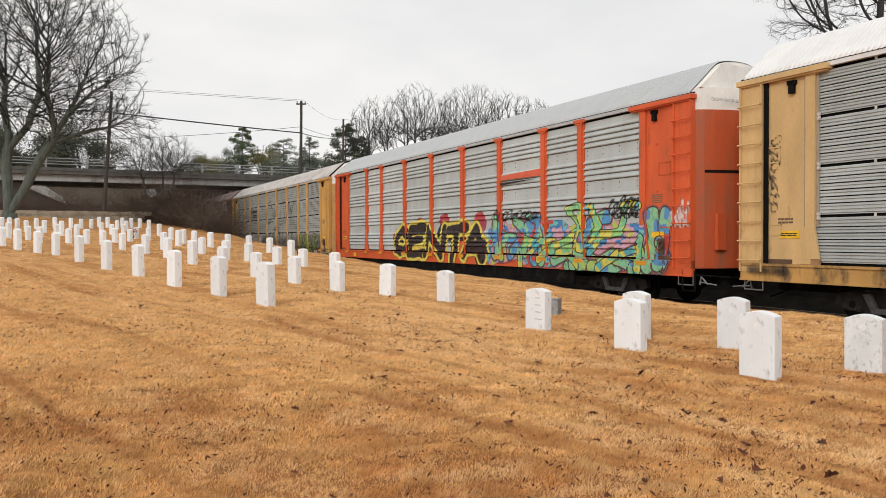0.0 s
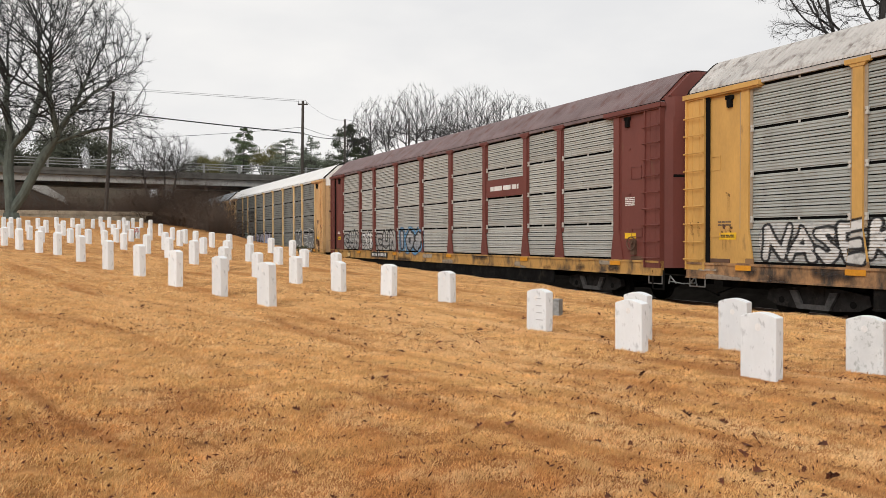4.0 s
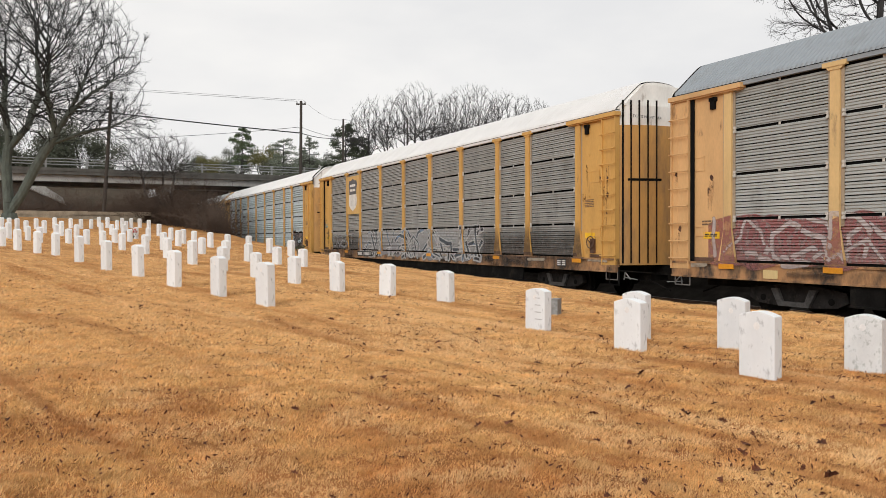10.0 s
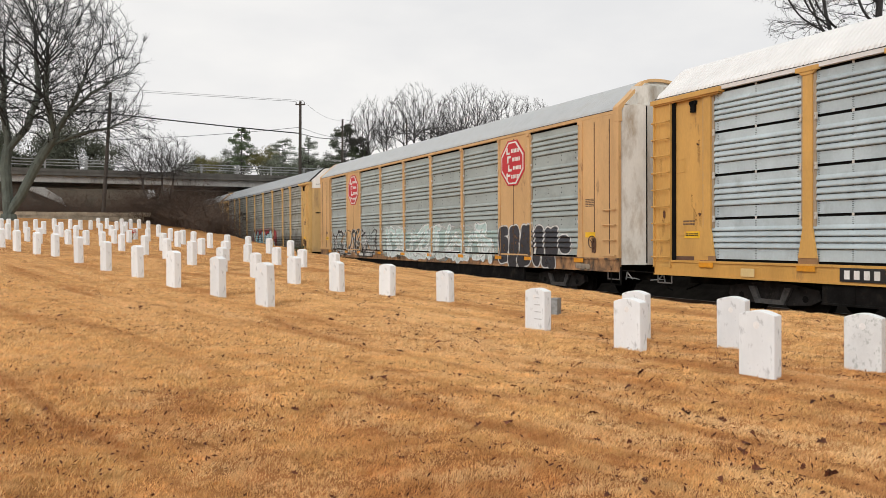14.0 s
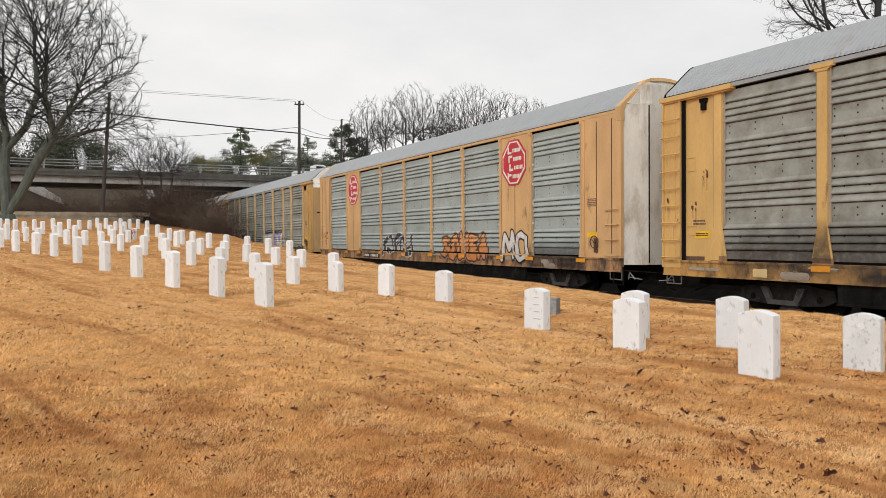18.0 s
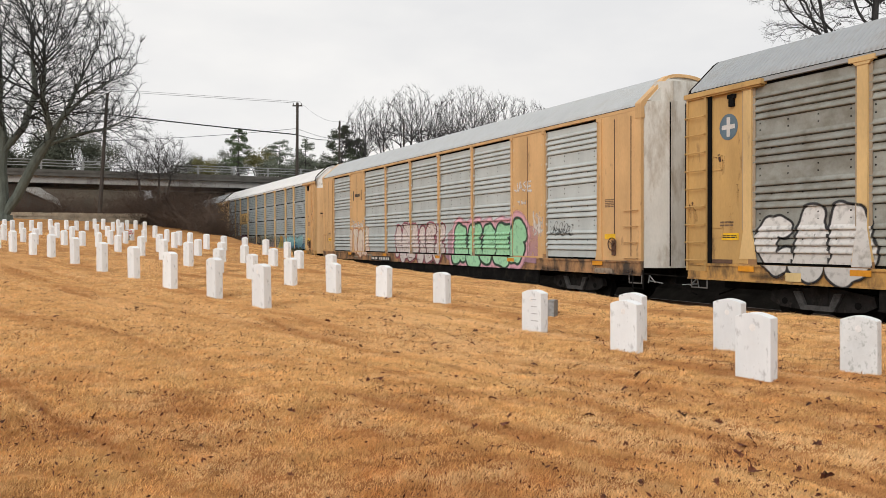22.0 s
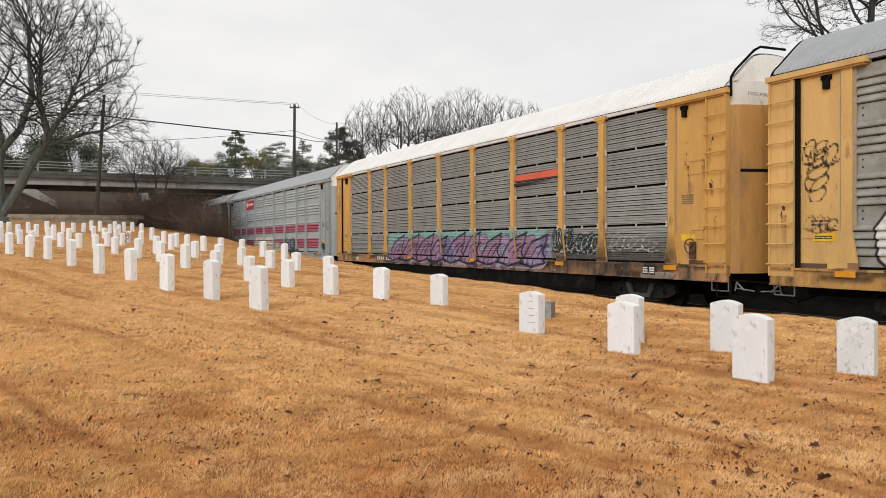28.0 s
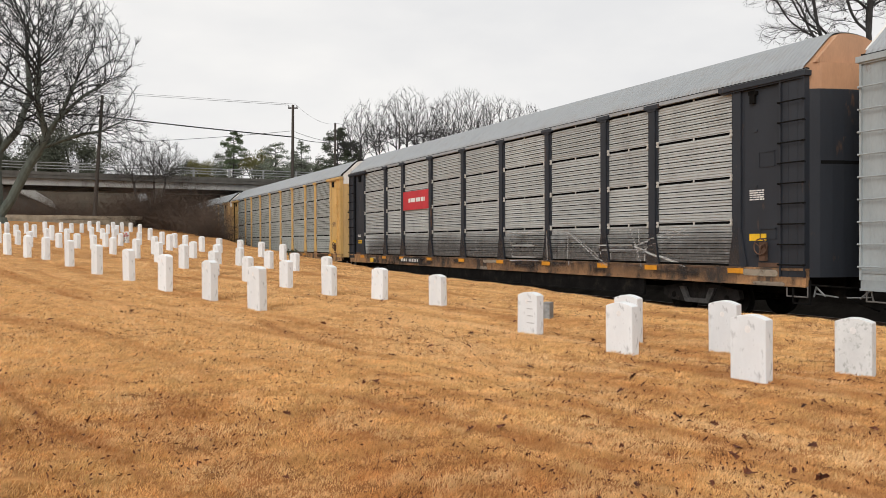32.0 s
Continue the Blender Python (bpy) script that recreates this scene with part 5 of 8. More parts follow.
def big_oak():
    rng = random.Random(11)
    base = Vector((-2.75, 60, float(ground_height(-2.75, 60)) - 0.1))
    tree = thing("bare_oak_tree", "large bare oak with two grey trunks and fine twigs", "tree", at=Matrix.Translation(base))
    stems = [[off(0, 0, -0.4), off(-0.05, 0, 1.2), off(-0.25, 0.1, 3.6), off(-0.1, 0.2, 5.6), off(-0.5, 0.3, 7.6), off(-0.3, 0.3, 9.6)],
             [off(0, 0, 0.6), off(0.75, 0.1, 1.7), off(1.9, 0, 3.8), off(3.1, 0.1, 5.8), off(4.3, 0, 7.7), off(5.2, 0, 9.6)],
             [off(-0.25, 0.1, 3.6), off(-1.6, -0.3, 5.4), off(-3.4, -0.6, 7.4)],
             [off(-0.1, 0.2, 4.6), off(1.0, 0.6, 6.4), off(1.7, 0.8, 8.8), off(1.6, 0.6, 11.0)],
             [off(2.6, 0, 5.0), off(4.6, 0.5, 5.9), off(6.6, 0.6, 6.3), off(8.2, 0.4, 7.0)],
             [off(3.7, 0, 6.8), off(5.7, -0.4, 8.4), off(7.4, -0.5, 9.3)],
             [off(3.1, 0.1, 5.8), off(3.0, -0.9, 8.0), off(3.3, -1.2, 10.4)]]
    points = ellipsoid_points(rng, (0.2, 0, 10.2), (8.2, 7.2, 6.9), 5600, 0.42, 6.8)
    points += ellipsoid_points(rng, (6.8, 0.5, 6.6), (2.6, 2.4, 1.6), 560, 0.1)
    points += ellipsoid_points(rng, (3.2, -1, 6.6), (3.5, 3.0, 1.8), 250, 0.1)
    crown, trunk = branch_out(rng, stems, points, 0.27, 0.30, 0.0104, 0.40, taper=0.452, cap=0.33, heart=(0, 0, 3.0), pull=0.6, rise=0.12)
    trunk.tube((0, 0, -0.4), (0, 0, 0.5), 0.66, 0.46, 12)
    part("trunk", trunk, LICHEN_BARK, tree, "grey-green lichened trunks")
    part("crown", crown, BARK, tree, "tangle of bare grey twigs")


def bare_tree(spot, label, stem, eggs, seed, tip=0.013, step=0.42, kill=0.6, twig=0.6, mat=BARK_FAR, burrs=0, leans=((0, 0),), low=0.3, pull=0.5, rise=0.2, cap=1.0):
    """A tree by its stem height and the eggs (centre, size, count) that its crown fills."""
    rng = random.Random(seed)
    x, y, z = spot
    tree = thing("bare_tree", label, "tree", "bare trees", at=pose(x, y, z))
    points = []
    for centre, size, n in eggs:
        points += ellipsoid_points(rng, centre, size, n, 0.02, centre[2] - 0.35 * size[2])
    stems = [[off(0, 0, -0.4)] + [off(a * t + rng.gauss(0, 0.06), b * t + rng.gauss(0, 0.06), stem * t) for t in (0.35, 0.7, 1.0)] for a, b in leans]
    crown, trunk = branch_out(rng, stems, points, step, kill, tip, twig, heart=(0, 0, stem * low), pull=pull, rise=rise, ease=2, cap=cap)
    part("trunk", trunk, mat, tree)
    part("crown", crown, mat, tree, "bare twigs")
    if burrs:
        left = Shape()
        for _ in range(burrs):
            p = Vector(crown.v[rng.randrange(len(crown.v))])
            left.tube(p - Vector((0, 0, 0.16)), p - Vector((0, 0, 0.06)), 0.05, 0.05, 6)
        part("seed_balls", left, BARK_FAR, tree, "dark hanging seed balls")


big_oak()


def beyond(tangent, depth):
    """A spot in the distance by its depth along the camera's mean axis and its tangent off it."""
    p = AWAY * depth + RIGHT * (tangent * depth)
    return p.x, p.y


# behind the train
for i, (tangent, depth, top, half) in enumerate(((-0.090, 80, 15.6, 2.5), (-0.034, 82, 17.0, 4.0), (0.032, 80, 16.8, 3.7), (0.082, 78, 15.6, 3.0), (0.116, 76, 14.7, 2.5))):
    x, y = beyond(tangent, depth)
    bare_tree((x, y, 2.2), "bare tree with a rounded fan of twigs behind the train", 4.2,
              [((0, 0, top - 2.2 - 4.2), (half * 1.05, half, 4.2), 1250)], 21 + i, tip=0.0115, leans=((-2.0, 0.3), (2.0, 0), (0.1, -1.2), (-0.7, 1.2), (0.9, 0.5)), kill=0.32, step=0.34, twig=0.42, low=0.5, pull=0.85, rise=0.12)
bare_tree((41.2, 29.0, 2.4), "bare sweetgum with dark seed balls behind the train", 8.4,
          [((0.6, 0, 14.6), (7.4, 6.0, 4.9), 3800), ((-3.6, 0, 10.9), (2.3, 2.0, 1.0), 200)], 25, tip=0.0090, step=0.26, kill=0.32, twig=0.42, burrs=230, cap=0.15,
          leans=((0.2, 0), (-1.6, 0.5), (1.7, -0.4), (-0.6, -1.5), (0.9, 1.4)))
# round the bridge
bare_tree((8.6, 78, 2.6), "small many-stemmed bare tree before the bridge", 2.4, [((0, 0, 5.9), (4.0, 2.6, 2.9), 1200)], 31, tip=0.010, step=0.26, kill=0.3,
          twig=0.45, leans=((-0.9, 0), (0.2, 0.3), (1.0, -0.2)))
bare_tree((21.0, 173.5, 11.0), "bare scrub tree behind the bridge", 3.4, [((0, 0, 6.4), (5.2, 4.0, 3.2), 520)], 32, kill=0.4, step=0.32, leans=((-0.6, 0), (0.7, 0.3)))
bare_tree((3.0, 112, 6.5), "bare scrub tree behind the bridge", 2.4, [((0, 0, 5.2), (3.2, 2.4, 2.8), 420)], 33, kill=0.4, step=0.32, leans=((-0.6, 0), (0.7, 0.3)))


# ---- brush, conifers ----
def thicket(name, label, centres, count, size, mat, seed, tall=1.0, tip=0.01):
    """A tangle of arching stems rising from the ground."""
    rng = random.Random(seed)
    s = Shape()
    for _ in range(count):
        x, y, r, h = centres[rng.randrange(len(centres))]
        a, d = rng.uniform(0, 6.283), r * math.sqrt(rng.random())
        px, py = x + d * math.cos(a), y + d * math.sin(a)
        p = Vector((px, py, max(-0.3, float(ground_height(px, py))) - 0.1))
        v = Vector((rng.gauss(0, 0.45), rng.gauss(0, 0.45), 1)).normalized()
        n, length = 5, h * tall * rng.uniform(0.5, 1.2)
        w = size * rng.uniform(0.6, 1.4)
        for i in range(n):
            q = p + v * (length / n)
            s.tube(p, q, w * (1 - i / n) + 0.004, w * (1 - (i + 1) / n) + 0.003, 3)
            for _ in range(2):
                t = (v + Vector([rng.gauss(0, 0.9) for _ in range(3)])).normalized()
                e = q + t * length * rng.uniform(0.12, 0.35)
                s.tube(q, e, w * 0.5 * (1 - i / n) + 0.004, 0.004, 3)
                f = e + (t + Vector([rng.gauss(0, 0.6) for _ in range(3)])).normalized() * length * 0.15
                s.tube(e, f, 0.005, 0.003, 3)
            v = (v + Vector((rng.gauss(0, 0.3), rng.gauss(0, 0.3), -0.10))).normalized()
            p = q
    tagged(new(name, s.mesh(name, mat)), label, "brush", kind="stuff")


thicket("brush", "dense dark leafless brush beside the track", [(6.2, 69, 1.6, 2.6), (8.0, 67, 1.9, 3.3), (9.4, 65, 1.9, 3.4), (10.4, 62, 1.6, 2.8),
        (10.9, 58.5, 1.3, 2.1), (7.4, 71, 2.0, 3.6), (10.6, 67, 1.6, 3.6)], 1200, 0.022, TWIG, 41)
thicket("brush", "dark leafless brush under the bridge", [(x, 81 - 0.1 * abs(x), 2.2, 3.2) for x in range(-6, 12, 2)], 700, 0.022, TWIG, 42)
thicket("brush", "brown leafless brush on the rise behind the bridge", [(x, 104, 4.0, 5.5) for x in range(-20, 34, 5)], 600, 0.03, TWIG, 43)


def conifer(spot, height, wide, seed, label, mat=NEEDLE, bare=0.35, clumps=26, n=90, size=0.32, domed=False):
    rng = random.Random(seed)
    x, y, z = spot
    tree = thing("conifer", label, "tree", "evergreen trees", at=pose(x, y, z))
    trunk, crown = Shape(), Shape()
    trunk.tube((0, 0, -0.3), (0.1, 0, height * 0.96), height * 0.016, 0.03, 8)
    for i in range(clumps):
        t = bare + (1 - bare) * (i + rng.random()) / clumps
        reach = wide * (1 - 0.75 * ((t - bare) / (1 - bare)) ** 1.4) * rng.uniform(0.5, 1.0)
        if domed:
            reach = wide * math.sin(math.pi * min(0.97, 0.12 + 0.86 * (t - bare) / (1 - bare))) ** 0.7 * rng.uniform(0.35, 1.0)
        a = rng.uniform(0, 6.283)
        p = Vector((0.05, 0, height * t))
        q = p + Vector((math.cos(a) * reach, math.sin(a) * reach, rng.uniform(-0.1, 0.5) * reach * 0.5))
        trunk.tube(p, q, 0.05, 0.015, 4)
        leafy(crown, rng, p.lerp(q, 0.85), reach * 0.24 + 0.18, n, size, 0.4)
    part("trunk", trunk, BARK_FAR, tree)
    part("crown", crown, mat, tree, "dark needles in loose clumps")


def shrub(spot, r, h, seed, label, mat, n=2600, size=0.3):
    rng = random.Random(seed)
    x, y, z = spot
    tree = thing("evergreen_shrub", label, "shrub", "evergreen shrubs", at=pose(x, y, z))
    trunk, crown = Shape(), Shape()
    for i in range(16):
        a = rng.uniform(0, 6.283)
        q = Vector((math.cos(a) * r * rng.uniform(0.2, 0.85), math.sin(a) * r * rng.uniform(0.2, 0.85), h * rng.uniform(0.25, 0.85)))
        trunk.tube((0, 0, -0.3), q, 0.12, 0.03, 5)
        leafy(crown, rng, q, r * rng.uniform(0.22, 0.42), n // 16, size * rng.uniform(0.8, 1.2))
    part("trunk", trunk, BARK_FAR, tree)
    part("crown", crown, mat, tree, "dark evergreen leaves")


conifer((25.0, 119.2, 9.4), 8.9, 3.0, 51, "pine with open clumps of needles behind the bridge", bare=0.36, clumps=34, n=240, size=0.2, domed=True)
conifer((33.5, 97, 3.0), 13.3, 4.4, 52, "dark shaggy cedar behind the train", EVERGREEN, bare=0.1, clumps=130, n=170, size=0.2)
conifer((36.0, 98, 3.0), 12.0, 3.8, 53, "dark shaggy cedar behind the train", EVERGREEN, bare=0.1, clumps=110, n=170, size=0.2)
conifer((26.2, 100, 4.0), 10.4, 4.2, 54, "pale feathery pine behind the train", FEATHER, bare=0.2, clumps=60, n=130, size=0.18)
conifer((29.6, 100, 4.0), 10.6, 3.8, 55, "pale feathery pine behind the train", FEATHER, bare=0.2, clumps=60, n=130, size=0.18)
shrub((-2.5, 108, 7.5), 5.4, 10.0, 61, "dark evergreen tree mass above the bridge", EVERGREEN_HAZE, 24000, 0.25)
shrub((3.4, 106, 7.0), 5.0, 8.8, 62, "dark evergreen tree mass above the bridge", EVERGREEN_HAZE, 15000, 0.25)
shrub((8.5, 110, 7.0), 3.6, 4.2, 63, "dull evergreen shrub above the bridge", EVERGREEN_HAZE, 5333, 0.25)
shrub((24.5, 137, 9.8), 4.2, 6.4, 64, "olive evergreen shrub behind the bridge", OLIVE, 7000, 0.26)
shrub((24.2, 160, 10.4), 4.6, 8.0, 65, "dull evergreen shrub behind the bridge", EVERGREEN_HAZE, 6000, 0.28)
shrub((-8.5, 108, 7.5), 5.4, 10.4, 66, "dark evergreen tree mass above the bridge", EVERGREEN_HAZE, 24000, 0.25)


for i, (tangent, depth, base, high, mat) in enumerate(((-0.262, 128, 10.2, 7.4, EVERGREEN_HAZE), (-0.225, 118, 9.6, 6.4, OLIVE), (-0.205, 112, 9.0, 5.4, EVERGREEN_HAZE),
                                                       (-0.172, 110, 8.6, 5.0, EVERGREEN_HAZE), (-0.150, 108, 8.4, 4.6, EVERGREEN_HAZE), (-0.30, 145, 10.4, 7.6, EVERGREEN_HAZE))):
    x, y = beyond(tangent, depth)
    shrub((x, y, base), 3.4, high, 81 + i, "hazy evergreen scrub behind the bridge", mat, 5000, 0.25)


# ---- the lawn's surface ----
def clumps(x, y):
    """Smooth random patches one unit wide, 0 to 1."""
    table = np.random.default_rng(77).random((64, 64))
    i, j = np.floor(x).astype(int), np.floor(y).astype(int)
    u, w = x - i, y - j
    u, w = u * u * (3 - 2 * u), w * w * (3 - 2 * w)
    i, j = i % 64, j % 64
    i2, j2 = (i + 1) % 64, (j + 1) % 64
    return (table[i, j] * (1 - u) + table[i2, j] * u) * (1 - w) + (table[i, j2] * (1 - u) + table[i2, j2] * u) * w


def build_grass():
    """Short matted blades, in tufts that thin out between one another."""
    rng = np.random.default_rng(5)
    sets = []
    for lo, hi, per, length, width, flat in ((1.6, 4.6, 21500, 0.021, 0.0056, 0.85), (4.6, 8, 12000, 0.025, 0.0068, 0.8), (8, 14, 5000, 0.034, 0.008, 0.7),
                                             (14, 26, 1400, 0.045, 0.014, 0.5), (26, 46, 300, 0.06, 0.024, 0.4)):
        n = int(per * (hi * hi - lo * lo) * 0.5 * radians(66))
        rr = np.sqrt(rng.uniform(lo * lo, hi * hi, n))
        a = rng.uniform(radians(-6), radians(60), n)
        x, y = rr * np.sin(a), rr * np.cos(a)
        jig = 2.2 * (clumps(x * 9, y * 9) + 0.8 * clumps(x * 23 + 7, y * 23) - 0.9)
        keep = (x < 11.9) & (rng.random(n) < 0.68 + 0.36 * jig)
        x, y, jig = x[keep], y[keep], jig[keep]
        n = len(x)
        z = lawn_surface(x, y) - 0.004
        lean = rng.normal(0, 0.5, (n, 2)) + np.array([0.30, -0.20])
        up = length * rng.uniform(0.5, 1.2, n) * (1 + 0.42 * np.clip(jig, -1, 1))
        turn = rng.uniform(0, 2 * np.pi, n)
        wx, wy = np.cos(turn) * width * 0.5, np.sin(turn) * width * 0.5
        v = np.empty((n, 3, 3))
        v[:, 0] = np.stack([x - wx, y - wy, z], -1)
        v[:, 1] = np.stack([x + wx, y + wy, z], -1)
        v[:, 2] = np.stack([x + lean[:, 0] * up, y + lean[:, 1] * up, z + up * flat + 0.006], -1)
        sets.append(v.reshape(-1, 3))
    v = np.concatenate(sets)
    n = len(v) // 3
    me = bpy.data.meshes.new("grass")
    me.vertices.add(len(v))
    me.vertices.foreach_set("co", v.ravel())
    me.loops.add(len(v))
    me.loops.foreach_set("vertex_index", np.arange(len(v), dtype=np.int32))
    me.polygons.add(n)
    me.polygons.foreach_set("loop_start", np.arange(0, 3 * n, 3, dtype=np.int32))
    me.update(calc_edges=True)
    me.materials.append(BLADE)
    tagged(new("grass", me), "short dry tan grass blades of a dormant lawn", "grass", kind="stuff")


def leaf_mesh(seed, size):
    rng = random.Random(seed)
    s = Shape()
    lobes = [(0, -0.5), (0.16, -0.3), (0.34, -0.22), (0.17, -0.05), (0.42, 0.12), (0.18, 0.2), (0.22, 0.42), (0, 0.55),
             (-0.2, 0.40), (-0.17, 0.2), (-0.40, 0.1), (-0.16, -0.06), (-0.33, -0.24), (-0.14, -0.32)]
    s.v = [(0, 0, 0.25 * size * rng.random())] + [(u * size * rng.uniform(0.8, 1.1), w * size, abs(u) * size * rng.uniform(0.2, 0.9)) for u, w in lobes]
    m = len(lobes)
    s.f = [(0, 1 + i, 1 + (i + 1) % m) for i in range(m)]
    return s.mesh("fallen_leaf", LEAF)


def build_leaves():
    rng = random.Random(8)
    kinds = [leaf_mesh(i, s) for i, s in enumerate((0.045, 0.06, 0.08, 0.10))]
    spots = [(3.98, 4.25, 3), (3.25, 2.95, 3), (5.1, 4.1, 1), (5.9, 4.05, 1), (4.9, 3.4, 2), (5.3, 3.55, 1), (4.5, 5.2, 2)]
    for _ in range(230):
        r, a = math.sqrt(rng.uniform(5, 260)), radians(rng.uniform(-4, 57) if rng.random() < 0.35 else rng.uniform(18, 57))
        spots.append((r * math.sin(a), r * math.cos(a), rng.choice((0, 0, 0, 1, 1, 2))))
    for x, y, k in spots:
        if x > 11.4:
            continue
        ob = new("fallen_leaf", kinds[k])
        ob.matrix_basis = pose(x, y, float(lawn_surface(x, y)) + 0.018, rng.gauss(0, 25), rng.gauss(0, 25), rng.uniform(0, 360))
        tagged(ob, "curled dark brown oak leaf lying on dry grass", "leaf", "fallen leaves")
    s = Shape()
    for _ in range(10500):
        r, a = math.sqrt(rng.uniform(4, 800)), radians(rng.uniform(-4, 57))
        x, y = r * math.sin(a), r * math.cos(a)
        if x > 11.4 or noise.noise(Vector((x * 0.7, y * 0.7, 2))) + 0.8 * noise.noise(Vector((x * 3, y * 3, 5))) < rng.uniform(-0.7, 0.4):
            continue
        leafy(s, rng, Vector((x, y, float(lawn_surface(x, y)) + 0.02)), 0.02, 1, rng.uniform(0.012, 0.036), 0.5)
    for _ in range(7000):                # finer bits close by
        r, a = rng.uniform(2.2, 10.0), radians(rng.uniform(-4, 57))
        x, y = r * math.sin(a), r * math.cos(a)
        if noise.noise(Vector((x * 0.9, y * 0.9, 7))) + 0.7 * noise.noise(Vector((x * 4, y * 4, 9))) > rng.uniform(-0.35, 0.55):
            leafy(s, rng, Vector((x, y, float(lawn_surface(x, y)) + 0.022)), 0.012, 1, rng.uniform(0.012, 0.034), 0.8)
    for _ in range(520):                # small drifts of broken leaf
        r, a = math.sqrt(rng.uniform(5, 220)), radians(rng.uniform(-3, 56))
        x, y = r * math.sin(a), r * math.cos(a)
        for _ in range(rng.randint(3, 10)):
            u, w = x + rng.gauss(0, 0.07), y + rng.gauss(0, 0.04)
            if u < 11.2:
                leafy(s, rng, Vector((u, w, float(lawn_surface(u, w)) + 0.018)), 0.02, 1, rng.uniform(0.014, 0.038), 0.5)
    tagged(new("leaf_litter", s.mesh("leaf_litter", LEAF)), "small bits of dark leaf litter in dry grass", "leaf litter", kind="stuff")


build_grass()
build_leaves()
# a low grey marker and a bunch of red flowers among the headstones
marker = Shape().box(-0.06, 0.06, -0.12, 0.12, -0.1, 0.26)
tagged(new("stone_marker", marker.mesh("stone_marker", GRANITE)), "small grey stone marker behind a headstone", "marker").matrix_basis = pose(
    6.93, 10.2, float(ground_height(6.93, 10.2)), 0, 0, -49)


def flower_bunch(x, y, label, mat, high, seed):
    rng = random.Random(seed)
    bunch = thing("flower_bunch", label, "flowers", "grave flowers", at=pose(x, y, float(lawn_surface(x, y)) - 0.02))
    bloom = Shape()
    for _ in range(9):
        q = Vector((rng.gauss(0, 0.09), rng.gauss(0, 0.09), high * rng.uniform(0.6, 1)))
        part("stem", Shape().tube((0, 0, 0), q, 0.012, 0.008, 4), EVERGREEN, bunch)
        leafy(bloom, rng, q, 0.07, 14, 0.08)
    part("bloom", bloom, mat, bunch)


PETAL = material("red_petal", (0.42, 0.02, 0.02), rough=0.6, spread=0.4, scale=9)
flower_bunch(3.30, 40.2, "bunch of red flowers before a white headstone", PETAL, 0.5, 71)
flower_bunch(8.28, 29.4, "dark withered flowers beside a headstone", EVERGREEN, 0.45, 72)


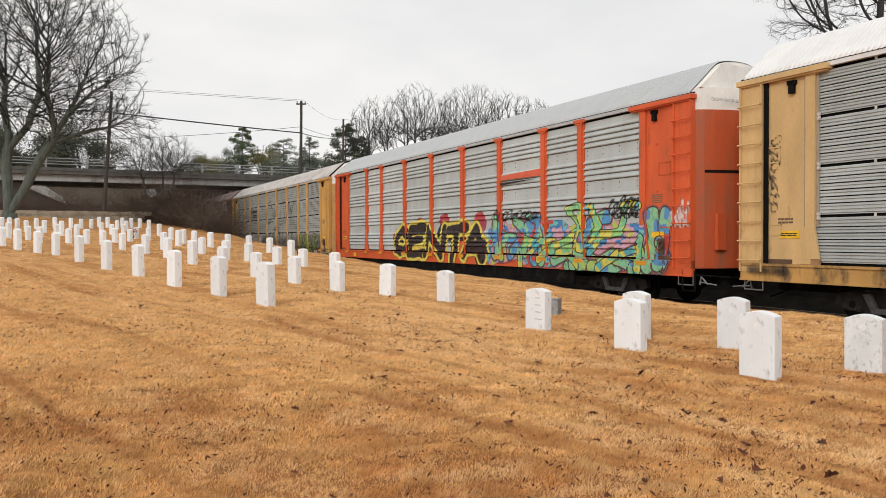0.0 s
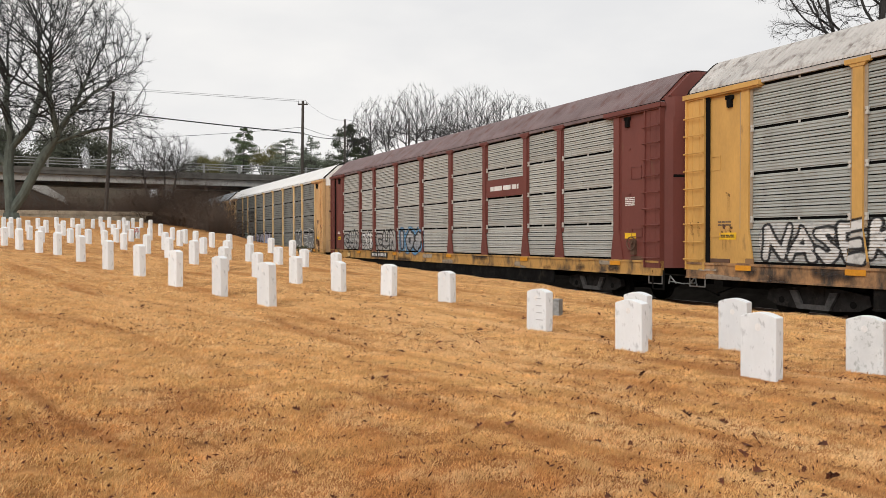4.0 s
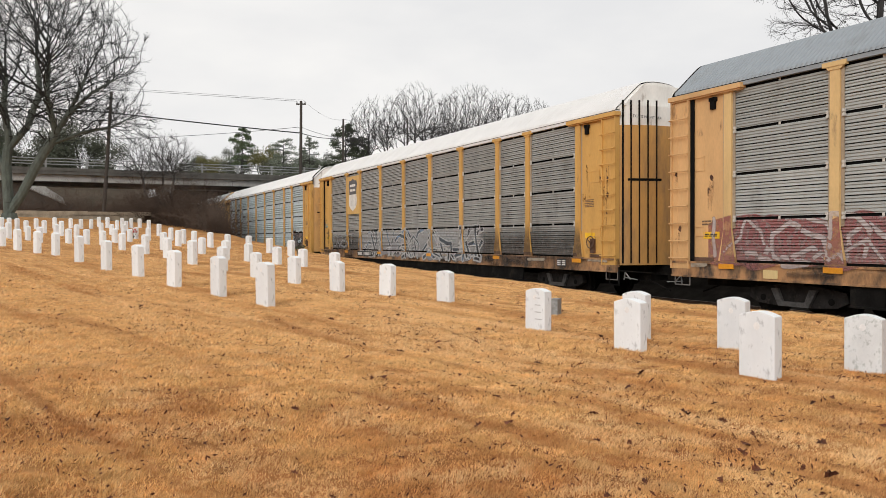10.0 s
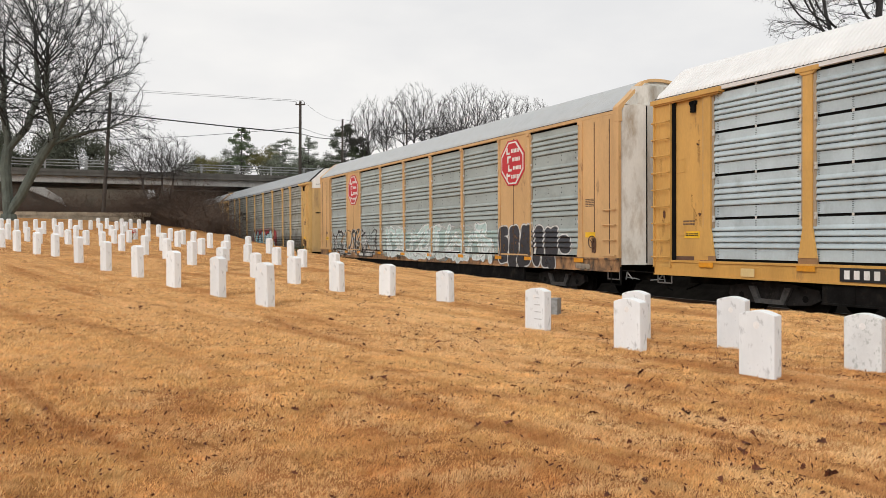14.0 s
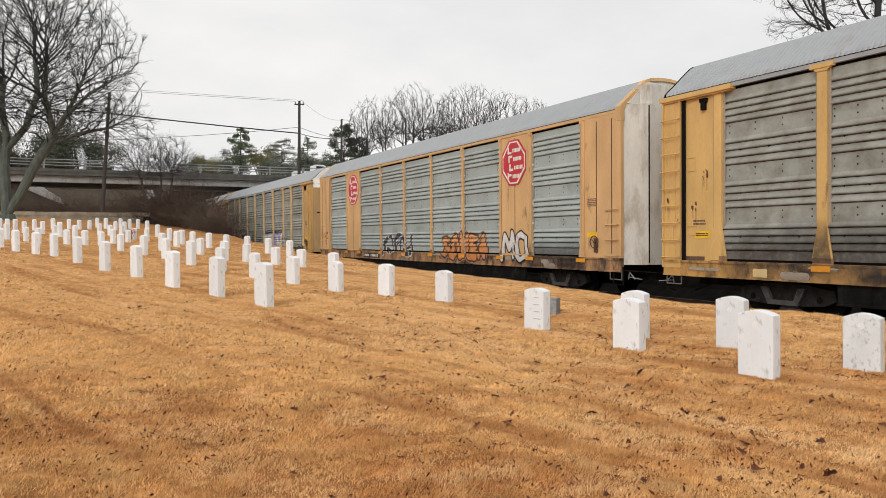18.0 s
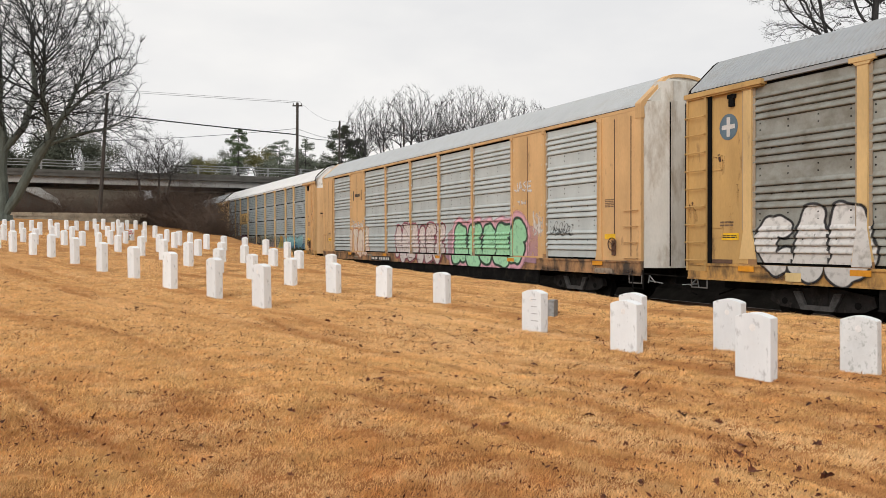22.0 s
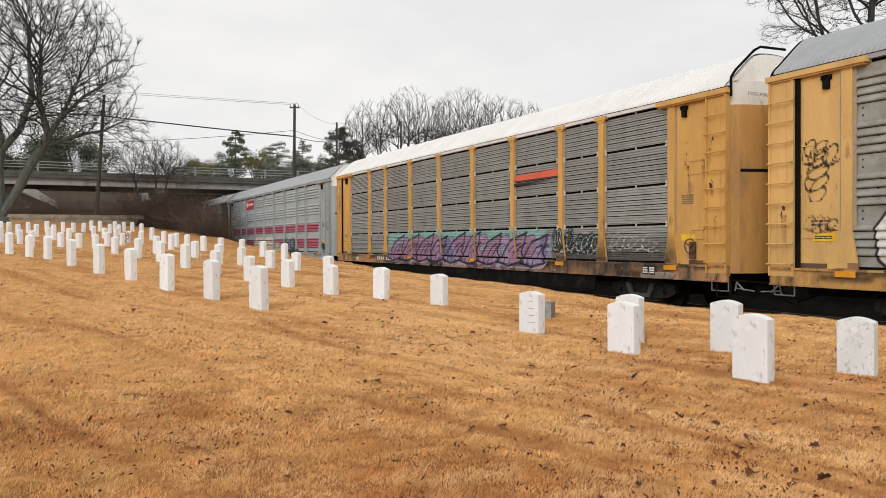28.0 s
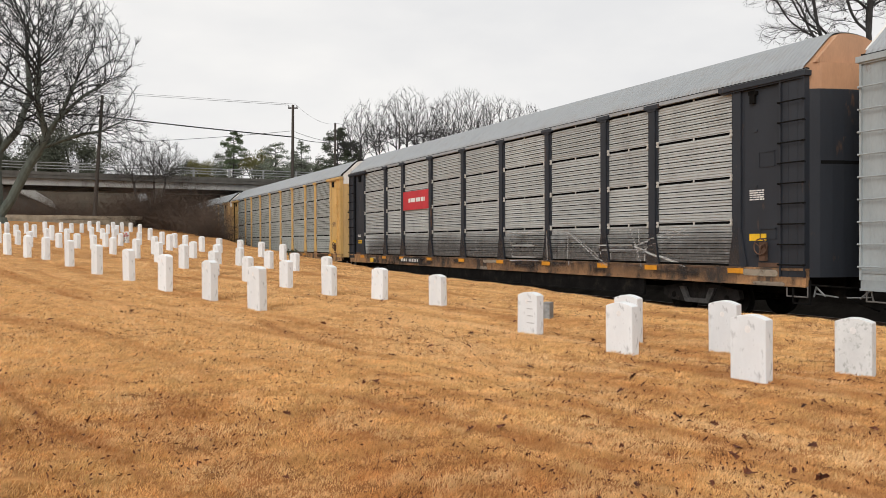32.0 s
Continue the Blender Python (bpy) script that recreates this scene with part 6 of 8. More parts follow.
# ---- paint, plates and emblems on the cars ----
def spray(name, fill, fill2=None, line=None, line_w=0.05, halo=None, halo_w=0.0, palette=(), cover=1.0, scale=1.3, soft=0.012, crisp=False):
    """Spray paint whose edge follows the stored distance 'edge' to its outline (negative inside)."""
    m = bpy.data.materials.new(name)
    m.use_nodes = True
    n, l = m.node_tree.nodes, m.node_tree.links
    b = n["Principled BSDF"]
    b.inputs["Roughness"].default_value = 0.6
    edge = n.new("ShaderNodeAttribute")
    edge.attribute_name = "edge"
    rise = n.new("ShaderNodeAttribute")
    rise.attribute_name = "rise"
    co = n.new("ShaderNodeTexCoord")
    tex = n.new("ShaderNodeTexNoise")
    tex.inputs["Scale"].default_value, tex.inputs["Detail"].default_value = scale, 1.5
    l.new(co.outputs["Object"], tex.inputs["Vector"])
    ramp = n.new("ShaderNodeValToRGB")
    if palette:
        ramp.color_ramp.interpolation = "CONSTANT"
        for i, c in enumerate(palette):
            e = ramp.color_ramp.elements[i] if i < 2 else ramp.color_ramp.elements.new(0.5)
            e.position, e.color = (0 if i == 0 else 0.30 + 0.40 * i / len(palette)), (*c, 1)
        l.new(tex.outputs[0], ramp.inputs[0])
    else:
        ramp.color_ramp.elements[0].position, ramp.color_ramp.elements[0].color = 0.25, (*(fill2 or fill), 1)
        ramp.color_ramp.elements[1].position, ramp.color_ramp.elements[1].color = 0.75, (*fill, 1)
        mix = n.new("ShaderNodeMath")
        mix.operation = "MULTIPLY_ADD"
        mix.inputs[1].default_value = 0.35
        l.new(tex.outputs[0], mix.inputs[0])
        sub = n.new("ShaderNodeMath")
        sub.operation = "MULTIPLY"
        sub.inputs[1].default_value = 0.75
        l.new(rise.outputs["Fac"], sub.inputs[0])
        l.new(sub.outputs[0], mix.inputs[2])
        l.new(mix.outputs[0], ramp.inputs[0])
    colour = ramp.outputs[0]

    def below(limit, soft=0.012):
        r = n.new("ShaderNodeMapRange")
        r.inputs["From Min"].default_value, r.inputs["From Max"].default_value = limit - soft, limit + soft
        r.inputs["To Min"].default_value, r.inputs["To Max"].default_value = 1.0, 0.0
        l.new(edge.outputs["Fac"], r.inputs[0])
        return r.outputs[0]

    def over(under, top, fac):
        x = n.new("ShaderNodeMix")
        x.data_type = "RGBA"
        l.new(fac, x.inputs["Factor"])
        if isinstance(under, tuple):
            x.inputs["A"].default_value = (*under, 1)
        else:
            l.new(under, x.inputs["A"])
        l.new(top, x.inputs["B"])
        return x.outputs["Result"]

    outer = 0.0
    if line:
        colour = over(line, colour, below(-line_w / 2))
        outer = line_w / 2
    if halo:
        colour = over(halo, colour, below(outer, 0.02))
        outer += halo_w
    l.new(colour, b.inputs["Base Color"])
    wear = n.new("ShaderNodeTexNoise")
    wear.inputs["Scale"].default_value, wear.inputs["Detail"].default_value = 7.0, 5
    l.new(co.outputs["Object"], wear.inputs["Vector"])
    worn = n.new("ShaderNodeMapRange")
    worn.inputs["From Min"].default_value, worn.inputs["From Max"].default_value = 0.25, 0.5
    worn.inputs["To Min"].default_value, worn.inputs["To Max"].default_value = cover * 0.55, cover
    l.new(wear.outputs[0], worn.inputs[0])
    alpha = n.new("ShaderNodeMath")
    alpha.operation = "MULTIPLY"
    l.new(below(outer, soft if halo_w < 0.08 or crisp else 0.07), alpha.inputs[0])
    l.new(worn.outputs[0], alpha.inputs[1])
    l.new(alpha.outputs[0], b.inputs["Alpha"])
    return m


GLYPHS = {
    "A": [[(0, 0), (0.5, 1), (1, 0)], [(0.22, 0.36), (0.78, 0.36)]],
    "B": [[(0, 0), (0, 1), (0.7, 1), (0.85, 0.78), (0.65, 0.54), (0, 0.52)], [(0.65, 0.54), (1, 0.28), (0.75, 0), (0, 0)]],
    "C": [[(1, 0.82), (0.6, 1), (0.15, 0.85), (0, 0.5), (0.15, 0.15), (0.6, 0), (1, 0.18)]],
    "D": [[(0, 0), (0, 1), (0.6, 1), (1, 0.68), (1, 0.32), (0.6, 0), (0, 0)]],
    "E": [[(1, 1), (0, 1), (0, 0), (1, 0)], [(0, 0.5), (0.8, 0.5)]],
    "H": [[(0, 0), (0, 1)], [(1, 0), (1, 1)], [(0, 0.5), (1, 0.5)]],
    "I": [[(0.5, 0), (0.5, 1)]],
    "J": [[(1, 1), (1, 0.25), (0.6, 0), (0.1, 0.2)]],
    "K": [[(0, 0), (0, 1)], [(1, 1), (0, 0.45), (1, 0)]],
    "L": [[(0, 1), (0, 0), (1, 0)]],
    "M": [[(0, 0), (0.05, 1), (0.5, 0.4), (0.95, 1), (1, 0)]],
    "N": [[(0, 0), (0, 1), (1, 0), (1, 1)]],
    "O": [[(0.5, 1), (0.1, 0.8), (0, 0.5), (0.1, 0.2), (0.5, 0), (0.9, 0.2), (1, 0.5), (0.9, 0.8), (0.5, 1)]],
    "R": [[(0, 0), (0, 1), (0.7, 1), (0.95, 0.76), (0.65, 0.5), (0, 0.48)], [(0.5, 0.48), (1, 0)]],
    "S": [[(1, 0.85), (0.5, 1), (0.05, 0.78), (0.5, 0.5), (0.95, 0.26), (0.5, 0), (0, 0.15)]],
    "T": [[(0, 1), (1, 1)], [(0.5, 1), (0.5, 0)]],
    "U": [[(0, 1), (0, 0.3), (0.5, 0), (1, 0.3), (1, 1)]],
    "W": [[(0, 1), (0.25, 0), (0.5, 0.7), (0.75, 0), (1, 1)]],
    "Y": [[(0, 1), (0.5, 0.5), (1, 1)], [(0.5, 0.5), (0.5, 0)]],
}


def word_lines(word, wide, high, thick, seed=1, jitter=0.10):
    """Stroke segments of a word that fills wide x high, a list for each letter; letters crowd one another."""
    rng = random.Random(seed)
    out, n = [], len(word)
    pitch = wide / n
    for i, ch in enumerate(word):
        t = thick * rng.uniform(0.92, 1.1)
        lw = max(pitch * 0.34, pitch * 1.08 - t)
        x0, z0 = (i + 0.5) * pitch - lw / 2, t / 2 + rng.uniform(0, jitter) * high
        lh = high - t / 2 - rng.uniform(0, jitter) * high - z0
        slant = rng.uniform(-0.10, 0.16) * lw
        swell = rng.uniform(-0.06, 0.06) * high
        letter = []
        for stroke in GLYPHS[ch]:
            pts = [(x0 + (u + rng.gauss(0, 0.05)) * lw + slant * w, z0 + (w + rng.gauss(0, 0.03)) * lh + swell * math.sin(3 * u)) for u, w in stroke]
            wide_at = [t * rng.uniform(0.7, 1.25) * (1.15 if j in (0, len(pts) - 1) else 1.0) for j in range(len(pts))]
            letter += [(a, b, ta, tb) for a, b, ta, tb in zip(pts[:-1], pts[1:], wide_at[:-1], wide_at[1:])]
        out.append(letter)
    return out


def wild_lines(wide, high, n, thick, seed, steep=0.6):
    """Interlocking bent strokes: a piece that cannot be read."""
    rng = random.Random(seed)
    out = []
    for i in range(n):
        x = wide * (i + 0.5) / n + rng.uniform(-0.3, 0.3) * wide / n
        z = rng.uniform(0.05, 0.3) * high
        a = rng.choice((1, -1)) * rng.uniform(0.2, 1.2) + math.pi / 2 * steep
        p = (x, z)
        t = thick * rng.uniform(0.7, 1.2)
        chain = []
        for k in range(rng.randint(2, 4)):
            q = (min(wide - t / 2, max(t / 2, p[0] + math.cos(a) * high * 0.42)), min(high - t / 2, max(t / 2, p[1] + math.sin(a) * high * 0.42)))
            chain.append((p, q, t))
            p, a = q, a + rng.uniform(-1.7, 1.7)
        out.append(chain)
    return out


def scrawl_lines(wide, high, n, seed, thick=0.035):
    """A thin looping hand-drawn tag."""
    rng = random.Random(seed)
    out, p = [], None
    loop, lean = wide / n * rng.uniform(0.7, 1.1), rng.uniform(0.2, 0.5)
    tall = [rng.uniform(0.45, 1.0) for _ in range(n + 2)]
    for i in range(n * 9):
        t = i / 9
        h = tall[int(t)] * high
        q = (wide * t / n + loop * math.sin(6.283 * t + 1.0) + lean * 0.1 * h, 0.5 * h * (1 + math.sin(6.283 * t)) + 0.1 * high * math.sin(2.3 * t))
        if p and rng.random() > 0.05:
            out.append((p, q, thick))
        p = q
    return out


def cloud_lines(wide, high, seed):
    """A filled patch with an uneven edge."""
    rng = random.Random(seed)
    n = max(2, int(wide / (high * 0.45)))
    return [((wide * (i + 0.5) / n, high * rng.uniform(0.42, 0.5)), (wide * (i + 1.2) / n, high * rng.uniform(0.45, 0.55)), high * rng.uniform(0.7, 1.0)) for i in range(n)]


def distance(lines, u, w):
    """Distance to the outline; each letter of a word lies over the one before."""
    groups = lines if isinstance(lines[0], list) else [lines]
    whole = np.full(u.shape, 9.0)
    s = groups[0][0][0][0] * 7.0
    thin = max(seg[2] for seg in groups[0]) < 0.1
    bend = 0.0 if thin or groups is not lines else 0.028
    u, w = (u + bend * np.sin(4.1 * w + 2.3 * u + s) + 0.6 * bend * np.sin(9.0 * w + 5.0 * u + 1.7 * s),
            w + bend * np.sin(3.3 * u + 1.1 + s) + 0.6 * bend * np.sin(8.0 * u - 4.0 * w + 2.1 * s))
    for group in groups:
        d = np.full(u.shape, 9.0)
        for (ax, az), (bx, bz), t, *more in group:
            dx, dz = bx - ax, bz - az
            k = np.clip(((u - ax) * dx + (w - az) * dz) / max(1e-9, dx * dx + dz * dz), 0, 1)
            d = np.minimum(d, np.hypot(u - ax - k * dx, w - az - k * dz) - (t + ((more[0] if more else t) - t) * k) / 2)
        whole = np.where(d < 0.04, d, np.minimum(whole, d))
    return whole


def side_patches(style, y_lo, y_hi, z_lo, z_hi):
    """The outer surface of a car's side as patches: (y range, points (x, z) up the patch)."""
    stops, blank = post_stops(style)
    bays = [(a + 0.08, b - 0.08, i in blank) for i, (a, b) in enumerate(zip(stops[:-1], stops[1:]))]
    sheets = [[(SIDE + 0.085 + x, z) for x, z in section] for section in profiles(style)]
    patches = [(a, b, [[(SIDE + 0.02, 1.23), (SIDE + 0.02, EAVE - 0.15)]] if flat else sheets) for a, b, flat in bays]
    half = 0.11 if style != "C" else 0.065
    patches += [(s - half, s + half, [[(SIDE, 1.20), (SIDE, EAVE - 0.2)]]) for s in stops]
    patches += [(-HALF, HALF, [[(SIDE - 0.032, SILL_LO), (SIDE - 0.032, SILL_HI)]])]
    flat = SIDE + 0.05 if style != "C" else SIDE
    ends = ((-HALF, stops[0] - 0.1), (stops[-1] + 0.1, HALF)) if style == "C" else ((-HALF + 0.63, stops[0] - 0.1), (stops[-1] + 0.1, HALF - 0.75))
    patches += [(a, b, [[(flat, SILL_HI), (flat, EAVE - 0.2)]]) for a, b in ends]
    if style != "C":
        patches += [(a, b, [[(SIDE - 0.01, SILL_HI), (SIDE - 0.01, EAVE - 0.2)]]) for a, b in ((-HALF, -HALF + 0.62), (HALF - 0.62, HALF))]
    for a, b, columns in patches:
        centre = (a + b) / 2 if style != "C" and b - a < 0.225 else None
        a, b = max(a, y_lo), min(b, y_hi)
        if b - a < 0.02:
            continue
        for pts in columns:
            fine = []
            for (x0, z0), (x1, z1) in zip(pts[:-1], pts[1:]):
                k = max(1, math.ceil((z1 - z0) / 0.045))
                fine += [(x0 + (x1 - x0) * i / k, z0 + (z1 - z0) * i / k) for i in range(k)]
            fine.append(pts[-1])
            fine = [p for p in fine if z_lo <= p[1] <= z_hi]
            if len(fine) > 1:
                yield a, b, fine, centre


LAYERS = {}                            # how many coats of paint lie on each car


def graffiti(k, y_left, y_right, z_lo, z_hi, lines, mat, label, reach=0.12, under=False):
    """Paint that lies on the ribs, posts and sill of car k."""
    style, car = CARS[k][2], TRAIN[k][1]
    fine = mat in (G_INK, G_WHITE_LINE, G_MAROON, G_PALELINE, G_PALEPINK)
    key = (k, under, fine)
    LAYERS[key] = LAYERS.get(key, 0) + 1
    lift = (0.0015 if under else 0.0125 if fine else 0.006) + 0.0004 * min(12, LAYERS[key])
    verts, faces, edge, rise = [], [], [], []
    for a, b, pts, centre in side_patches(style, y_right - reach, y_left + reach, z_lo - reach, z_hi + reach):
        m = max(2, math.ceil((b - a) / 0.055) + 1)
        ys = np.linspace(a, b, m)
        yy, zz = np.meshgrid(ys, [z for _, z in pts], indexing="ij")
        if centre is not None:          # the flared foot of a post
            yy = centre + (yy - centre) * (1 + np.clip((1.95 - zz) / 0.74, 0, 1))
        d = distance(lines, y_left - yy, zz - z_lo)
        if d.min() > reach:
            continue
        keep = d < reach + 0.06
        index = -np.ones(d.shape, int)
        base, n = len(verts), len(pts)
        for i in range(m):
            for j in range(n):
                index[i, j] = base + i * n + j
                verts.append((pts[j][0] - lift, yy[i, j], pts[j][1]))
        edge += d.ravel().tolist()
        rise += ((zz - z_lo) / (z_hi - z_lo)).ravel().tolist()
        for i in range(m - 1):
            for j in range(n - 1):
                if keep[i:i + 2, j:j + 2].any():
                    faces.append((index[i, j], index[i, j + 1], index[i + 1, j + 1], index[i + 1, j]))
    if not faces:
        return
    me = bpy.data.meshes.new("graffiti")
    me.from_pydata(verts, [], faces)
    for name, values in (("edge", edge), ("rise", rise)):
        me.attributes.new(name, "FLOAT", "POINT").data.foreach_set("value", values)
    me.materials.append(mat)
    tagged(part("graffiti", me, None, car, label), kind="stuff")


INK = (0.012, 0.012, 0.014)
CHALK = (0.72, 0.72, 0.70)
G_YELLOW = spray("black_letters_yellow_edge", (0.022, 0.014, 0.014), (0.03, 0.014, 0.016), None, 0.0, (0.72, 0.60, 0.10), 0.13, crisp=True)
G_DOT = spray("red_spray_dots", (0.42, 0.035, 0.045), (0.32, 0.06, 0.14))
G_RIM = spray("black_spray_rim", INK, INK)
G_WILD = spray("many_coloured_piece", INK, None, INK, 0.035, (0.35, 0.12, 0.15), 0.03,
               palette=((0.55, 0.07, 0.05), (0.08, 0.30, 0.55), (0.10, 0.26, 0.52), (0.24, 0.52, 0.30), (0.20, 0.50, 0.52), (0.40, 0.55, 0.14), (0.50, 0.28, 0.40)), scale=1.5)
G_WILD2 = spray("green_yellow_piece", INK, None, INK, 0.03, palette=((0.30, 0.55, 0.16), (0.18, 0.52, 0.30), (0.62, 0.56, 0.10), (0.10, 0.42, 0.50), (0.55, 0.06, 0.04)), scale=1.6)
G_INK = spray("thin_black_spray", INK, cover=0.85)
G_WHITE_LINE = spray("thin_white_spray", CHALK, cover=0.75)
G_LIME = spray("lime_spray", (0.35, 0.42, 0.04), (0.20, 0.30, 0.05), INK, 0.035, cover=0.8)
G_CLEAR = spray("black_outline_white_letters", (0.45, 0.44, 0.42), (0.33, 0.32, 0.31), INK, 0.075, cover=0.9)
G_WHITE = spray("white_fill_black_outline", (0.68, 0.67, 0.65), (0.55, 0.54, 0.52), INK, 0.055)
G_BLUE_BW = spray("black_letters_on_blue", (0.4, 0.4, 0.4), (0.25, 0.27, 0.3), INK, 0.10, (0.12, 0.30, 0.50), 0.10)
G_PERI = spray("periwinkle_letters", (0.56, 0.52, 0.62), (0.30, 0.36, 0.62), INK, 0.07)
G_TEALWHITE = spray("teal_white_letters", (0.40, 0.62, 0.58), (0.55, 0.6, 0.62), INK, 0.05)
G_GREYWHITE = spray("grey_letters_white_edge", (0.10, 0.10, 0.10), (0.2, 0.2, 0.2), (0.6, 0.6, 0.58), 0.05)
G_ARROW = spray("white_blue_black_arrows", INK, None, (0.5, 0.5, 0.5), 0.06,
                palette=((0.35, 0.35, 0.36), (0.02, 0.02, 0.025), (0.06, 0.08, 0.10), (0.16, 0.24, 0.36), (0.42, 0.42, 0.42)), cover=0.85)
G_MOSS = spray("faded_moss_spray", (0.16, 0.18, 0.11), (0.24, 0.15, 0.11), (0.30, 0.30, 0.27), 0.03, cover=0.6)
G_MAROON = spray("dark_maroon_spray", (0.14, 0.04, 0.05), cover=0.9)
G_SMOKE = spray("smoky_letters", (0.16, 0.13, 0.13), (0.30, 0.27, 0.26), INK, 0.09, cover=0.9)
G_PALETEAL = spray("pale_mint_letters", (0.46, 0.60, 0.58), (0.58, 0.66, 0.65), (0.72, 0.75, 0.74), 0.055, cover=0.95)
G_BW = spray("black_white_piece", INK, None, (0.55, 0.55, 0.53), 0.05, palette=((0.6, 0.6, 0.58), INK, (0.05, 0.05, 0.05), (0.5, 0.3, 0.1)), cover=0.9)
G_BLACKBUB = spray("black_bubble_white_edge", (0.035, 0.036, 0.045), (0.03, 0.03, 0.034), (0.62, 0.62, 0.60), 0.045)
G_ICE = spray("ice_blue_letters", (0.46, 0.66, 0.70), (0.27, 0.54, 0.66), INK, 0.05, INK, 0.03)
G_ORANGE = spray("orange_letters", (0.62, 0.30, 0.12), (0.55, 0.2, 0.05), (0.06, 0.02, 0.015), 0.08, (0.5, 0.4, 0.3), 0.02)
G_PURPLE = spray("pale_yellow_letters", (0.62, 0.60, 0.36), (0.60, 0.60, 0.40), (0.34, 0.31, 0.60), 0.05, (0.30, 0.28, 0.56), 0.06)
G_BRICK = spray("pale_painted_bricks", (0.42, 0.43, 0.44), (0.36, 0.37, 0.38), INK, 0.04)
G_GREEN = spray("mint_green_bubble_letters", (0.30, 0.60, 0.36), (0.36, 0.66, 0.42), (0.015, 0.05, 0.03), 0.09, (0.66, 0.36, 0.42), 0.16)
G_PINK = spray("pale_pink_bubble_letters", (0.62, 0.54, 0.51), (0.62, 0.57, 0.55), (0.10, 0.03, 0.04), 0.05, (0.36, 0.10, 0.13), 0.04)
G_TAN = spray("white_tan_letters", (0.66, 0.58, 0.48), (0.66, 0.52, 0.42), (0.42, 0.2, 0.12), 0.05)
G_AQUA = spray("aqua_shape", (0.10, 0.48, 0.55), (0.05, 0.14, 0.25), (0.02, 0.06, 0.1), 0.05, palette=((0.45, 0.62, 0.62), (0.06, 0.42, 0.50), (0.03, 0.12, 0.22), (0.08, 0.35, 0.45)))
G_SUNSET = spray("orange_green_shape", (0.62, 0.32, 0.03), (0.5, 0.5, 0.05), cover=0.75)
G_LILAC = spray("lilac_pink_piece", INK, None, (0.16, 0.10, 0.20), 0.03,
                palette=((0.20, 0.17, 0.32), (0.34, 0.27, 0.41), (0.33, 0.19, 0.30), (0.37, 0.17, 0.26), (0.35, 0.25, 0.38)), scale=0.6)
G_CREAM = spray("cream_block_letters", (0.66, 0.63, 0.52), (0.6, 0.56, 0.46), (0.45, 0.42, 0.35), 0.03)
G_NAVYBUB = spray("charcoal_bubble_letters", (0.05, 0.06, 0.09), (0.03, 0.035, 0.05), (0.45, 0.47, 0.5), 0.035)
G_CYAN = spray("cyan_spray", (0.15, 0.5, 0.58), cover=0.8)


B_WILD = spray("many_coloured_ground", INK, None, palette=((0.5, 0.06, 0.05), (0.16, 0.5, 0.48), (0.05, 0.20, 0.46), (0.55, 0.30, 0.36), (0.45, 0.5, 0.08), (0.12, 0.42, 0.36)), scale=1.9)
B_GREY = spray("chalky_grey_ground", (0.40, 0.40, 0.40), (0.30, 0.30, 0.31), cover=0.75)
B_LILAC = spray("teal_ground", (0.24, 0.42, 0.40), (0.38, 0.31, 0.41), cover=0.95)
B_DUSK = spray("dusky_purple", (0.13, 0.10, 0.17), (0.22, 0.12, 0.20), cover=0.8)
B_AQUA = spray("aqua_dome", (0.32, 0.60, 0.62), (0.05, 0.16, 0.26), cover=0.95, scale=2.2, soft=0.12)
B_CHALK = spray("white_ground", (0.60, 0.60, 0.58), (0.45, 0.45, 0.44), cover=0.8)
B_PEACH = spray("peach_ground", (0.62, 0.36, 0.18), (0.56, 0.28, 0.20), cover=0.75, soft=0.05)
B_MAGENTA = spray("magenta_ground", (0.34, 0.12, 0.36), (0.42, 0.10, 0.40), cover=0.8, soft=0.05)
B_SAND = spray("sandy_ground", (0.46, 0.38, 0.26), (0.40, 0.42, 0.36), cover=0.75)
B_OLIVE = spray("faint_olive_ground", (0.30, 0.30, 0.14), (0.38, 0.20, 0.17), cover=0.4, soft=0.12)
G_PALELINE = spray("worn_pale_strokes", (0.56, 0.51, 0.50), (0.49, 0.43, 0.42), cover=0.7)
G_BRIGHTRED = spray("pale_letters_red_edge", (0.50, 0.44, 0.42), (0.43, 0.36, 0.35), (0.40, 0.06, 0.065), 0.06, (0.35, 0.06, 0.065), 0.14, cover=0.75)
G_PALEPINK = spray("thin_pink_spray", (0.62, 0.22, 0.30), cover=0.7)
G_LAVENDER = spray("lavender_strokes", (0.48, 0.43, 0.60), (0.36, 0.36, 0.60), INK, 0.06)
B_REDHAZE = spray("red_haze", (0.50, 0.045, 0.055), (0.46, 0.06, 0.07), cover=0.8, soft=0.16, crisp=True)
B_ICE = spray("ice_blue_ground", (0.42, 0.63, 0.69), (0.36, 0.60, 0.68), INK, 0.06)
B_MINT = spray("pale_mint_ground", (0.46, 0.60, 0.57), (0.40, 0.5, 0.48), cover=0.65)
B_RED = spray("faded_red_ground", (0.33, 0.10, 0.10), (0.30, 0.13, 0.125), cover=0.62)
B_CREAM = spray("lavender_ground", (0.38, 0.36, 0.60), (0.32, 0.29, 0.56), cover=0.9)
B_ROSE = spray("rose_ground", (0.62, 0.36, 0.36), (0.5, 0.3, 0.42), cover=0.55)


def word(k, text, yl, yr, z0, z1, thick, mat, label, reach=0.12, seed=1):
    graffiti(k, yl, yr, z0, z1, word_lines(text, yl - yr, z1 - z0, thick * 1.15, seed), mat, label, reach)


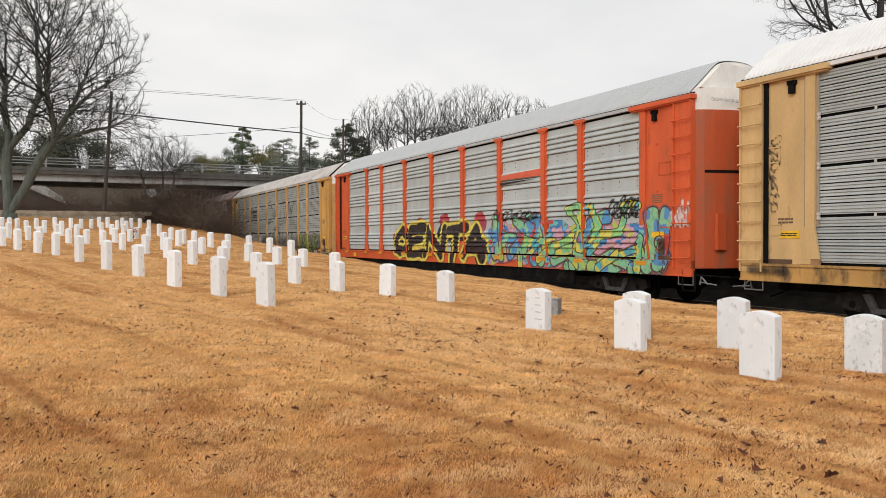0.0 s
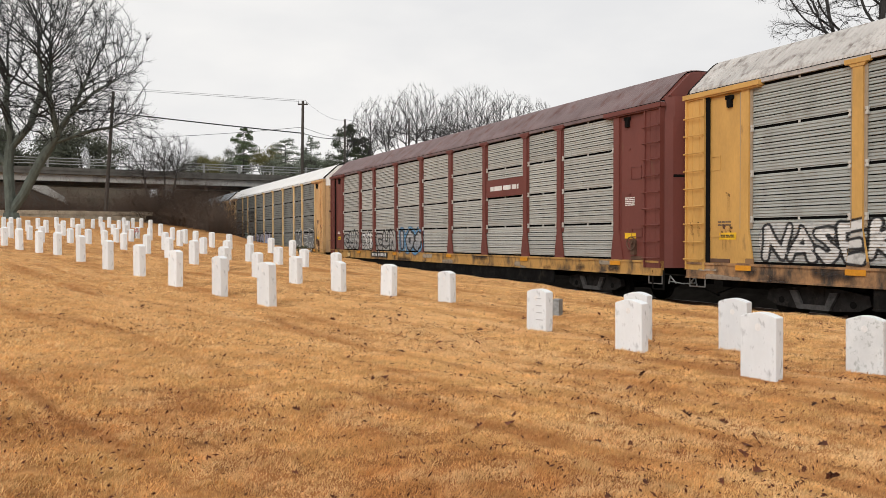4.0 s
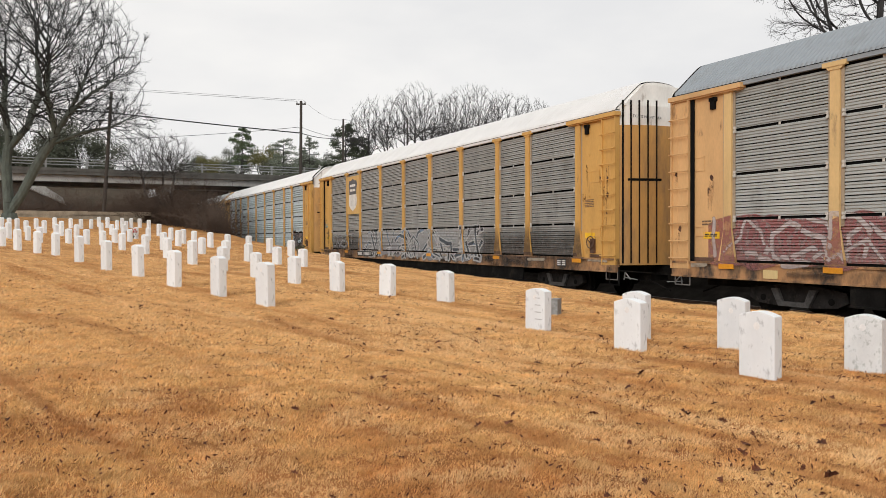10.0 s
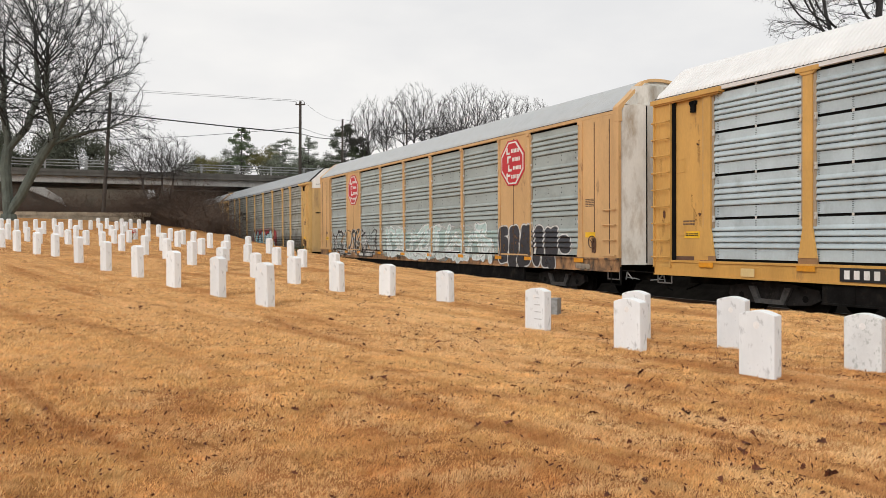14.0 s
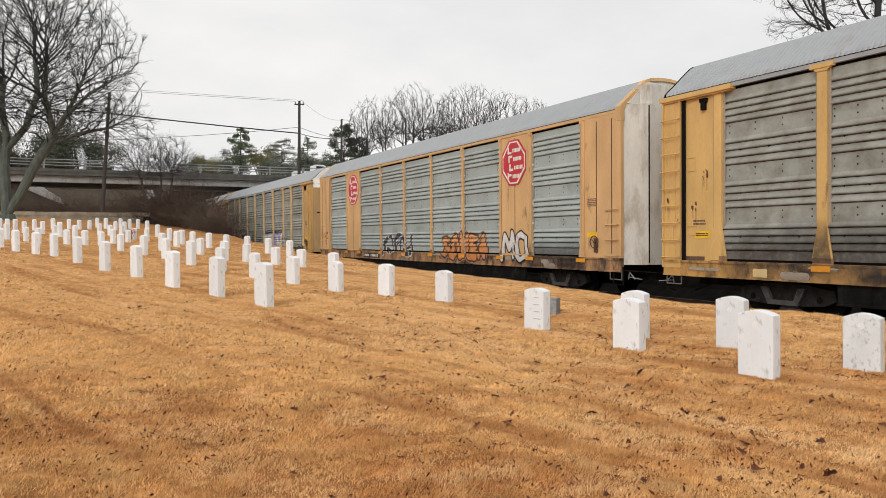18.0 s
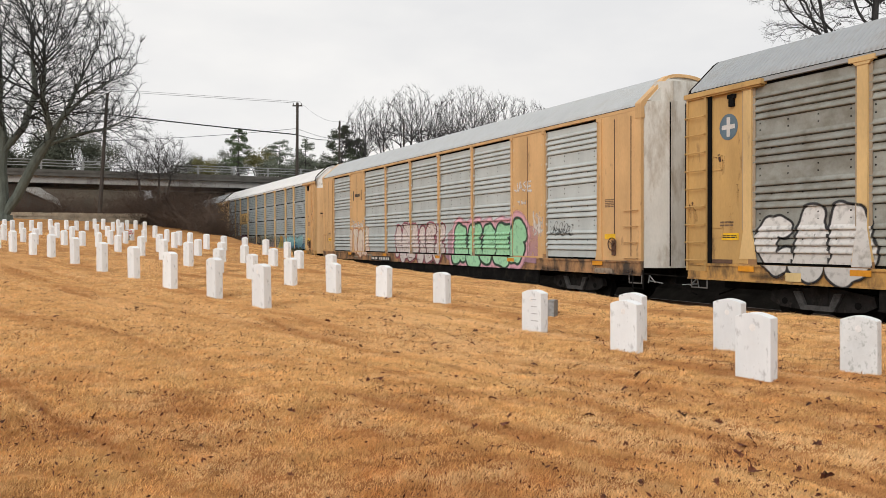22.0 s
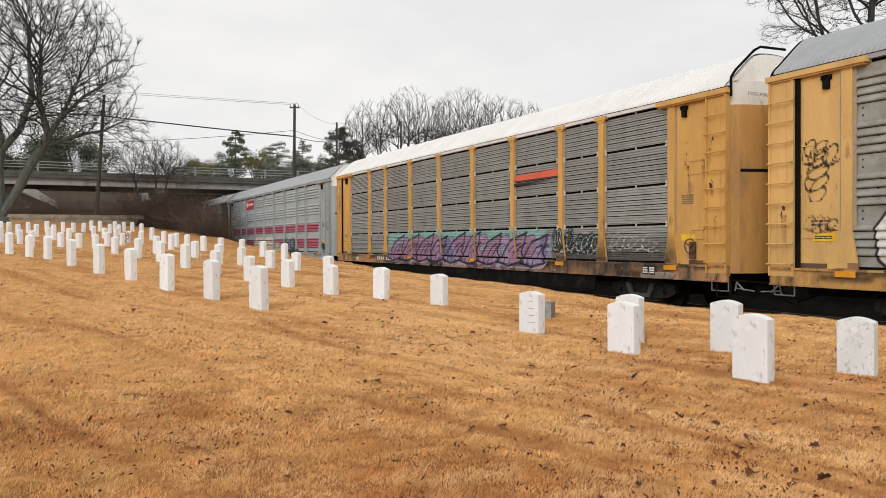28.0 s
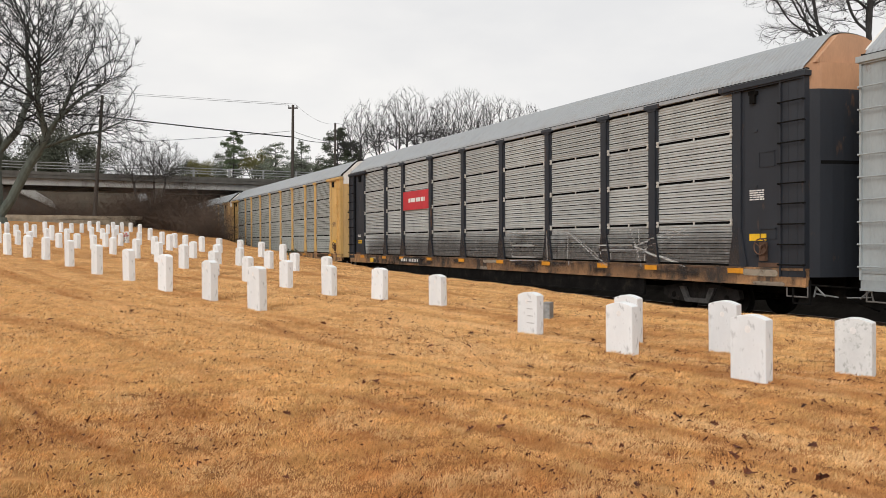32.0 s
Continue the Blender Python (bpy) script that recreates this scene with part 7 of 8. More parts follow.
def wild(k, yl, yr, z0, z1, n, thick, mat, label, seed, reach=0.12):
    graffiti(k, yl, yr, z0, z1, wild_lines(yl - yr, z1 - z0, n, thick, seed), mat, label, reach)


def cloud(k, yl, yr, z0, z1, mat, label, seed, reach=0.1):
    graffiti(k, yl, yr, z0, z1, cloud_lines(yl - yr, z1 - z0, seed), mat, label, reach, True)


def panel(k, yl, yr, z0, z1, mat, label):
    """A block of paint with rounded ends."""
    h = z1 - z0
    graffiti(k, yl, yr, z0, z1, [((h * 0.42, h / 2), (max(h * 0.43, yl - yr - h * 0.42), h / 2), h * 0.96)], mat, label, 0.1, True)


def sickles(k, yl, yr, z0, z1, n, seed):
    """A piece of leaning hooked blades, each with dark curved lines inside."""
    rng = random.Random(seed)
    wide, high = yl - yr, z1 - z0
    fills, arcs = [], []
    pitch = wide / n

    def chain(x, points, thick):
        pts = [(min(wide - 0.05, max(0.05, x + u * pitch)), w * high) for u, w in points]
        return [(a, b, thick) for a, b in zip(pts[:-1], pts[1:])]

    for i in range(n):
        x, tall, lean = pitch * (i - 0.1), rng.uniform(0.86, 0.97), rng.uniform(0.9, 1.25)
        curve = [(0.0, 0.16), (0.14 * lean, 0.40), (0.40 * lean, 0.68), (0.72 * lean, 0.88 * tall), (1.10 * lean, tall)]
        back = [(1.05 * lean, tall), (1.0 * lean, 0.70), (0.86 * lean, 0.42), (1.05 * lean, 0.18)]
        fills.append(chain(x + 0.17, [(u + 0.10, 0.16 + w * 0.62) for u, w in curve], 0.36) + chain(x - 0.12, [(u, 0.22 + w * 0.58) for u, w in back], 0.36)
                     + chain(x, [(0.3, 0.25), (0.9, 0.25)], 0.34))
        arcs += chain(x, curve, 0.065) + chain(x, back, 0.075)
        for step in (0.28, 0.52):
            arcs += chain(x, [(u * 0.8 + step, w * 0.80) for u, w in curve[:4]], 0.055)
        arcs += chain(x, [(0.0, 0.16), (0.5, 0.06), (1.05, 0.18)], 0.065)
    graffiti(k, yl, yr, z0, z1, fills, G_LILAC, "lilac and pink hooked graffiti blades", 0.12)
    graffiti(k, yl, yr, z0, z1, arcs, G_INK, "dark curved graffiti outlines", 0.06)


def scrawl(k, yl, yr, z0, z1, n, mat, label, seed, thick=0.035):
    graffiti(k, yl, yr, z0, z1, scrawl_lines(yl - yr, z1 - z0, n, seed, thick), mat, label, 0.06)


def upright(k, yl, yr, z0, z1, n, mat, label, seed, thick):
    """A tag written down the car's side."""
    lines = [((b[1], b[0]), (a[1], a[0]), t) for a, b, t in scrawl_lines(z1 - z0, yl - yr, n, seed, thick)]
    graffiti(k, yl, yr, z0, z1, lines, mat, label, 0.06)


upright(0, 12.6, 12.3, 2.3, 3.9, 9, G_INK, "thin black graffiti tag", 3, 0.028)
for y, z, r in ((5.6, 1.75, 0.5), (4.7, 2.05, 0.45), (2.9, 2.25, 0.75), (0.6, 2.3, 0.85), (-2.3, 2.3, 0.8), (-3.6, 2.2, 0.9)):
    graffiti(1, y, y - 0.8, z - 0.5, z + 0.5, [((0.35, 0.5), (0.45, 0.5), r)], G_DOT, "round red spray dot", 0.1, True)
word(1, "CENTA", 5.4, -3.2, 0.80, 2.36, 0.60, G_RIM, "black rim round graffiti letters", 0.12, 5)
word(1, "CENTA", 5.4, -3.2, 0.80, 2.36, 0.34, G_YELLOW, "black graffiti letters edged in yellow", 0.2, 5)
cloud(1, -3.4, -12.4, 0.86, 2.35, B_WILD, "red, teal and green spray ground", 1)
wild(1, -3.6, -12.6, 0.80, 2.55, 15, 0.46, G_WILD, "blue, green and red wild graffiti", 5)
wild(1, -5.0, -11.6, 0.80, 2.75, 9, 0.26, G_WILD2, "green and yellow wild graffiti", 15)
scrawl(1, -10.2, -11.4, 2.3, 2.95, 8, G_INK, "black graffiti flourish", 6, 0.06)
scrawl(1, -3.8, -6.5, 2.35, 2.8, 9, G_INK, "black graffiti flourish", 7, 0.05)
scrawl(1, -12.55, -13.3, 2.0, 2.7, 7, G_WHITE_LINE, "white graffiti tag on the ladder panel", 8, 0.05)
graffiti(2, 1.3, -5.8, 2.65, 4.45, word_lines("DATWY", 7.1, 1.8, 0.06, 3, 0.22), G_INK, "tall black graffiti letters", 0.06)
wild(2, 1.2, -5.6, 2.7, 4.4, 7, 0.05, G_INK, "tall black graffiti strokes", 4)
word(2, "ARS", -0.5, -2.0, 2.2, 2.62, 0.045, G_INK, "small black graffiti letters", 0.06, 4)
wild(2, 2.7, -5.6, 1.2, 2.2, 20, 0.15, G_MOSS, "faded green and grey graffiti", 79)
wild(2, -7.0, -10.8, 0.9, 2.05, 11, 0.17, G_LIME, "lime green graffiti", 10)
panel(2, 11.2, 7.9, 1.25, 2.1, B_CHALK, "white spray ground")
word(2, "NASEK", 11.1, 8.0, 1.22, 2.12, 0.17, G_WHITE, "white graffiti letters edged in black", 0.12, 5)
panel(2, 6.5, 3.2, 1.16, 2.12, B_CHALK, "white spray ground")
word(2, "SUNTAK", 6.55, 3.1, 0.95, 2.2, 0.20, G_WHITE, "white graffiti letters edged in black", 0.12, 6)
word(3, "CUN", 11.35, 8.95, 1.2, 2.15, 0.26, G_CLEAR, "black outlined bubble graffiti")
word(3, "DCB", 8.62, 7.0, 1.22, 2.12, 0.16, G_WHITE, "small white graffiti letters")
word(3, "CUN", 6.65, 4.1, 1.2, 2.15, 0.26, G_CLEAR, "black outlined bubble graffiti", seed=4)
word(3, "IOS", 3.9, 1.35, 1.16, 2.12, 0.30, G_BLUE_BW, "black graffiti letters on a blue cloud", 0.2)
wild(4, 8.8, 5.4, 0.80, 2.3, 7, 0.44, G_TEALWHITE, "teal, white and lilac graffiti piece", 12)
wild(4, 10.2, 8.0, 0.80, 2.15, 4, 0.46, G_LAVENDER, "lavender graffiti strokes", 13)
word(4, "ESCWN", 5.05, -0.3, 0.80, 2.3, 0.40, G_PERI, "periwinkle graffiti letters edged in black")
word(4, "KER", -7.4, -11.2, 1.0, 2.45, 0.30, G_GREYWHITE, "grey graffiti letters edged in white")
cloud(5, 12.1, -4.4, 1.1, 2.25, B_RED, "faded red spray ground", 5)
wild(5, 12.1, 7.0, 1.1, 2.25, 14, 0.10, G_PALELINE, "worn pale graffiti strokes", 13)
word(5, "EKE", 6.8, 1.7, 1.05, 2.3, 0.16, G_PALELINE, "worn pale graffiti letters", 0.12, 7)
word(5, "SION", 1.6, -4.2, 0.95, 2.3, 0.20, G_BRIGHTRED, "pale graffiti letters edged in red", 0.22, 8)
scrawl(5, -9.9, -11.4, 1.0, 2.45, 9, G_WHITE_LINE, "thin white graffiti tag", 15, 0.03)
cloud(6, 6.8, -5.8, 0.9, 2.15, B_GREY, "chalky grey spray ground", 2)
wild(6, 6.8, -5.8, 0.9, 2.25, 40, 0.17, G_ARROW, "grey, blue and black arrow graffiti", 16)
word(6, "DUEST", 11.2, 8.0, 1.3, 2.05, 0.07, B_GREY, "faint chalky graffiti letters", 0.06, 17)
wild(7, -8.5, -11.2, 0.85, 2.25, 8, 0.34, G_SMOKE, "smoky graffiti letters edged in black", 18)
wild(7, -8.5, -11.2, 0.95, 2.3, 7, 0.07, G_INK, "thin black graffiti strokes", 19)
cloud(8, 3.6, -6.6, 0.9, 2.15, B_MINT, "pale mint spray ground", 4)
wild(8, 3.6, -6.6, 0.9, 2.3, 24, 0.26, G_PALETEAL, "pale mint graffiti piece", 19)
wild(8, 11.4, 4.7, 0.95, 2.25, 17, 0.20, G_BW, "black and white graffiti piece", 20)
wild(8, 3.6, -6.6, 0.95, 2.25, 26, 0.045, G_WHITE_LINE, "white lines in a mint graffiti piece", 91)
wild(8, 11.4, 4.7, 0.95, 2.25, 22, 0.05, G_INK, "black lines in a graffiti piece", 92)
word(8, "EDHIM", -6.95, -10.35, 0.74, 2.28, 0.38, G_BLACKBUB, "black bubble graffiti letters")
graffiti(8, -10.4, -11.1, 1.2, 1.9, [((0.30, 0.35), (0.40, 0.35), 0.60)], G_BLACKBUB, "round black graffiti dot edged in white")
panel(9, 2.0, -5.1, 0.95, 2.48, B_REDHAZE, "soft red spray haze")
panel(9, 1.7, -4.6, 0.80, 1.70, B_ICE, "ice-blue spray ground edged in black")
word(9, "YATSK", 1.6, -4.2, 0.92, 2.35, 0.40, G_ICE, "ice-blue graffiti letters edged in black", 0.16, 3)
wild(9, 1.4, -4.2, 0.84, 2.2, 15, 0.055, G_INK, "black lines in ice-blue graffiti", 94)
graffiti(9, -4.3, -6.6, 0.84, 1.1, [((0.2, 0.1), (1.9, 0.1), 0.14)], B_REDHAZE, "red spray along the sill", 0.2, True)
wild(10, 4.1, 0.4, 1.0, 2.0, 8, 0.28, G_BLACKBUB, "black graffiti edged in white", 22)
word(10, "SOWEA", -2.35, -6.05, 0.86, 2.0, 0.28, G_ORANGE, "orange graffiti letters")
word(10, "MO", -7.1, -8.7, 0.86, 2.1, 0.20, G_WHITE, "white graffiti letters edged in black")
word(11, "COB", 11.3, 8.6, 0.80, 2.5, 0.46, G_WHITE, "white bubble graffiti letters")
ring = [(12.15 + 0.27 * math.cos(i * 0.3927), 4.28 + 0.30 * math.sin(i * 0.3927)) for i in range(16)]
ROUND_BLUE = material("round_emblem_blue", (0.10, 0.15, 0.19), rough=0.6)
word(11, "BUS", 6.2, 3.7, 1.1, 2.15, 0.075, G_INK, "black graffiti letters", 0.06, 23)
word(11, "UE", 3.4, 1.6, 1.15, 2.1, 0.075, G_INK, "black graffiti letters", 0.06, 24)
word(11, "DOB", 6.05, 3.85, 1.2, 2.05, 0.035, G_INK, "thin black graffiti lines", 0.06, 25)
cloud(11, -0.9, -6.5, 0.88, 2.3, B_CREAM, "lavender spray ground", 6)
word(11, "RELN", -1.3, -6.2, 0.86, 2.2, 0.28, G_PURPLE, "pale yellow graffiti letters on lavender", 0.2)
scrawl(11, -1.3, -6.3, 2.2, 2.42, 6, G_INK, "black wavy line over the letters", 77, 0.045)
for row, (a, b) in enumerate(((0.95, 1.22), (1.25, 1.5), (1.53, 1.78), (1.81, 2.04))):
    for j in range(3):
        y = -6.25 - 0.46 * j - (0.2 if row % 2 else 0)
        graffiti(11, y, y - 0.40, a, b, [((0.1, (b - a) / 2), (0.30, (b - a) / 2), b - a - 0.02)], G_BRICK, "painted grey brick", 0.05)
        if row < 3:
            y = 0.5 - 0.46 * j - (0.2 if row % 2 else 0)
            graffiti(11, y, y - 0.40, a - 0.1, b - 0.1, [((0.1, (b - a) / 2), (0.30, (b - a) / 2), b - a - 0.02)], G_BRICK, "painted grey brick", 0.05)
word(12, "ITAR", 9.15, 6.4, 0.95, 2.35, 0.40, G_TAN, "cream graffiti letters")
scrawl(12, 8.7, 6.9, 2.42, 2.75, 7, G_WHITE_LINE, "white graffiti tag over cream letters", 78, 0.05)
word(12, "ORBIES", 3.1, -1.8, 0.80, 2.5, 0.46, G_PINK, "pale pink bubble graffiti letters")
wild(12, 3.0, -1.7, 0.9, 2.4, 14, 0.03, G_MAROON, "thin dark lines in pale graffiti letters", 93)
cloud(12, -2.2, -8.4, 0.95, 2.3, B_ROSE, "rose spray ground", 7)
word(12, "REDES", -2.8, -7.85, 0.78, 2.45, 0.54, G_GREEN, "mint green bubble graffiti letters", 0.34)
word(12, "JASE", -7.1, -8.15, 3.27, 3.66, 0.05, G_WHITE_LINE, "thin white graffiti word", 0.05)
word(12, "TH", -7.3, -7.85, 2.84, 3.03, 0.04, G_WHITE_LINE, "thin white graffiti letters", 0.05)
scrawl(12, -9.2, -10.3, 1.9, 2.3, 8, G_INK, "thin black graffiti tag", 24, 0.03)
scrawl(12, -8.2, -8.8, 1.9, 2.7, 9, G_WHITE_LINE, "thin white graffiti tag", 25, 0.03)
panel(13, 11.35, 9.3, 1.26, 2.2, B_PEACH, "peach spray ground")
panel(13, 9.1, 7.0, 1.26, 2.2, B_PEACH, "peach spray ground")
word(13, "EASA", 11.3, 9.3, 1.35, 2.1, 0.05, G_PALELINE, "thin pale graffiti lines", 0.06, 26)
word(13, "RASE", 9.1, 7.0, 1.35, 2.1, 0.05, G_PALELINE, "thin pale graffiti lines", 0.06, 27)
panel(13, 6.8, 4.1, 1.24, 2.26, B_MAGENTA, "magenta spray ground")
word(13, "AMTE", 6.6, 4.3, 1.36, 2.16, 0.06, G_PALELINE, "thin pale graffiti letters on magenta", 0.06, 28)
wild(13, 6.8, 4.1, 1.24, 2.2, 9, 0.03, G_PALELINE, "fine pale graffiti lines", 29)
panel(13, 3.9, -6.2, 1.24, 2.1, B_OLIVE, "faint olive and pink spray ground")
wild(13, 3.9, 2.2, 1.4, 2.1, 5, 0.035, G_PALEPINK, "thin pink graffiti lines", 30)
panel(13, 1.5, -0.1, 1.26, 2.2, B_SAND, "sandy round graffiti face")
word(13, "O", 1.35, 0.05, 1.28, 2.18, 0.10, G_INK, "black ring round a graffiti face", 0.06, 2)
word(13, "O", 0.95, 0.4, 1.45, 1.95, 0.05, G_MAROON, "dark ring inside a graffiti face", 0.06, 3)
wild(13, 2.2, 1.2, 1.4, 2.1, 4, 0.04, G_PALEPINK, "thin pink graffiti lines", 31)
word(13, "SAEK", -1.4, -3.6, 1.75, 2.2, 0.03, G_INK, "thin black graffiti word", 0.05, 32)
wild(13, -2.0, -4.6, 1.3, 2.0, 10, 0.035, G_PALEPINK, "thin pink graffiti lines", 28)
word(13, "DUTE", -11.95, -12.6, 1.55, 1.8, 0.035, G_INK, "small black graffiti word", 0.05, 33)
wild(13, -4.9, -6.0, 1.26, 2.05, 4, 0.24, G_SUNSET, "orange and green graffiti blob", 29)
cloud(13, -6.5, -10.4, 1.1, 2.1, B_AQUA, "aqua, white and navy sprayed dome", 8, 0.2)
wild(13, -8.4, -11.1, 0.82, 1.6, 6, 0.16, G_AQUA, "dark blue graffiti strokes", 30)
word(14, "OKER", 11.05, 7.6, 0.9, 2.4, 0.36, G_WHITE, "white bubble graffiti letters")
word(14, "OR", 6.3, 5.45, 1.3, 2.05, 0.16, G_WHITE, "small white graffiti letters")
wild(14, 4.0, 1.2, 1.2, 2.2, 8, 0.16, G_WHITE, "white graffiti", 31)
wild(14, 0.5, -4.0, 1.35, 2.2, 9, 0.18, G_WHITE, "white graffiti", 32)
scrawl(14, 12.55, 11.8, 3.2, 3.8, 3, G_INK, "thin black graffiti tag", 33, 0.04)
upright(14, 12.5, 11.9, 2.55, 3.7, 5, G_INK, "thin black graffiti tag", 53, 0.04)
scrawl(14, 12.5, 11.8, 1.9, 2.25, 4, G_INK, "thin black graffiti tag", 34, 0.03)
panel(15, 6.6, -6.3, 0.84, 2.20, B_LILAC, "teal and lilac spray ground")
sickles(15, 6.4, -6.2, 0.86, 2.14, 9, 5)
wild(15, 6.2, -5.8, 0.82, 1.15, 14, 0.10, B_DUSK, "dark purple graffiti shadows", 35, 0.08)
scrawl(15, -6.4, -8.6, 1.4, 2.1, 9, G_TEALWHITE, "teal graffiti tag", 36, 0.08)
scrawl(15, -9.0, -11.0, 1.5, 2.0, 8, G_WHITE_LINE, "thin white graffiti tag", 37, 0.03)
for j in range(9):
    for row in range(-1, 3):
        y = 3.9 - 0.58 * j + (0.14 if row % 2 else 0)
        graffiti(16, y, y - 0.56, 1.26 + row * 0.31, 1.58 + row * 0.31, [((0.13, 0.13), (0.42, 0.17), 0.30)], G_CREAM, "cream graffiti block", 0.05)
word(16, "LIKUW", -3.3, -6.7, 0.86, 2.12, 0.27, G_NAVYBUB, "charcoal bubble graffiti letters")
scrawl(16, -1.7, -2.8, 1.45, 1.9, 9, G_WHITE_LINE, "thin white graffiti tag", 38, 0.05)
scrawl(16, 12.6, 11.8, 2.3, 2.5, 6, G_CYAN, "cyan spray smear", 39, 0.08)
word(17, "EINHK", -1.9, -9.8, 1.15, 2.15, 0.028, G_WHITE_LINE, "thin white graffiti outlines", 0.06)
word(17, "EINHK", -2.1, -10.0, 1.05, 2.05, 0.022, G_WHITE_LINE, "thin white graffiti outlines", 0.06, 2)
upright(16, 12.5, 11.9, 1.35, 2.25, 6, G_INK, "small black graffiti tag", 61, 0.035)
upright(6, 12.1, 11.85, 1.4, 2.3, 7, G_INK, "small black graffiti tag", 62, 0.03)
scrawl(6, 12.7, 12.1, 2.4, 2.62, 4, G_CYAN, "faint blue spray tag", 63, 0.03)
scrawl(10, 12.75, 12.1, 1.85, 2.25, 5, G_PALEPINK, "pink graffiti tag", 64, 0.03)
upright(10, 12.4, 12.1, 1.3, 1.9, 3, G_PALEPINK, "pink graffiti tag", 65, 0.03)

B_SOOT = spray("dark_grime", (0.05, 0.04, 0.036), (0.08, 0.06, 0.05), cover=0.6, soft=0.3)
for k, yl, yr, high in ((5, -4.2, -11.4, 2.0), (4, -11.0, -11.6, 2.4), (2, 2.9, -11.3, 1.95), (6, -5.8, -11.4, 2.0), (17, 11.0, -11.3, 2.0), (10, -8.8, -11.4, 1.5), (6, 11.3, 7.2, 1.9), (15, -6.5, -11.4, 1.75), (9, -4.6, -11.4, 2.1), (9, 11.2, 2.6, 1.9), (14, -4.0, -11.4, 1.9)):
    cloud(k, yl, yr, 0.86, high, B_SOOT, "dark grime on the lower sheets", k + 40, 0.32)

# patches of soot, bare primer and fresh paint on the sills
B_PRIMER = spray("bare_primer_patch", (0.42, 0.36, 0.28), (0.30, 0.25, 0.20), cover=0.75)
B_SMUDGE = spray("black_sill_smudge", (0.028, 0.022, 0.020), (0.05, 0.035, 0.028), cover=0.85, soft=0.07)
for k in (0, 2, 3, 4, 5, 6, 8, 9, 10, 11, 12, 14, 15, 17, 18):
    rng = random.Random(900 + k)
    for mat, n, what in ((B_SMUDGE, 16 if k in (2, 5, 6, 15, 17) else 9, "black smudges on the sill"), (B_PRIMER, 6, "bare primer patches on the sill")):
        spots = []
        for _ in range(n):
            u, z, w = rng.uniform(0.3, 26.0), rng.uniform(0.03, 0.36), rng.uniform(0.1, 1.1)
            spots.append(((u, z), (u + w, z + rng.uniform(-0.03, 0.03)), rng.uniform(0.05, 0.18)))
        graffiti(k, HALF, -HALF, SILL_LO, SILL_HI - 0.12, spots, mat, what, 0.1, True)

# rust that breaks through the paint of the doors and ladder columns
G_RUST = spray("rust_patch", (0.05, 0.016, 0.012), (0.10, 0.035, 0.018))
G_RUN = spray("rust_run", (0.26, 0.12, 0.05), (0.20, 0.09, 0.04), cover=0.4, soft=0.02)
for k, seed in ((2, 1), (4, 2), (5, 3), (6, 4), (7, 5), (9, 6), (11, 7), (13, 8), (14, 9), (15, 10), (18, 11)):
    rng = random.Random(500 + seed)
    for yl, yr, n in ((-12.55, -13.1, 13 if k in (4, 5) else 7 if k in (6, 15) else 3), (-11.8, -12.6, 2), (12.6, 11.8, 3), (13.3, 12.8, 2)):
        spots = []
        for _ in range(n):
            u, z, h = rng.uniform(0.05, yl - yr - 0.05), rng.uniform(0.3, 2.6), rng.uniform(0.03, 0.30)
            spots.append(((u, z), (u + rng.uniform(-0.05, 0.05), z + h * 0.5), rng.uniform(0.03, 0.10)))
            for _ in range(3):
                v, x = u + rng.gauss(0, 0.06), z + rng.gauss(0, 0.10)
                spots.append(((v, x), (v + rng.uniform(-0.03, 0.03), x + rng.uniform(0, 0.05)), rng.uniform(0.015, 0.04)))
        graffiti(k, yl, yr, 1.4, 4.3, [[q] for q in spots], G_RUST, "rust patches in the paint", 0.06)
        runs = [((u, z - rng.uniform(0.15, 0.5)), (u, z), t * 0.35) for (u, z), q, t in spots]
        graffiti(k, yl, yr, 1.4, 4.3, runs, G_RUN, "rust runs", 0.06, True)

# emblems, number plates and small signs
PLATE_RED = paint("emblem_red", (0.52, 0.035, 0.045), stain=None)
STENCIL = material("faded_stencil", (0.16, 0.10, 0.06), rough=0.7, bump=0)
STRIPE_RED = paint("dull_red_stripe", (0.36, 0.07, 0.11), stain=(0.36, 0.22, 0.22), stain_at=(0.6, 0.8))
PLATE_WHITE = paint("emblem_white", (0.72, 0.71, 0.68))
PLATE_BLACK = material("plate_black", (0.02, 0.02, 0.02), rough=0.6, bump=0)
SIGN_YELLOW = material("sign_yellow", (0.75, 0.45, 0.02), rough=0.5, bump=0.02)
REFLECT = material("amber_reflector", (0.70, 0.29, 0.02), rough=0.4, bump=0.02)
SLATE = material("emblem_slate", (0.10, 0.10, 0.11), rough=0.6, bump=0)
STRIPE_GREY = material("faint_grey_stripe", (0.50, 0.49, 0.47), rough=0.6, bump=0)
RUST_RED = paint("faded_rust_red_letters", (0.40, 0.10, 0.03), stain=(0.42, 0.22, 0.07), stain_scale=8, stain_at=(0.42, 0.6))
PALE_LABEL = paint("pale_yellow_label", (0.66, 0.50, 0.24))
STIRRUP_STEEL = material("worn_stirrup_steel", (0.16, 0.15, 0.14), rough=0.6, bump=0.05)
SALMON = paint("faded_red_strip", (0.62, 0.12, 0.06))


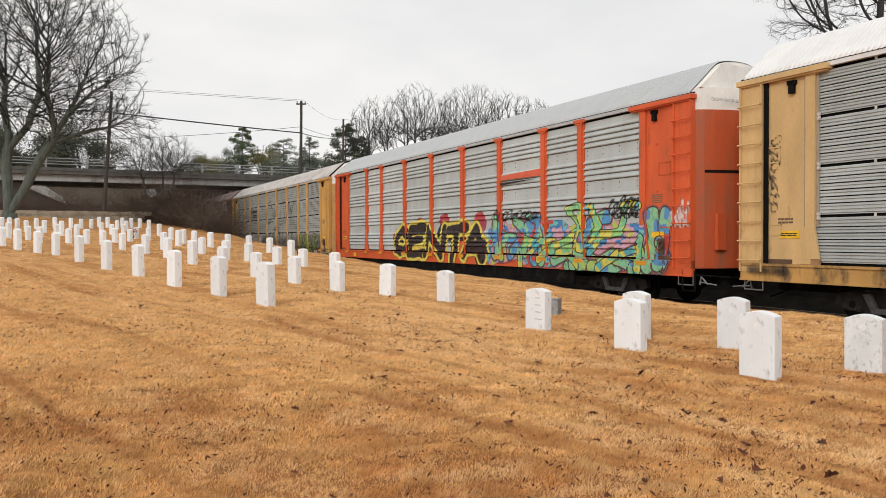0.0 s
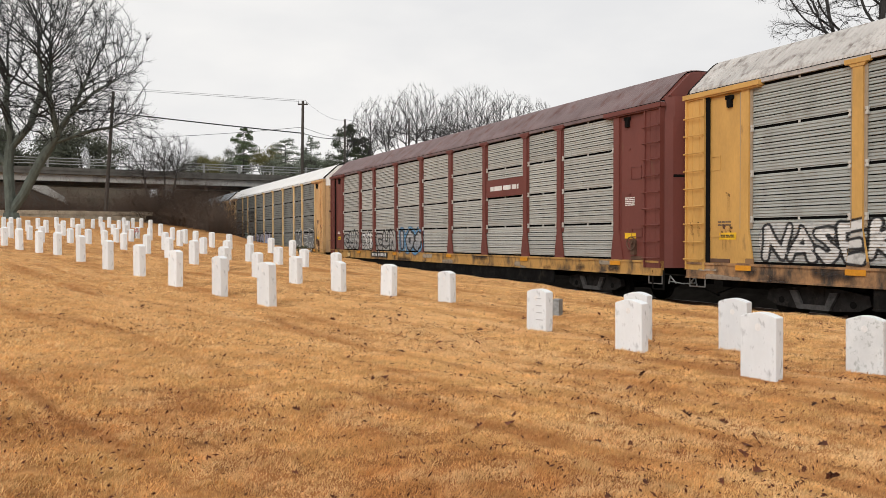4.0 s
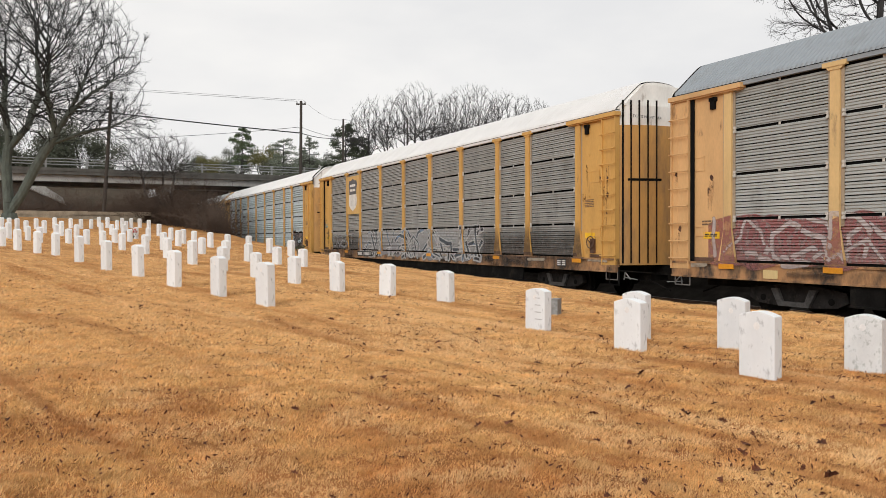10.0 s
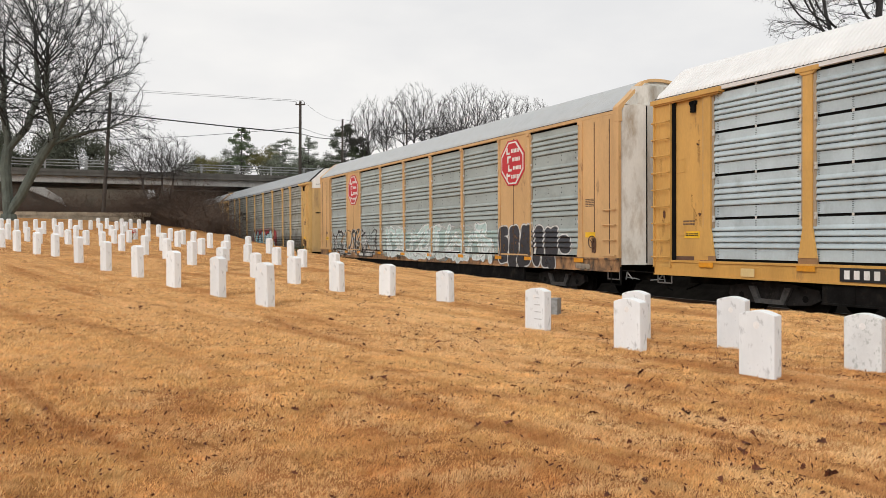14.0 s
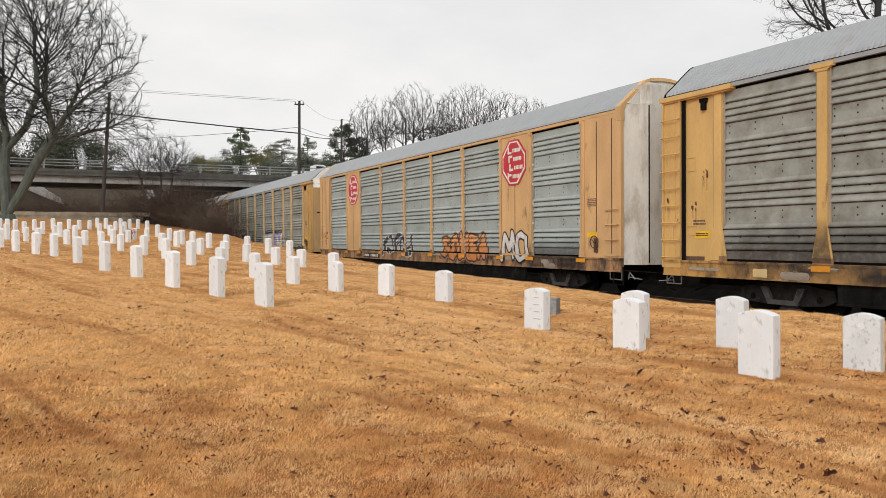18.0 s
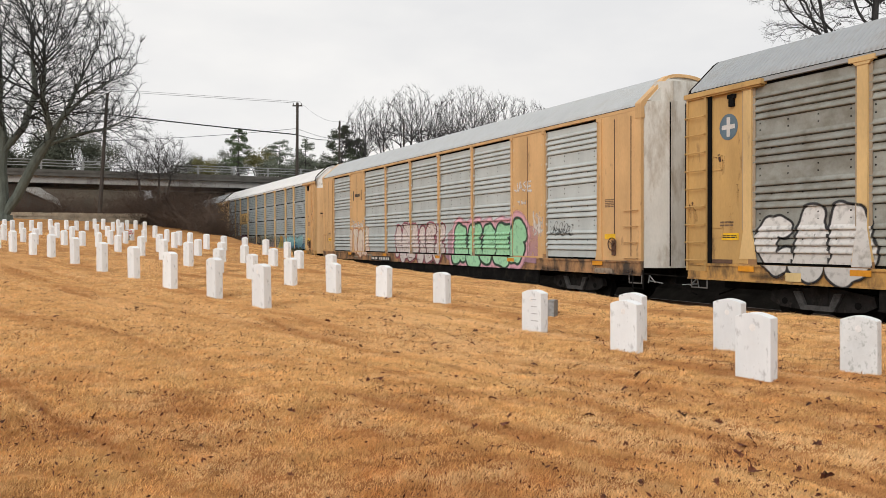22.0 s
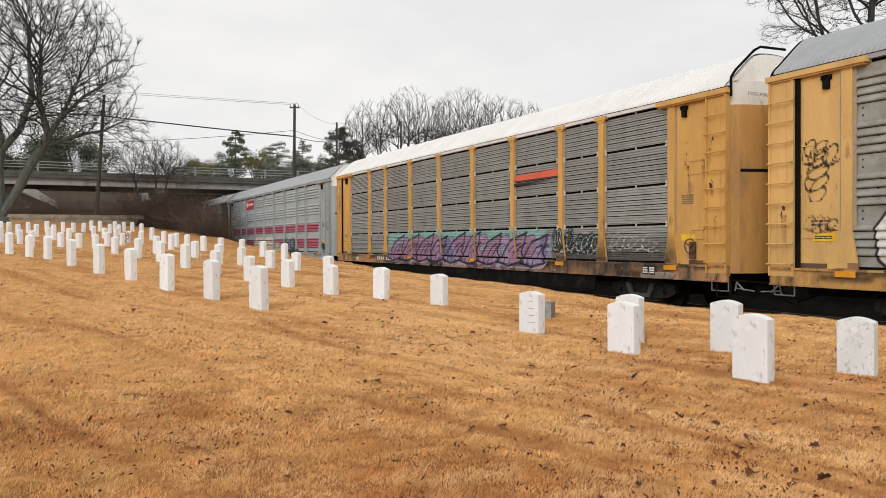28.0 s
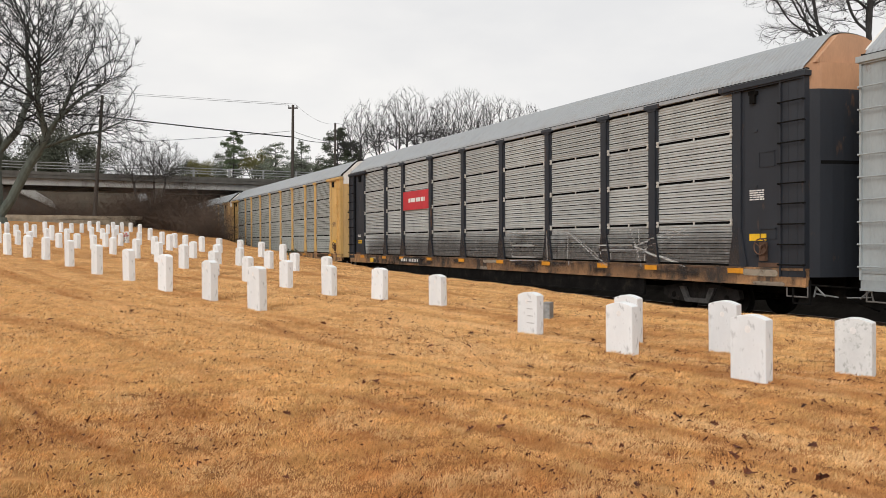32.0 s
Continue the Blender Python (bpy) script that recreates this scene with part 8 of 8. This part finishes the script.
def lettering(text, size, mat):
    """Words as one flat mesh, centred, that face -y."""
    curve = bpy.data.curves.new("lettering", "FONT")
    curve.body, curve.size, curve.align_x, curve.resolution_u = text, size, "CENTER", 2
    holder = new("lettering", curve)
    me = bpy.data.meshes.new_from_object(holder.evaluated_get(bpy.context.evaluated_depsgraph_get()))
    bpy.data.objects.remove(holder)
    me.materials.clear()
    me.materials.append(mat)
    return me


def flat_plate(k, name, outline, x, mat, parent=None, label="", thick=0.01):
    return part(name, Shape().prism(outline, "x", x - thick, x), mat, parent or TRAIN[k][1], label)


def box_outline(yl, yr, z0, z1):
    return [(yr, z0), (yl, z0), (yl, z1), (yr, z1)]


def bars(k, name, yl, yr, z0, z1, n, x, mat, parent=None, label="", seed=1):
    """Lines of writing too small to read, as plain bars."""
    rng = random.Random(seed)
    s, h = Shape(), (z1 - z0) / n
    for i in range(n):
        a = yl
        while a > yr + 0.02:
            w = min(a - yr, rng.uniform(0.10, 0.35) * (yl - yr) + 0.02)
            s.box(x - 0.004, x, a - w * 0.86, a, z0 + h * (i + 0.2), z0 + h * (i + 0.8))
            a -= w
    return tagged(part(name, s, mat, parent or TRAIN[k][1], label), kind="stuff")


def letters(k, yl, yr, z0, z1, n, gap, x, mat, parent):
    """A run of n plain upright marks, with a wider space after the first few."""
    s, pitch = Shape(), (yl - yr) / (n + (1 if gap < n else 0))
    for i in range(n):
        a = yl - pitch * (i + (1 if i >= gap else 0))
        s.box(x - 0.004, x, a - pitch * 0.56, a, z0, z1)
    return tagged(part("number_mark", s, mat, parent or TRAIN[k][1]), kind="stuff")


NUMBERS = {2: (7.1, 3.8, 0.89, 1.11, "plate"), 3: (7.0, 5.0, 0.90, 1.13, "plate"), 4: (7.6, 5.6, 0.90, 1.13, "plate"), 5: (6.7, 5.0, 0.87, 1.14, "light"),
           6: (7.1, 5.1, 0.90, 1.14, "plate"), 7: (8.05, 5.55, 0.86, 1.13, "plate"), 8: (7.0, 5.0, 0.88, 1.12, "plate"), 9: (6.4, 4.4, 0.90, 1.13, "plate"),
           10: (6.2, 4.2, 0.86, 1.08, "plate"), 11: (6.85, 4.45, 0.79, 1.0, "light"), 12: (5.85, 3.45, 0.81, 1.02, "plate"), 13: (6.4, 4.7, 0.85, 1.12, "dark"),
           14: (7.2, 4.95, 0.81, 1.07, "plate"), 15: (7.8, 5.25, 0.89, 1.14, "light"), 16: (6.65, 4.1, 0.85, 1.11, "plate"), 17: (7.0, 5.0, 0.90, 1.12, "plate"),
           18: (7.4, 5.2, 0.90, 1.12, "plate")}


def octagon(k, y, z, w, h):
    cut = 0.3 * w
    def ring(a, b):
        return [(y - a + cut, z - b), (y + a - cut, z - b), (y + a, z - b + cut), (y + a, z + b - cut), (y + a - cut, z + b), (y - a + cut, z + b),
                (y - a, z + b - cut), (y - a, z - b + cut)]
    plate = flat_plate(k, "emblem", ring(w / 2, h / 2), SIDE + 0.012, PLATE_RED, label="red octagonal emblem", thick=0.014)
    flat_plate(k, "emblem_border", ring(w / 2 - 0.05, h / 2 - 0.05), SIDE - 0.002, PLATE_WHITE, plate, "white inner border", 0.004)
    flat_plate(k, "emblem_field", ring(w / 2 - 0.10, h / 2 - 0.10), SIDE - 0.006, PLATE_RED, plate, "", 0.004)
    rng = random.Random(3)
    for i in range(4):
        zz = z + h * (0.27 - 0.19 * i)
        yy = y + w * (0.24 - 0.035 * (i % 3))
        flat_plate(k, "emblem_mark", box_outline(yy, yy - 0.055 * w, zz - 0.075 * h, zz + 0.08 * h), SIDE - 0.010, PLATE_WHITE, plate, "", 0.004)
        flat_plate(k, "emblem_mark", box_outline(yy - 0.05 * w, yy - 0.16 * w, zz - (0.075, -0.03, 0.075, 0.0)[i] * h, zz + (-0.03, 0.08, -0.02, 0.05)[i] * h), SIDE - 0.0105, PLATE_WHITE, plate, "", 0.004)
        u = 0.21
        while u < 0.52:
            v = rng.uniform(0.03, 0.05)
            flat_plate(k, "emblem_mark", box_outline(yy - u * w, yy - (u + v) * w, zz - 0.05 * h, zz + 0.035 * h), SIDE - 0.010, PLATE_WHITE, plate, "", 0.004)
            u += v + 0.018


disc = flat_plate(11, "emblem", ring, SIDE + 0.05, ROUND_BLUE, None, "round blue-grey emblem with a pale cross", 0.008)
for yl, yr, z0, z1 in ((12.20, 12.10, 4.06, 4.50), (12.34, 11.96, 4.23, 4.33)):
    flat_plate(11, "emblem_cross", box_outline(yl, yr, z0, z1), SIDE + 0.041, STRIPE_GREY, disc, "", 0.004 if z1 > 4.4 else 0.006)
for k in (8, 10):
    octagon(k, -7.85, 4.25, 1.5, 1.5)
    octagon(k, 7.85, 4.25, 1.5, 1.5)
# shield on a yellow board
board = flat_plate(6, "emblem_board", box_outline(8.75, 6.95, 3.02, EAVE - 0.16), SIDE + 0.03, YELLOW, label="yellow board with a shield emblem", thick=0.03)
top = [(7.34, 4.02), (8.36, 4.02), (8.38, 4.30), (8.47, 4.52), (8.38, 4.74), (8.22, 4.72), (8.05, 4.75), (7.85, 4.84), (7.65, 4.75), (7.48, 4.72), (7.32, 4.74), (7.23, 4.52), (7.32, 4.30)]
low = [(7.85, 3.16), (8.02, 3.24), (8.22, 3.32), (8.38, 3.46), (8.43, 3.66), (8.40, 3.86), (8.36, 4.02), (7.34, 4.02), (7.30, 3.86), (7.27, 3.66), (7.32, 3.46), (7.48, 3.32), (7.68, 3.24)]
flat_plate(6, "shield_top", top, SIDE - 0.006, SLATE, board, "grey top of the shield", 0.006)
flat_plate(6, "shield_field", low, SIDE - 0.006, PLATE_WHITE, board, "white field of the shield", 0.006)
for i in range(5):
    y = 8.24 - 0.195 * i
    flat_plate(6, "shield_stripe", box_outline(y + 0.028, y - 0.028, 3.42, 4.0), SIDE - 0.012, STRIPE_GREY, board, "faint grey stripe", 0.004)
for i in range(2):
    bars(6, "shield_writing", 8.25, 7.45, 4.38 - 0.24 * i, 4.58 - 0.24 * i, 1, SIDE - 0.012, PLATE_WHITE, board, seed=i)
# white and tan boards with dark marks
board = flat_plate(7, "emblem_board", box_outline(6.75, 4.25, 3.12, 3.90), SIDE + 0.03, SHEET_BLUE, label="bluish grey board with a dark emblem", thick=0.02)
for y in (6.3, 4.75):
    flat_plate(7, "emblem_bracket", box_outline(y + 0.04, y - 0.04, 3.3, 3.78), SIDE + 0.006, PLATE_BLACK, board, "", 0.004)
bars(7, "emblem_writing", 6.05, 5.0, 3.42, 3.68, 1, SIDE + 0.006, PLATE_BLACK, board)
board = flat_plate(13, "emblem_board", box_outline(6.8, 4.15, 3.06, 3.92), SIDE + 0.03, YELLOW, label="tan board with a dark line emblem", thick=0.02)
line = [(5.45, 3.66), (6.02, 3.66), (6.02, 3.30), (5.45, 3.30), (5.45, 3.66), (5.18, 3.30), (4.88, 3.30), (4.88, 3.74)]
for (y0, z0), (y1, z1) in zip(line[:-1], line[1:]):
    d = Vector((y1 - y0, z1 - z0)).normalized() * 0.035
    flat_plate(13, "emblem_mark", [(y0 - d.x - d.y, z0 - d.y + d.x), (y1 + d.x - d.y, z1 + d.y + d.x), (y1 + d.x + d.y, z1 + d.y - d.x), (y0 - d.x + d.y, z0 - d.y - d.x)],
               SIDE + 0.006, PLATE_BLACK, board, "", 0.004)
for y in (8.4, 7.3):
    flat_plate(12, "emblem_bracket", box_outline(y + 0.04, y - 0.04, 3.75, 4.25), SIDE + 0.018, PLATE_BLACK, None, "dark bracket mark", 0.006)
bars(12, "emblem_writing", 8.2, 7.5, 3.88, 4.12, 1, SIDE + 0.018, PLATE_BLACK)
plate = flat_plate(16, "emblem_board", box_outline(6.8, 4.3, 4.28, 4.92), SIDE + 0.03, PLATE_RED, label="red board with white marks", thick=0.02)
bars(16, "emblem_writing", 5.9, 4.5, 4.5, 4.74, 1, SIDE + 0.006, PLATE_WHITE, plate)
flat_plate(16, "emblem_mark", [(6.55, 4.44), (6.1, 4.44), (6.0, 4.6), (6.1, 4.78), (6.55, 4.78), (6.65, 4.6)][::-1], SIDE + 0.006, PLATE_WHITE, plate, "", 0.004)
plate = flat_plate(17, "emblem_board", box_outline(6.8, 4.2, 3.12, 3.9), SIDE + 0.03, PLATE_RED, label="red board with white marks", thick=0.02)
bars(17, "emblem_writing", 6.2, 4.6, 3.38, 3.66, 1, SIDE + 0.006, PLATE_WHITE, plate)
plate = flat_plate(3, "emblem_board", box_outline(-4.3, -6.75, 3.2, 3.8), SIDE + 0.03, MAROON, label="maroon board with white marks", thick=0.02)
bars(3, "emblem_writing", -4.6, -6.5, 3.36, 3.62, 1, SIDE + 0.006, PLATE_WHITE, plate)
for k, yl, yr in ((1, -4.25, -6.75), (15, -4.25, -6.75)):
    strip = flat_plate(k, "emblem_strip", [(yr, 3.72), (yl, 3.72), (yl, 3.88), (yr, 3.94)], SIDE + 0.03, SALMON, label="orange-red painted strip", thick=0.02)
    flat_plate(k, "emblem_shadow", [(yr + 0.35, 3.64), (yl, 3.55), (yl, 3.64)], SIDE + 0.03, PLATE_BLACK, strip, "black wedge under the strip", 0.018)
for k in (4, 9, 14, 2):
    y0 = 6.7
    for i in range(6):
        flat_plate(k, "emblem_line", box_outline(y0 - 0.03 * i, y0 - 1.15, 3.72 + 0.05 * i, 3.745 + 0.05 * i), SIDE + 0.03, PLATE_BLACK, None, "thin dark emblem line")
    bars(k, "emblem_writing", y0 - 1.15, y0 - 2.25, 3.70, 3.98, 1, SIDE + 0.03, PLATE_BLACK, seed=k)
    bars(k, "emblem_writing", y0 - 1.0, y0 - 2.2, 3.34, 3.62, 2, SIDE + 0.03, PLATE_BLACK, seed=k + 1)

# red stripes on the silver car: the ridges of two bands
for a, b in zip(POSTS[:-1], POSTS[1:]):
    for z0, z1 in ((1.28, 2.0), (2.30, 2.86)):
        s = Shape()
        pts = [(SIDE + 0.081 + x, z) for x, z in profiles("B")[0] if z0 <= z <= z1]
        s.sheet([(x, a - HALF + 0.1, z) for x, z in pts], [(x, b - HALF - 0.1, z) for x, z in pts], flip=True)
        part("painted_stripe", s, STRIPE_RED, TRAIN[16][1], "red painted stripe")

STIRRUP = Shape()
for a, b in (((0, 0.25, 0.82), (0, 0.25, 0.60)), ((0, 0.25, 0.60), (0, -0.25, 0.60)), ((0, -0.25, 0.60), (0, -0.25, 0.82))):
    STIRRUP.tube(a, b, 0.016, 0.016, 6)
STIRRUP = STIRRUP.mesh("stirrup_step", STIRRUP_STEEL)
WARNING = lettering("EXCESS HEIGHT CAR", 0.105, PLATE_BLACK)
for k, (start, car) in enumerate(TRAIN):
    if CARS[k][7] is GABLE_WHITE:
        part("warning_words", WARNING, None, car, "small black height warning", at=pose(-0.72, -HALF - 0.335, 5.0, 90))
for k, (start, car) in enumerate(TRAIN):
    rng = random.Random(100 + k)
    if k in NUMBERS:
        yl, yr, z0, z1, kind = NUMBERS[k]
        rest = SIDE - 0.0325
        sheet = None
        if kind == "plate":
            sheet = flat_plate(k, "number_plate", box_outline(yl, yr, z0, z1), SIDE - 0.031, PLATE_BLACK, label="black number plate with white marks")
            rest = SIDE - 0.042
        letters(k, yl - 0.1, yr + 0.1, z0 + 0.05, z1 - 0.05, 10, 4, rest, PLATE_BLACK if kind == "dark" else PLATE_WHITE, sheet)
    if k in (2, 4, 6, 9, 11, 13, 14, 15, 16):
        for a in (0, 0.25):
            board = flat_plate(k, "data_panel", box_outline(-10.58 - a, -10.80 - a, 0.89, 1.12), SIDE - 0.031, PLATE_BLACK, label="small black data panel on the sill")
            bars(k, "data_line", -10.60 - a, -10.78 - a, 0.92, 1.09, 3, SIDE - 0.042, PLATE_WHITE, board, seed=k + 60)
    if k % 2:
        flat_plate(k, "sill_label", box_outline(10.52, 10.14, 0.86, 1.04), SIDE - 0.0315, SIGN_YELLOW if k in (1, 16, 17) else PALE_LABEL, label="small pale label on the sill")
    if k in (4, 7, 9):
        letters(k, -5.3, -6.4, 0.88, 1.03, 5, 5, SIDE - 0.0325, RUST_RED, None)
    for y in post_stops(CARS[k][2])[0][::1 if k % 3 else 2]:
        flat_plate(k, "reflector", box_outline(y + 0.22, y - 0.22, 1.03, 1.145), SIDE - 0.0315, REFLECT)
    off = SIDE + 0.05 if CARS[k][2] != "C" else SIDE
    sign = flat_plate(k, "yellow_sign", box_outline(12.35, 11.85, 1.72, 1.88), off, SIGN_YELLOW, label="small yellow sign")
    bars(k, "sign_line", 12.3, 11.9, 1.76, 1.84, 2, off - 0.011, PLATE_BLACK, sign, seed=k)
    flat_plate(k, "yellow_sign", box_outline(-11.9, -12.35, 1.75, 1.9), off, SIGN_YELLOW, label="small yellow sign")
    ink = PLATE_WHITE if k in (3, 17) else STENCIL
    bars(k, "stencil", -11.9, -12.3, 2.62, 2.86, 5, off, ink, seed=k + 7)
    bars(k, "stencil", 12.4, 12.0, 2.02, 2.16, 2, off, ink, seed=k + 9)
    for a in (-13.15, 13.02):
        part("stirrup_step", STIRRUP, None, car, "pale bent stirrup step", at=pose(SIDE + 0.02, a, 0))
    brake = part("hand_brake", Shape().box(SIDE - 0.03, SIDE + 0.05, -12.38, -12.22, 1.32, 1.72).tube((SIDE - 0.09, -12.3, 1.62), (SIDE - 0.02, -12.3, 1.62), 0.035, 0.035, 8),
                 RUST_STEEL, car, "rusty hand brake box")
    s = Shape()
    rim = [(SIDE - 0.08, -12.3 + 0.17 * math.cos(i * 0.5236), 1.62 + 0.17 * math.sin(i * 0.5236)) for i in range(13)]
    for a, b in zip(rim[:-1], rim[1:]):
        s.tube(a, b, 0.016, 0.016, 5)
    for i in (1, 5, 9):
        s.tube((SIDE - 0.08, -12.3, 1.62), rim[i], 0.012, 0.012, 5)
    part("brake_wheel", s, RUST_STEEL, brake)


def motions():
    walk(PICKUP, [(t, pose(15.55 + 11.8 * (t - 17), 88, 8.32)) for t in range(0, 33)])
    for start, car in TRAIN:
        walk(car, [(t, pose(TRACK_X, start - gone(t), 0)) for t in range(0, 33)])


motions()
